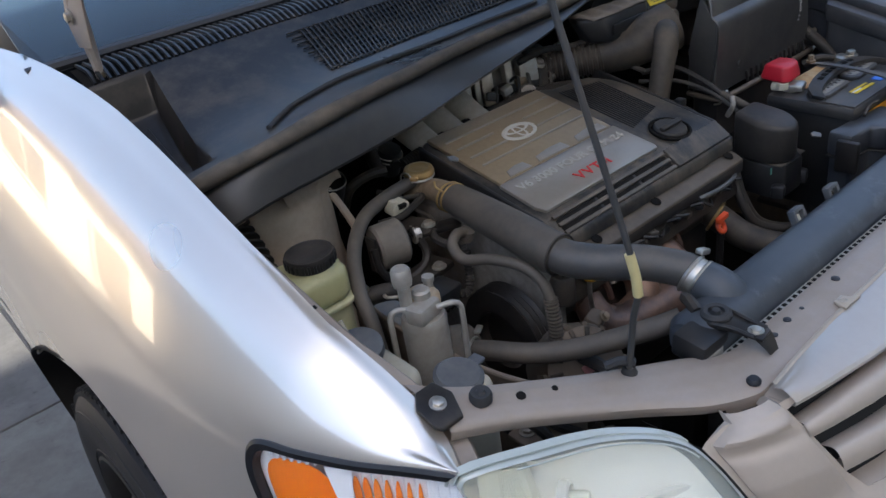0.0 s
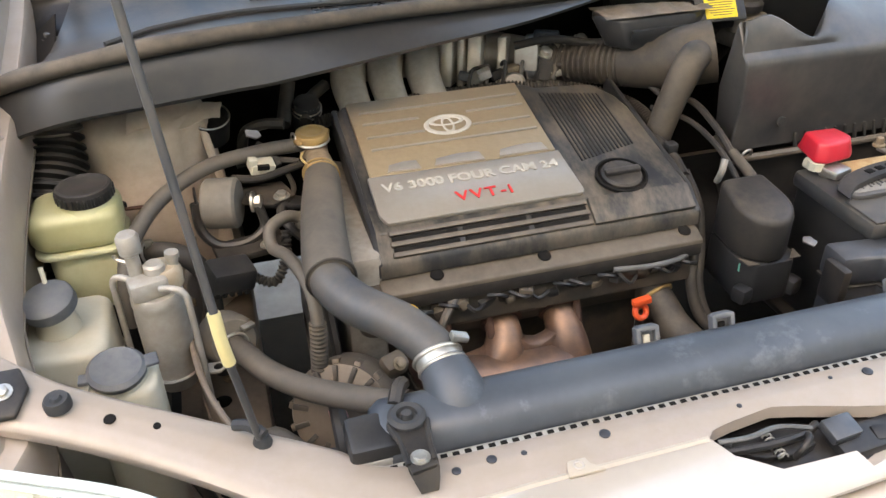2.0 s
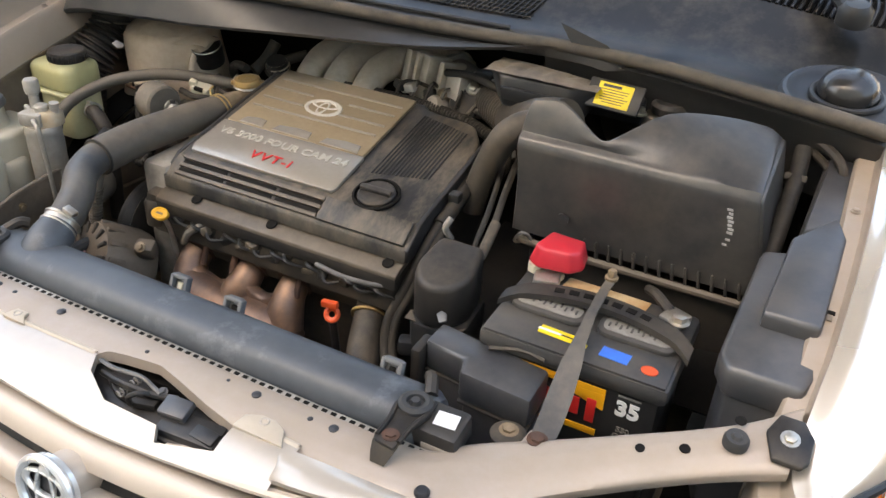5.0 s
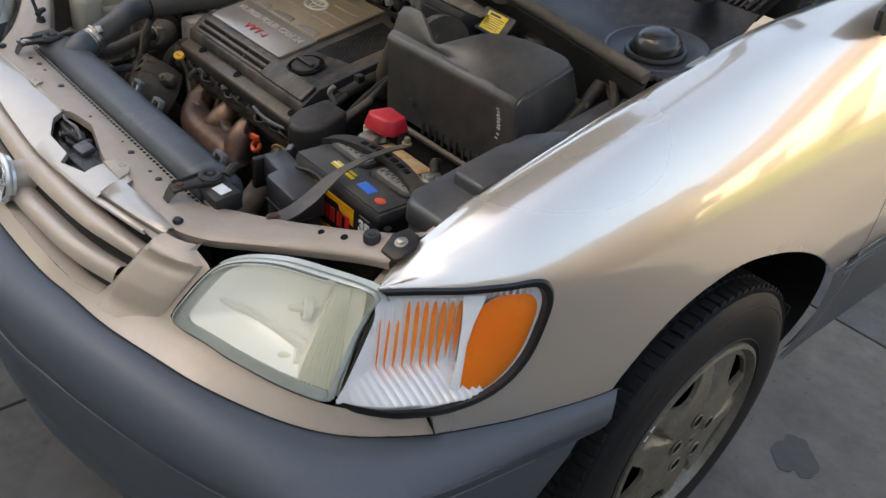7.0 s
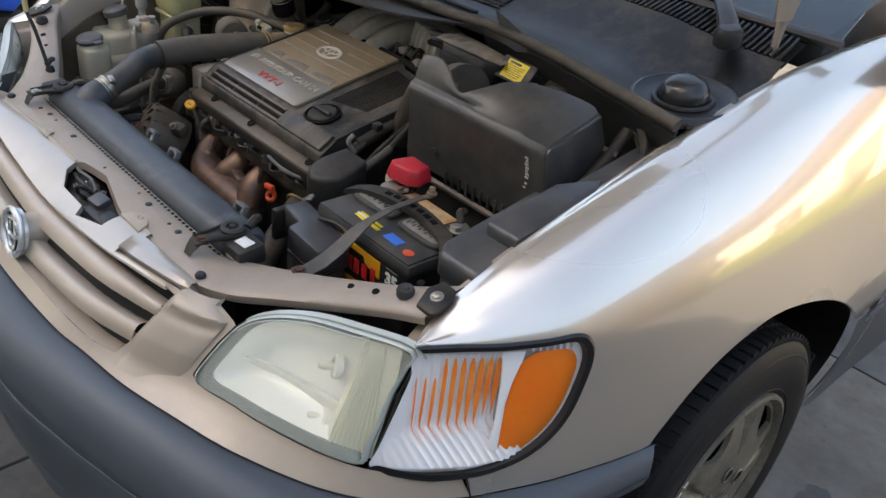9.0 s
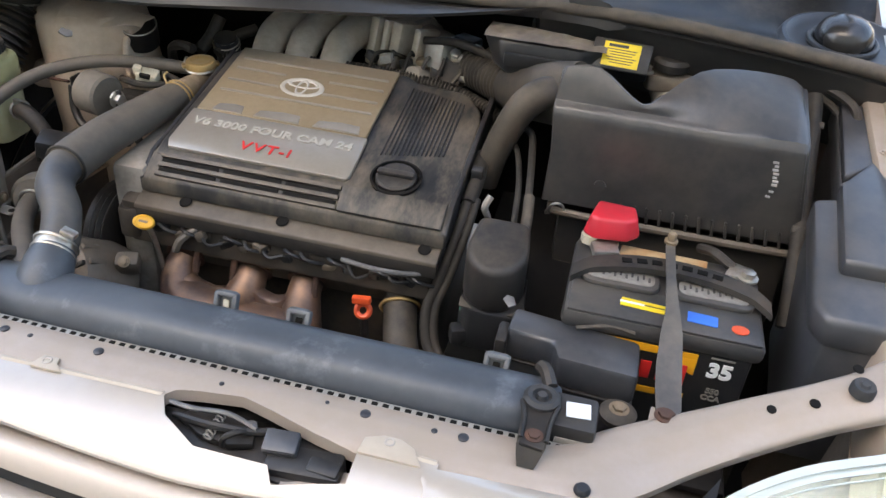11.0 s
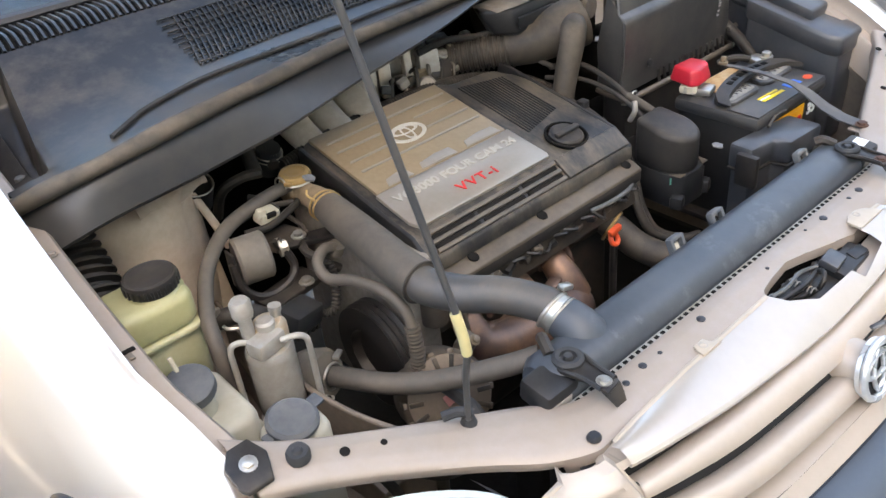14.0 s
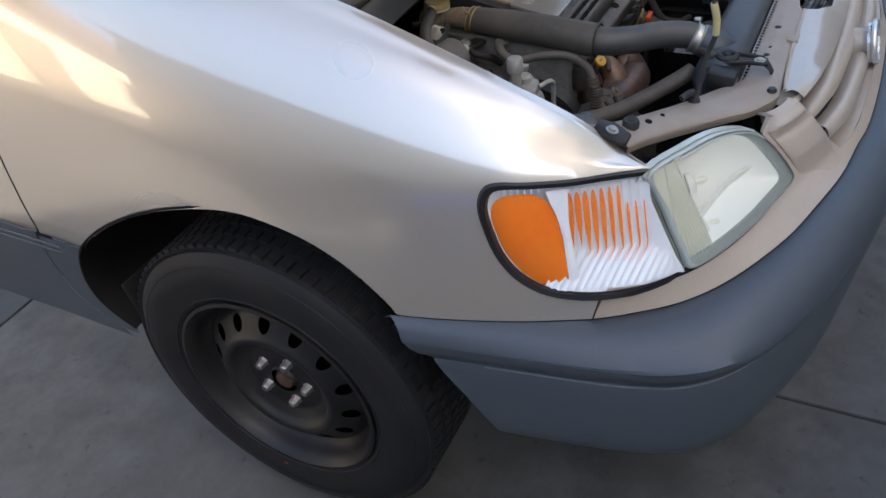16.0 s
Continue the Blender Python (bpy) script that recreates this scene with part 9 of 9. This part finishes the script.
part("lever", tube([(0.212, 0.655, 0.862), (0.208, 0.642, 0.885), (0.214, 0.648, 0.90)], 0.005, 8, 4), ALU_CAST, cab)
lhs = thing("lower_radiator_hose", (0.12, 0.56, 0.62), "dark lower radiator hose with a corroded clamp", "hose")
part("hose", tube([(0.100, 0.622, 0.722), (0.108, 0.595, 0.705), (0.120, 0.560, 0.680), (0.145, 0.515, 0.662), (0.185, 0.46, 0.655), (0.25, 0.41, 0.655)], 0.0255, 18, 6), HOSE, lhs)
part("neck", lathe([(0.020, 0.0), (0.021, 0.05)], (0.097, 0.630, 0.722), (0.0, 0.25, 1), 18), RUSTY_TAN, lhs)
part("clamp", ring((0.104, 0.606, 0.711), 0.0285, 0.003, (0.25, -0.85, -0.45), 24), BRASS, lhs)
lm = thing("loom_beside_cover", (0.17, 0.60, 0.70), "black wiring loom curving down beside the engine cover", "wiring loom")
for d, r in ((0.0, 0.0085), (0.012, 0.0065)):
    part("conduit", tube([(0.175 + d, 0.70, 0.86), (0.172 + d, 0.65, 0.83), (0.162 + d, 0.612, 0.78), (0.150 + d, 0.585, 0.735), (0.160 + d, 0.56, 0.69), (0.195 + d, 0.53, 0.668), (0.235, 0.51, 0.668)], r, 10, 6), HOSE_DARK, lm)
part("conduit", tube([(0.172, 0.80, 0.88), (0.178, 0.74, 0.872), (0.176, 0.69, 0.856)], 0.012, 10, 5), HOSE_DARK, lm)
part("clip", box((0.178, 0.735, 0.885), (0.018, 0.018, 0.016), 0.003), BLACK_CLEAN, lm)
fb = thing("fuse_box", (0.69, 0.68, 0.80), "long black fuse box with a stepped lid by the fender", "fuse box")
def sloped(bm):
    for v in bm.verts:
        v.co.z += (v.co.y - 0.5) * 0.22
    return bm


part("lid", sloped(prism([(0.632, 0.485), (0.712, 0.485), (0.722, 0.52), (0.728, 0.92), (0.668, 0.92), (0.660, 0.70), (0.626, 0.69), (0.618, 0.51)], 0.880, 0.920, "z", 0.008, 2)), FUSE_LID, fb)
part("lid_step", sloped(prism([(0.648, 0.560), (0.712, 0.560), (0.716, 0.72), (0.700, 0.76), (0.655, 0.70)], 0.914, 0.940, "z", 0.006, 2)), FUSE_LID, fb)
part("lid_ridge", sloped(prism([(0.664, 0.73), (0.716, 0.77), (0.720, 0.90), (0.672, 0.90)], 0.914, 0.930, "z", 0.005, 2)), FUSE_LID, fb)
part("body", sloped(prism([(0.636, 0.49), (0.706, 0.49), (0.716, 0.90), (0.674, 0.90), (0.666, 0.70), (0.632, 0.685), (0.624, 0.52)], 0.70, 0.884, "z", 0.004)), FUSE_LID, fb)
part("yellow_mark", box((0.6305, 0.60, 0.868), (0.002, 0.014, 0.010), 0.0004), YELLOW, fb, "small yellow mark")
sp = thing("side_pipes", (0.63, 0.80, 0.80), "grey pipe and dusty bracket between airbox and fuse box", "pipes")
part("pipe", tube([(0.635, 0.90, 1.02), (0.637, 0.86, 0.985), (0.636, 0.80, 0.94), (0.634, 0.74, 0.90), (0.632, 0.68, 0.86), (0.630, 0.62, 0.80)], 0.012, 12, 6), HOSE_DARK, sp)
part("pipe", tube([(0.62, 0.93, 1.03), (0.66, 0.90, 1.03), (0.69, 0.87, 1.015), (0.695, 0.86, 0.97)], 0.007, 8, 5), HOSE_DARK, sp)
for y, z in ((0.86, 0.992), (0.72, 0.895)):
    part("clip", box((0.636, y, z), (0.030, 0.008, 0.010), 0.002, (-35, 0, 0)), SEAL, sp)
single("battery_tray", box((0.457, 0.553, 0.636), (0.26, 0.20, 0.012), 0.004), BLACK_METAL, "black battery tray on the frame rail", "battery tray")
# black sheet paints the shade below the air filter box
single("splash_panel", sheet([[Vector((x, y, z)) for x in (0.20, 0.36, 0.62)] for y, z in ((0.64, 0.72), (0.70, 0.74), (0.74, 0.76), (0.90, 0.77))], 0.004), VOID, "panel below the air filter box, painted black for its shade", "body panel")

# ---- surroundings ----
WALL = surface("pale_stucco", (0.76, 0.71, 0.62), 0.85, 0.0, (0.69, 0.63, 0.54), 40, 1.2, 0.6, bump=0.4, bump_scale=60)
# stucco darkened to grey: the shade on the side wall is in the colour
GREY_STUCCO = surface("shade_grey_stucco", (0.36, 0.34, 0.31), 0.85, 0.0, (0.28, 0.265, 0.24), 40, 1.2, 0.6, bump=0.4, bump_scale=60)
# boards coloured dark so that the sunlit fence reads as a shaded one
FENCE = surface("shade_darkened_boards", (0.20, 0.165, 0.125), 0.8, 0.0, (0.12, 0.098, 0.072), 25, 3, 0.8, stretch=(1, 1, 0.15), vary=0.5)
LEAF = surface("hedge_leaves", (0.10, 0.13, 0.03), 0.6, 0.0, (0.16, 0.18, 0.05), 10, 3, 0.8, vary=0.4)
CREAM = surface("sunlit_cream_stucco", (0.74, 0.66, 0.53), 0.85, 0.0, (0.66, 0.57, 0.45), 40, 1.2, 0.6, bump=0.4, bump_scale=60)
ROOF = surface("brown_roof_tiles", (0.16, 0.10, 0.075), 0.8, 0.0, (0.10, 0.066, 0.05), 30, 4, 0.8)
DARK_PANE = surface("dark_window_pane", (0.03, 0.035, 0.04), 0.1, 0.0, (0.05, 0.055, 0.06), 20, 4, 0.5)
# unseen wall, added to keep sun and front sky off the van
house = thing("house", (0, -4.6, 0), "unseen tall wall added before the van to shade the drive", "house", kind="structure")
part("wall", box((2.0, -4.75, 3.9), (15.0, 0.3, 7.8), 0.01), WALL, house)


def far_house(x0, x1, y, h, label):
    """A sunlit house across the yard: wall, roof with eaves, framed windows and a door."""
    c = thing("neighbour_house", ((x0 + x1) / 2, y, GROUND), label, "house", "neighbouring houses", kind="structure")
    part("wall", box(((x0 + x1) / 2, y + 2.0, GROUND + h / 2), (x1 - x0, 4.0, h), 0.02), CREAM, c)
    part("roof", prism([(y - 0.5, h - 0.05), (y + 2.0, h + 1.5), (y + 4.5, h - 0.05), (y + 4.5, h - 0.2), (y - 0.5, h - 0.2)], x0 - 0.4, x1 + 0.4, "x", 0.02), ROOF, c)
    n = max(2, int((x1 - x0) / 2.2))
    for k in range(n):
        x = x0 + (x1 - x0) * (k + 0.5) / n
        if k == 1:
            d = part("door", box((x, y - 0.02, GROUND + 1.05), (0.95, 0.06, 2.1), 0.01), FENCE, c)
            part("door_frame", joined(box((x - 0.53, y - 0.03, GROUND + 1.07), (0.09, 0.08, 2.14), 0.01), box((x + 0.53, y - 0.03, GROUND + 1.07), (0.09, 0.08, 2.14), 0.01), box((x, y - 0.03, GROUND + 2.19), (1.15, 0.08, 0.09), 0.01)), CREAM, d)
            continue
        w = part("window", joined(*[box((x + dx, y - 0.03, GROUND + 1.6 + dz), sz, 0.01) for dx, dz, sz in ((-0.62, 0, (0.07, 0.08, 1.2)), (0.62, 0, (0.07, 0.08, 1.2)), (0, 0, (0.05, 0.08, 1.2)), (0, 0.6, (1.31, 0.08, 0.07)), (0, -0.6, (1.31, 0.10, 0.08)))]), CREAM, c)
        for dx in (-0.31, 0.31):
            part("pane", box((x + dx, y - 0.005, GROUND + 1.6), (0.56, 0.03, 1.13), 0.002), DARK_PANE, w)


far_house(2.6, 13.0, 10.5, 3.6, "cream stucco house with a brown roof in full sun")
far_house(-12.0, -1.4, 9.6, 3.4, "cream stucco house with tall windows in full sun")
single("lawn", box((4.9, 7.6, GROUND + 0.012), (4.6, 2.6, 0.03), 0.01), LEAF, "strip of green lawn beyond the drive", "lawn", kind="structure")
side_wall = thing("garage_wall", (-5.0, 1.0, GROUND), "unseen stucco garage wall beside the drive, shade put into its grey", "wall", kind="structure")
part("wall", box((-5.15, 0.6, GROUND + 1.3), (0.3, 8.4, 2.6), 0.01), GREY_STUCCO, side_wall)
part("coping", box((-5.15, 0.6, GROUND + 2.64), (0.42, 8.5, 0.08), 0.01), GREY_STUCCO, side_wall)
f = thing("fence", (4.6, 1, GROUND), "tall board fence beside the drive, its shade put into dark boards", "fence", kind="structure")
for k in range(26):
    y = -4.4 + 0.335 * k
    part("board", box((4.6 + 0.015 * (k % 2), y, GROUND + 1.1), (0.03, 0.345, 2.2 + 0.03 * ((k * 7) % 3)), 0.002), FENCE, f)
for k in range(5):
    part("post", box((4.68, -4.4 + 2.1 * k, GROUND + 1.15), (0.10, 0.10, 2.3), 0.005), FENCE, f)
rnd = random.Random(11)
c = Vector((7.2, 8.7, GROUND))
rows = []
for i in range(40):
    x = -1.9 + 3.8 * i / 39
    rows.append([c + Vector((x + rnd.gauss(0, 0.035), 0.45 * math.cos(a) + rnd.gauss(0, 0.035), 0.03 + 1.0 * max(math.sin(a), 0) ** 0.5 * (0.9 + 0.1 * math.sin(1.7 * x)) + rnd.gauss(0, 0.05))) for a in np.linspace(0, math.pi, 30)])
single("hedge", sheet(rows), LEAF, "dense uneven green hedge before the house", "hedge", kind="stuff")

# blue machine on a tubular frame, standing by the fence
BLUE_COVER = surface("blue_plastic_cover", (0.025, 0.15, 0.78), 0.35, 0.0, (0.02, 0.11, 0.62), 60, 6, 0.6, coat=0.4)
wash = thing("pressure_washer", (-2.55, 0.75, 0.0), "blue-topped engine pressure washer in a white tubular frame", "pressure washer")
# cover: angular, its chin drawn down beside the switch
chin = [(0.34, 0.44), (0.50, 0.390), (0.585, 0.371), (0.620, 0.405), (0.673, 0.427), (0.763, 0.441), (0.805, 0.425), (0.885, 0.500), (0.900, 0.548), (0.835, 0.552), (0.790, 0.600), (0.640, 0.665), (0.450, 0.645), (0.345, 0.540)]
part("cover", prism(chin, -2.72, -2.25, "x", 0.022, 3), BLUE_COVER, wash, "blue moulded engine cover")
part("cover_ridge", prism([(0.60, 0.560), (0.76, 0.565), (0.74, 0.600), (0.62, 0.600)], -2.70, -2.238, "x", 0.012, 2), BLUE_COVER, wash)
part("cover_slot", box((-2.2475, 0.640, 0.553), (0.008, 0.090, 0.010), 0.002, (4, 0, 0)), TRIM, wash)
part("sticker", prism([(0.655, 0.446), (0.690, 0.490), (0.745, 0.520), (0.765, 0.505), (0.745, 0.455)], -2.251, -2.247, "x", 0.0005), WHITE_LABEL, wash, "white sticker")
part("badge", lathe([(0.014, 0.0), (0.014, 0.003), (0.0, 0.004)], (-2.249, 0.581, 0.485), (1, 0, 0), 18), WHITE_LABEL, wash, "small white badge")
part("filter", box((-2.36, 0.775, 0.335), (0.22, 0.19, 0.17), 0.03, (0, 0, 0)), BLACK_PLASTIC, wash, "black air filter housing")
part("switch", box((-2.262, 0.655, 0.398), (0.03, 0.062, 0.024), 0.006, (-12, 0, 0)), RED_PLASTIC, wash, "red switch")
part("switch_light", box((-2.246, 0.668, 0.384), (0.01, 0.016, 0.014), 0.003), surface("pale_green_plastic", (0.35, 0.60, 0.45), 0.4), wash, "pale green button")
part("engine", box((-2.44, 0.62, 0.30), (0.34, 0.42, 0.16), 0.02), ENGINE_DARK, wash)
part("muffler", prism([(0.40, 0.238), (0.620, 0.240), (0.590, 0.318), (0.40, 0.322)], -2.40, -2.245, "x", 0.008), WHITE_LABEL, wash, "pale metal muffler box")
for k in range(4):
    part("bolt", bolt((-2.242, 0.47 + 0.045 * k, 0.228), 0.007, 0.006, (1, 0, 0)), STEEL, wash)
part("fuel_cock", lathe([(0.036, 0.0), (0.036, 0.03), (0.028, 0.038), (0.0, 0.038)], (-2.275, 0.640, 0.190), (1, 0, 0.1), 20), FUSE_LID, wash, "dark round knob")
part("panel", prism([(0.38, 0.165), (0.665, 0.125), (0.670, 0.180), (0.38, 0.222)], -2.34, -2.244, "x", 0.006), WHITE_LABEL, wash, "white side panel")
part("panel_stripe", prism([(0.38, 0.212), (0.600, 0.188), (0.600, 0.196), (0.38, 0.222)], -2.30, -2.241, "x", 0.001), BLUE_LABEL, wash)
part("pump", box((-2.42, 0.58, 0.075), (0.34, 0.44, 0.13), 0.02), BLACK_CLEAN, wash)
part("plate", box((-2.246, 0.535, 0.052), (0.006, 0.085, 0.036), 0.001, (-3, 0, 0)), SEAL_PALE, wash, "grey data plate")
part("grip", tube([(-2.24, 0.38, 0.140), (-2.215, 0.50, 0.125), (-2.215, 0.66, 0.095), (-2.24, 0.70, 0.085)], 0.024, 12, 4), RUBBER, wash)
part("loop", tube([(-2.235, 0.505, 0.140), (-2.225, 0.508, 0.168), (-2.225, 0.575, 0.158), (-2.235, 0.58, 0.130)], 0.006, 8, 3), RUBBER, wash)
for dy in (-0.22, 0.16):
    part("skid", tube([(-2.78, 0.62 + dy, 0.0), (-2.30, 0.62 + dy, 0.0), (-2.22, 0.62 + dy, 0.012)], 0.018, 10, 4), WHITE_LABEL, wash)
part("bar", tube([(-2.22, 0.36, 0.028), (-2.20, 0.50, 0.018), (-2.20, 0.66, 0.0), (-2.22, 0.78, 0.0)], 0.018, 10, 4), WHITE_LABEL, wash)
part("handle", tube([(-2.74, 0.44, 0.30), (-2.80, 0.44, 0.70), (-2.82, 0.62, 0.95), (-2.80, 0.80, 0.70), (-2.74, 0.80, 0.30)], 0.014, 10, 5), RUBBER, wash)
DULL_WHITE = surface("dull_white_sheet_metal", (0.42, 0.41, 0.40), 0.5, 0.0, (0.34, 0.33, 0.31), 60, 3, 0.6)
rack = thing("storage_rack", (-3.85, 1.25, GROUND), "white metal storage rack with black posts and a dark interior", "storage rack")
part("back", box((-4.12, 1.10, 0.55), (0.02, 1.90, 1.14), 0.004), VOID, rack, "dark back")
part("side", box((-3.90, 0.15, 0.55), (0.44, 0.02, 1.14), 0.004), VOID, rack)
for y in (0.62, 0.945, 2.0):
    part("post", box((-3.655, y, 0.55), (0.05, 0.10, 1.146), 0.006), TRIM, rack, "black post")
part("door", box((-3.665, 0.815, 0.58), (0.02, 0.165, 1.06), 0.006), DULL_WHITE, rack, "dull white door")
part("stile", box((-3.665, 1.035, 0.58), (0.02, 0.05, 1.06), 0.006, (4, 0, 0)), DULL_WHITE, rack, "narrow white stile")
for z in (0.10, 0.78, 1.09):
    part("shelf", box((-3.88, 1.30, z), (0.44, 1.45, 0.05), 0.006), DULL_WHITE, rack, "dull white shelf")
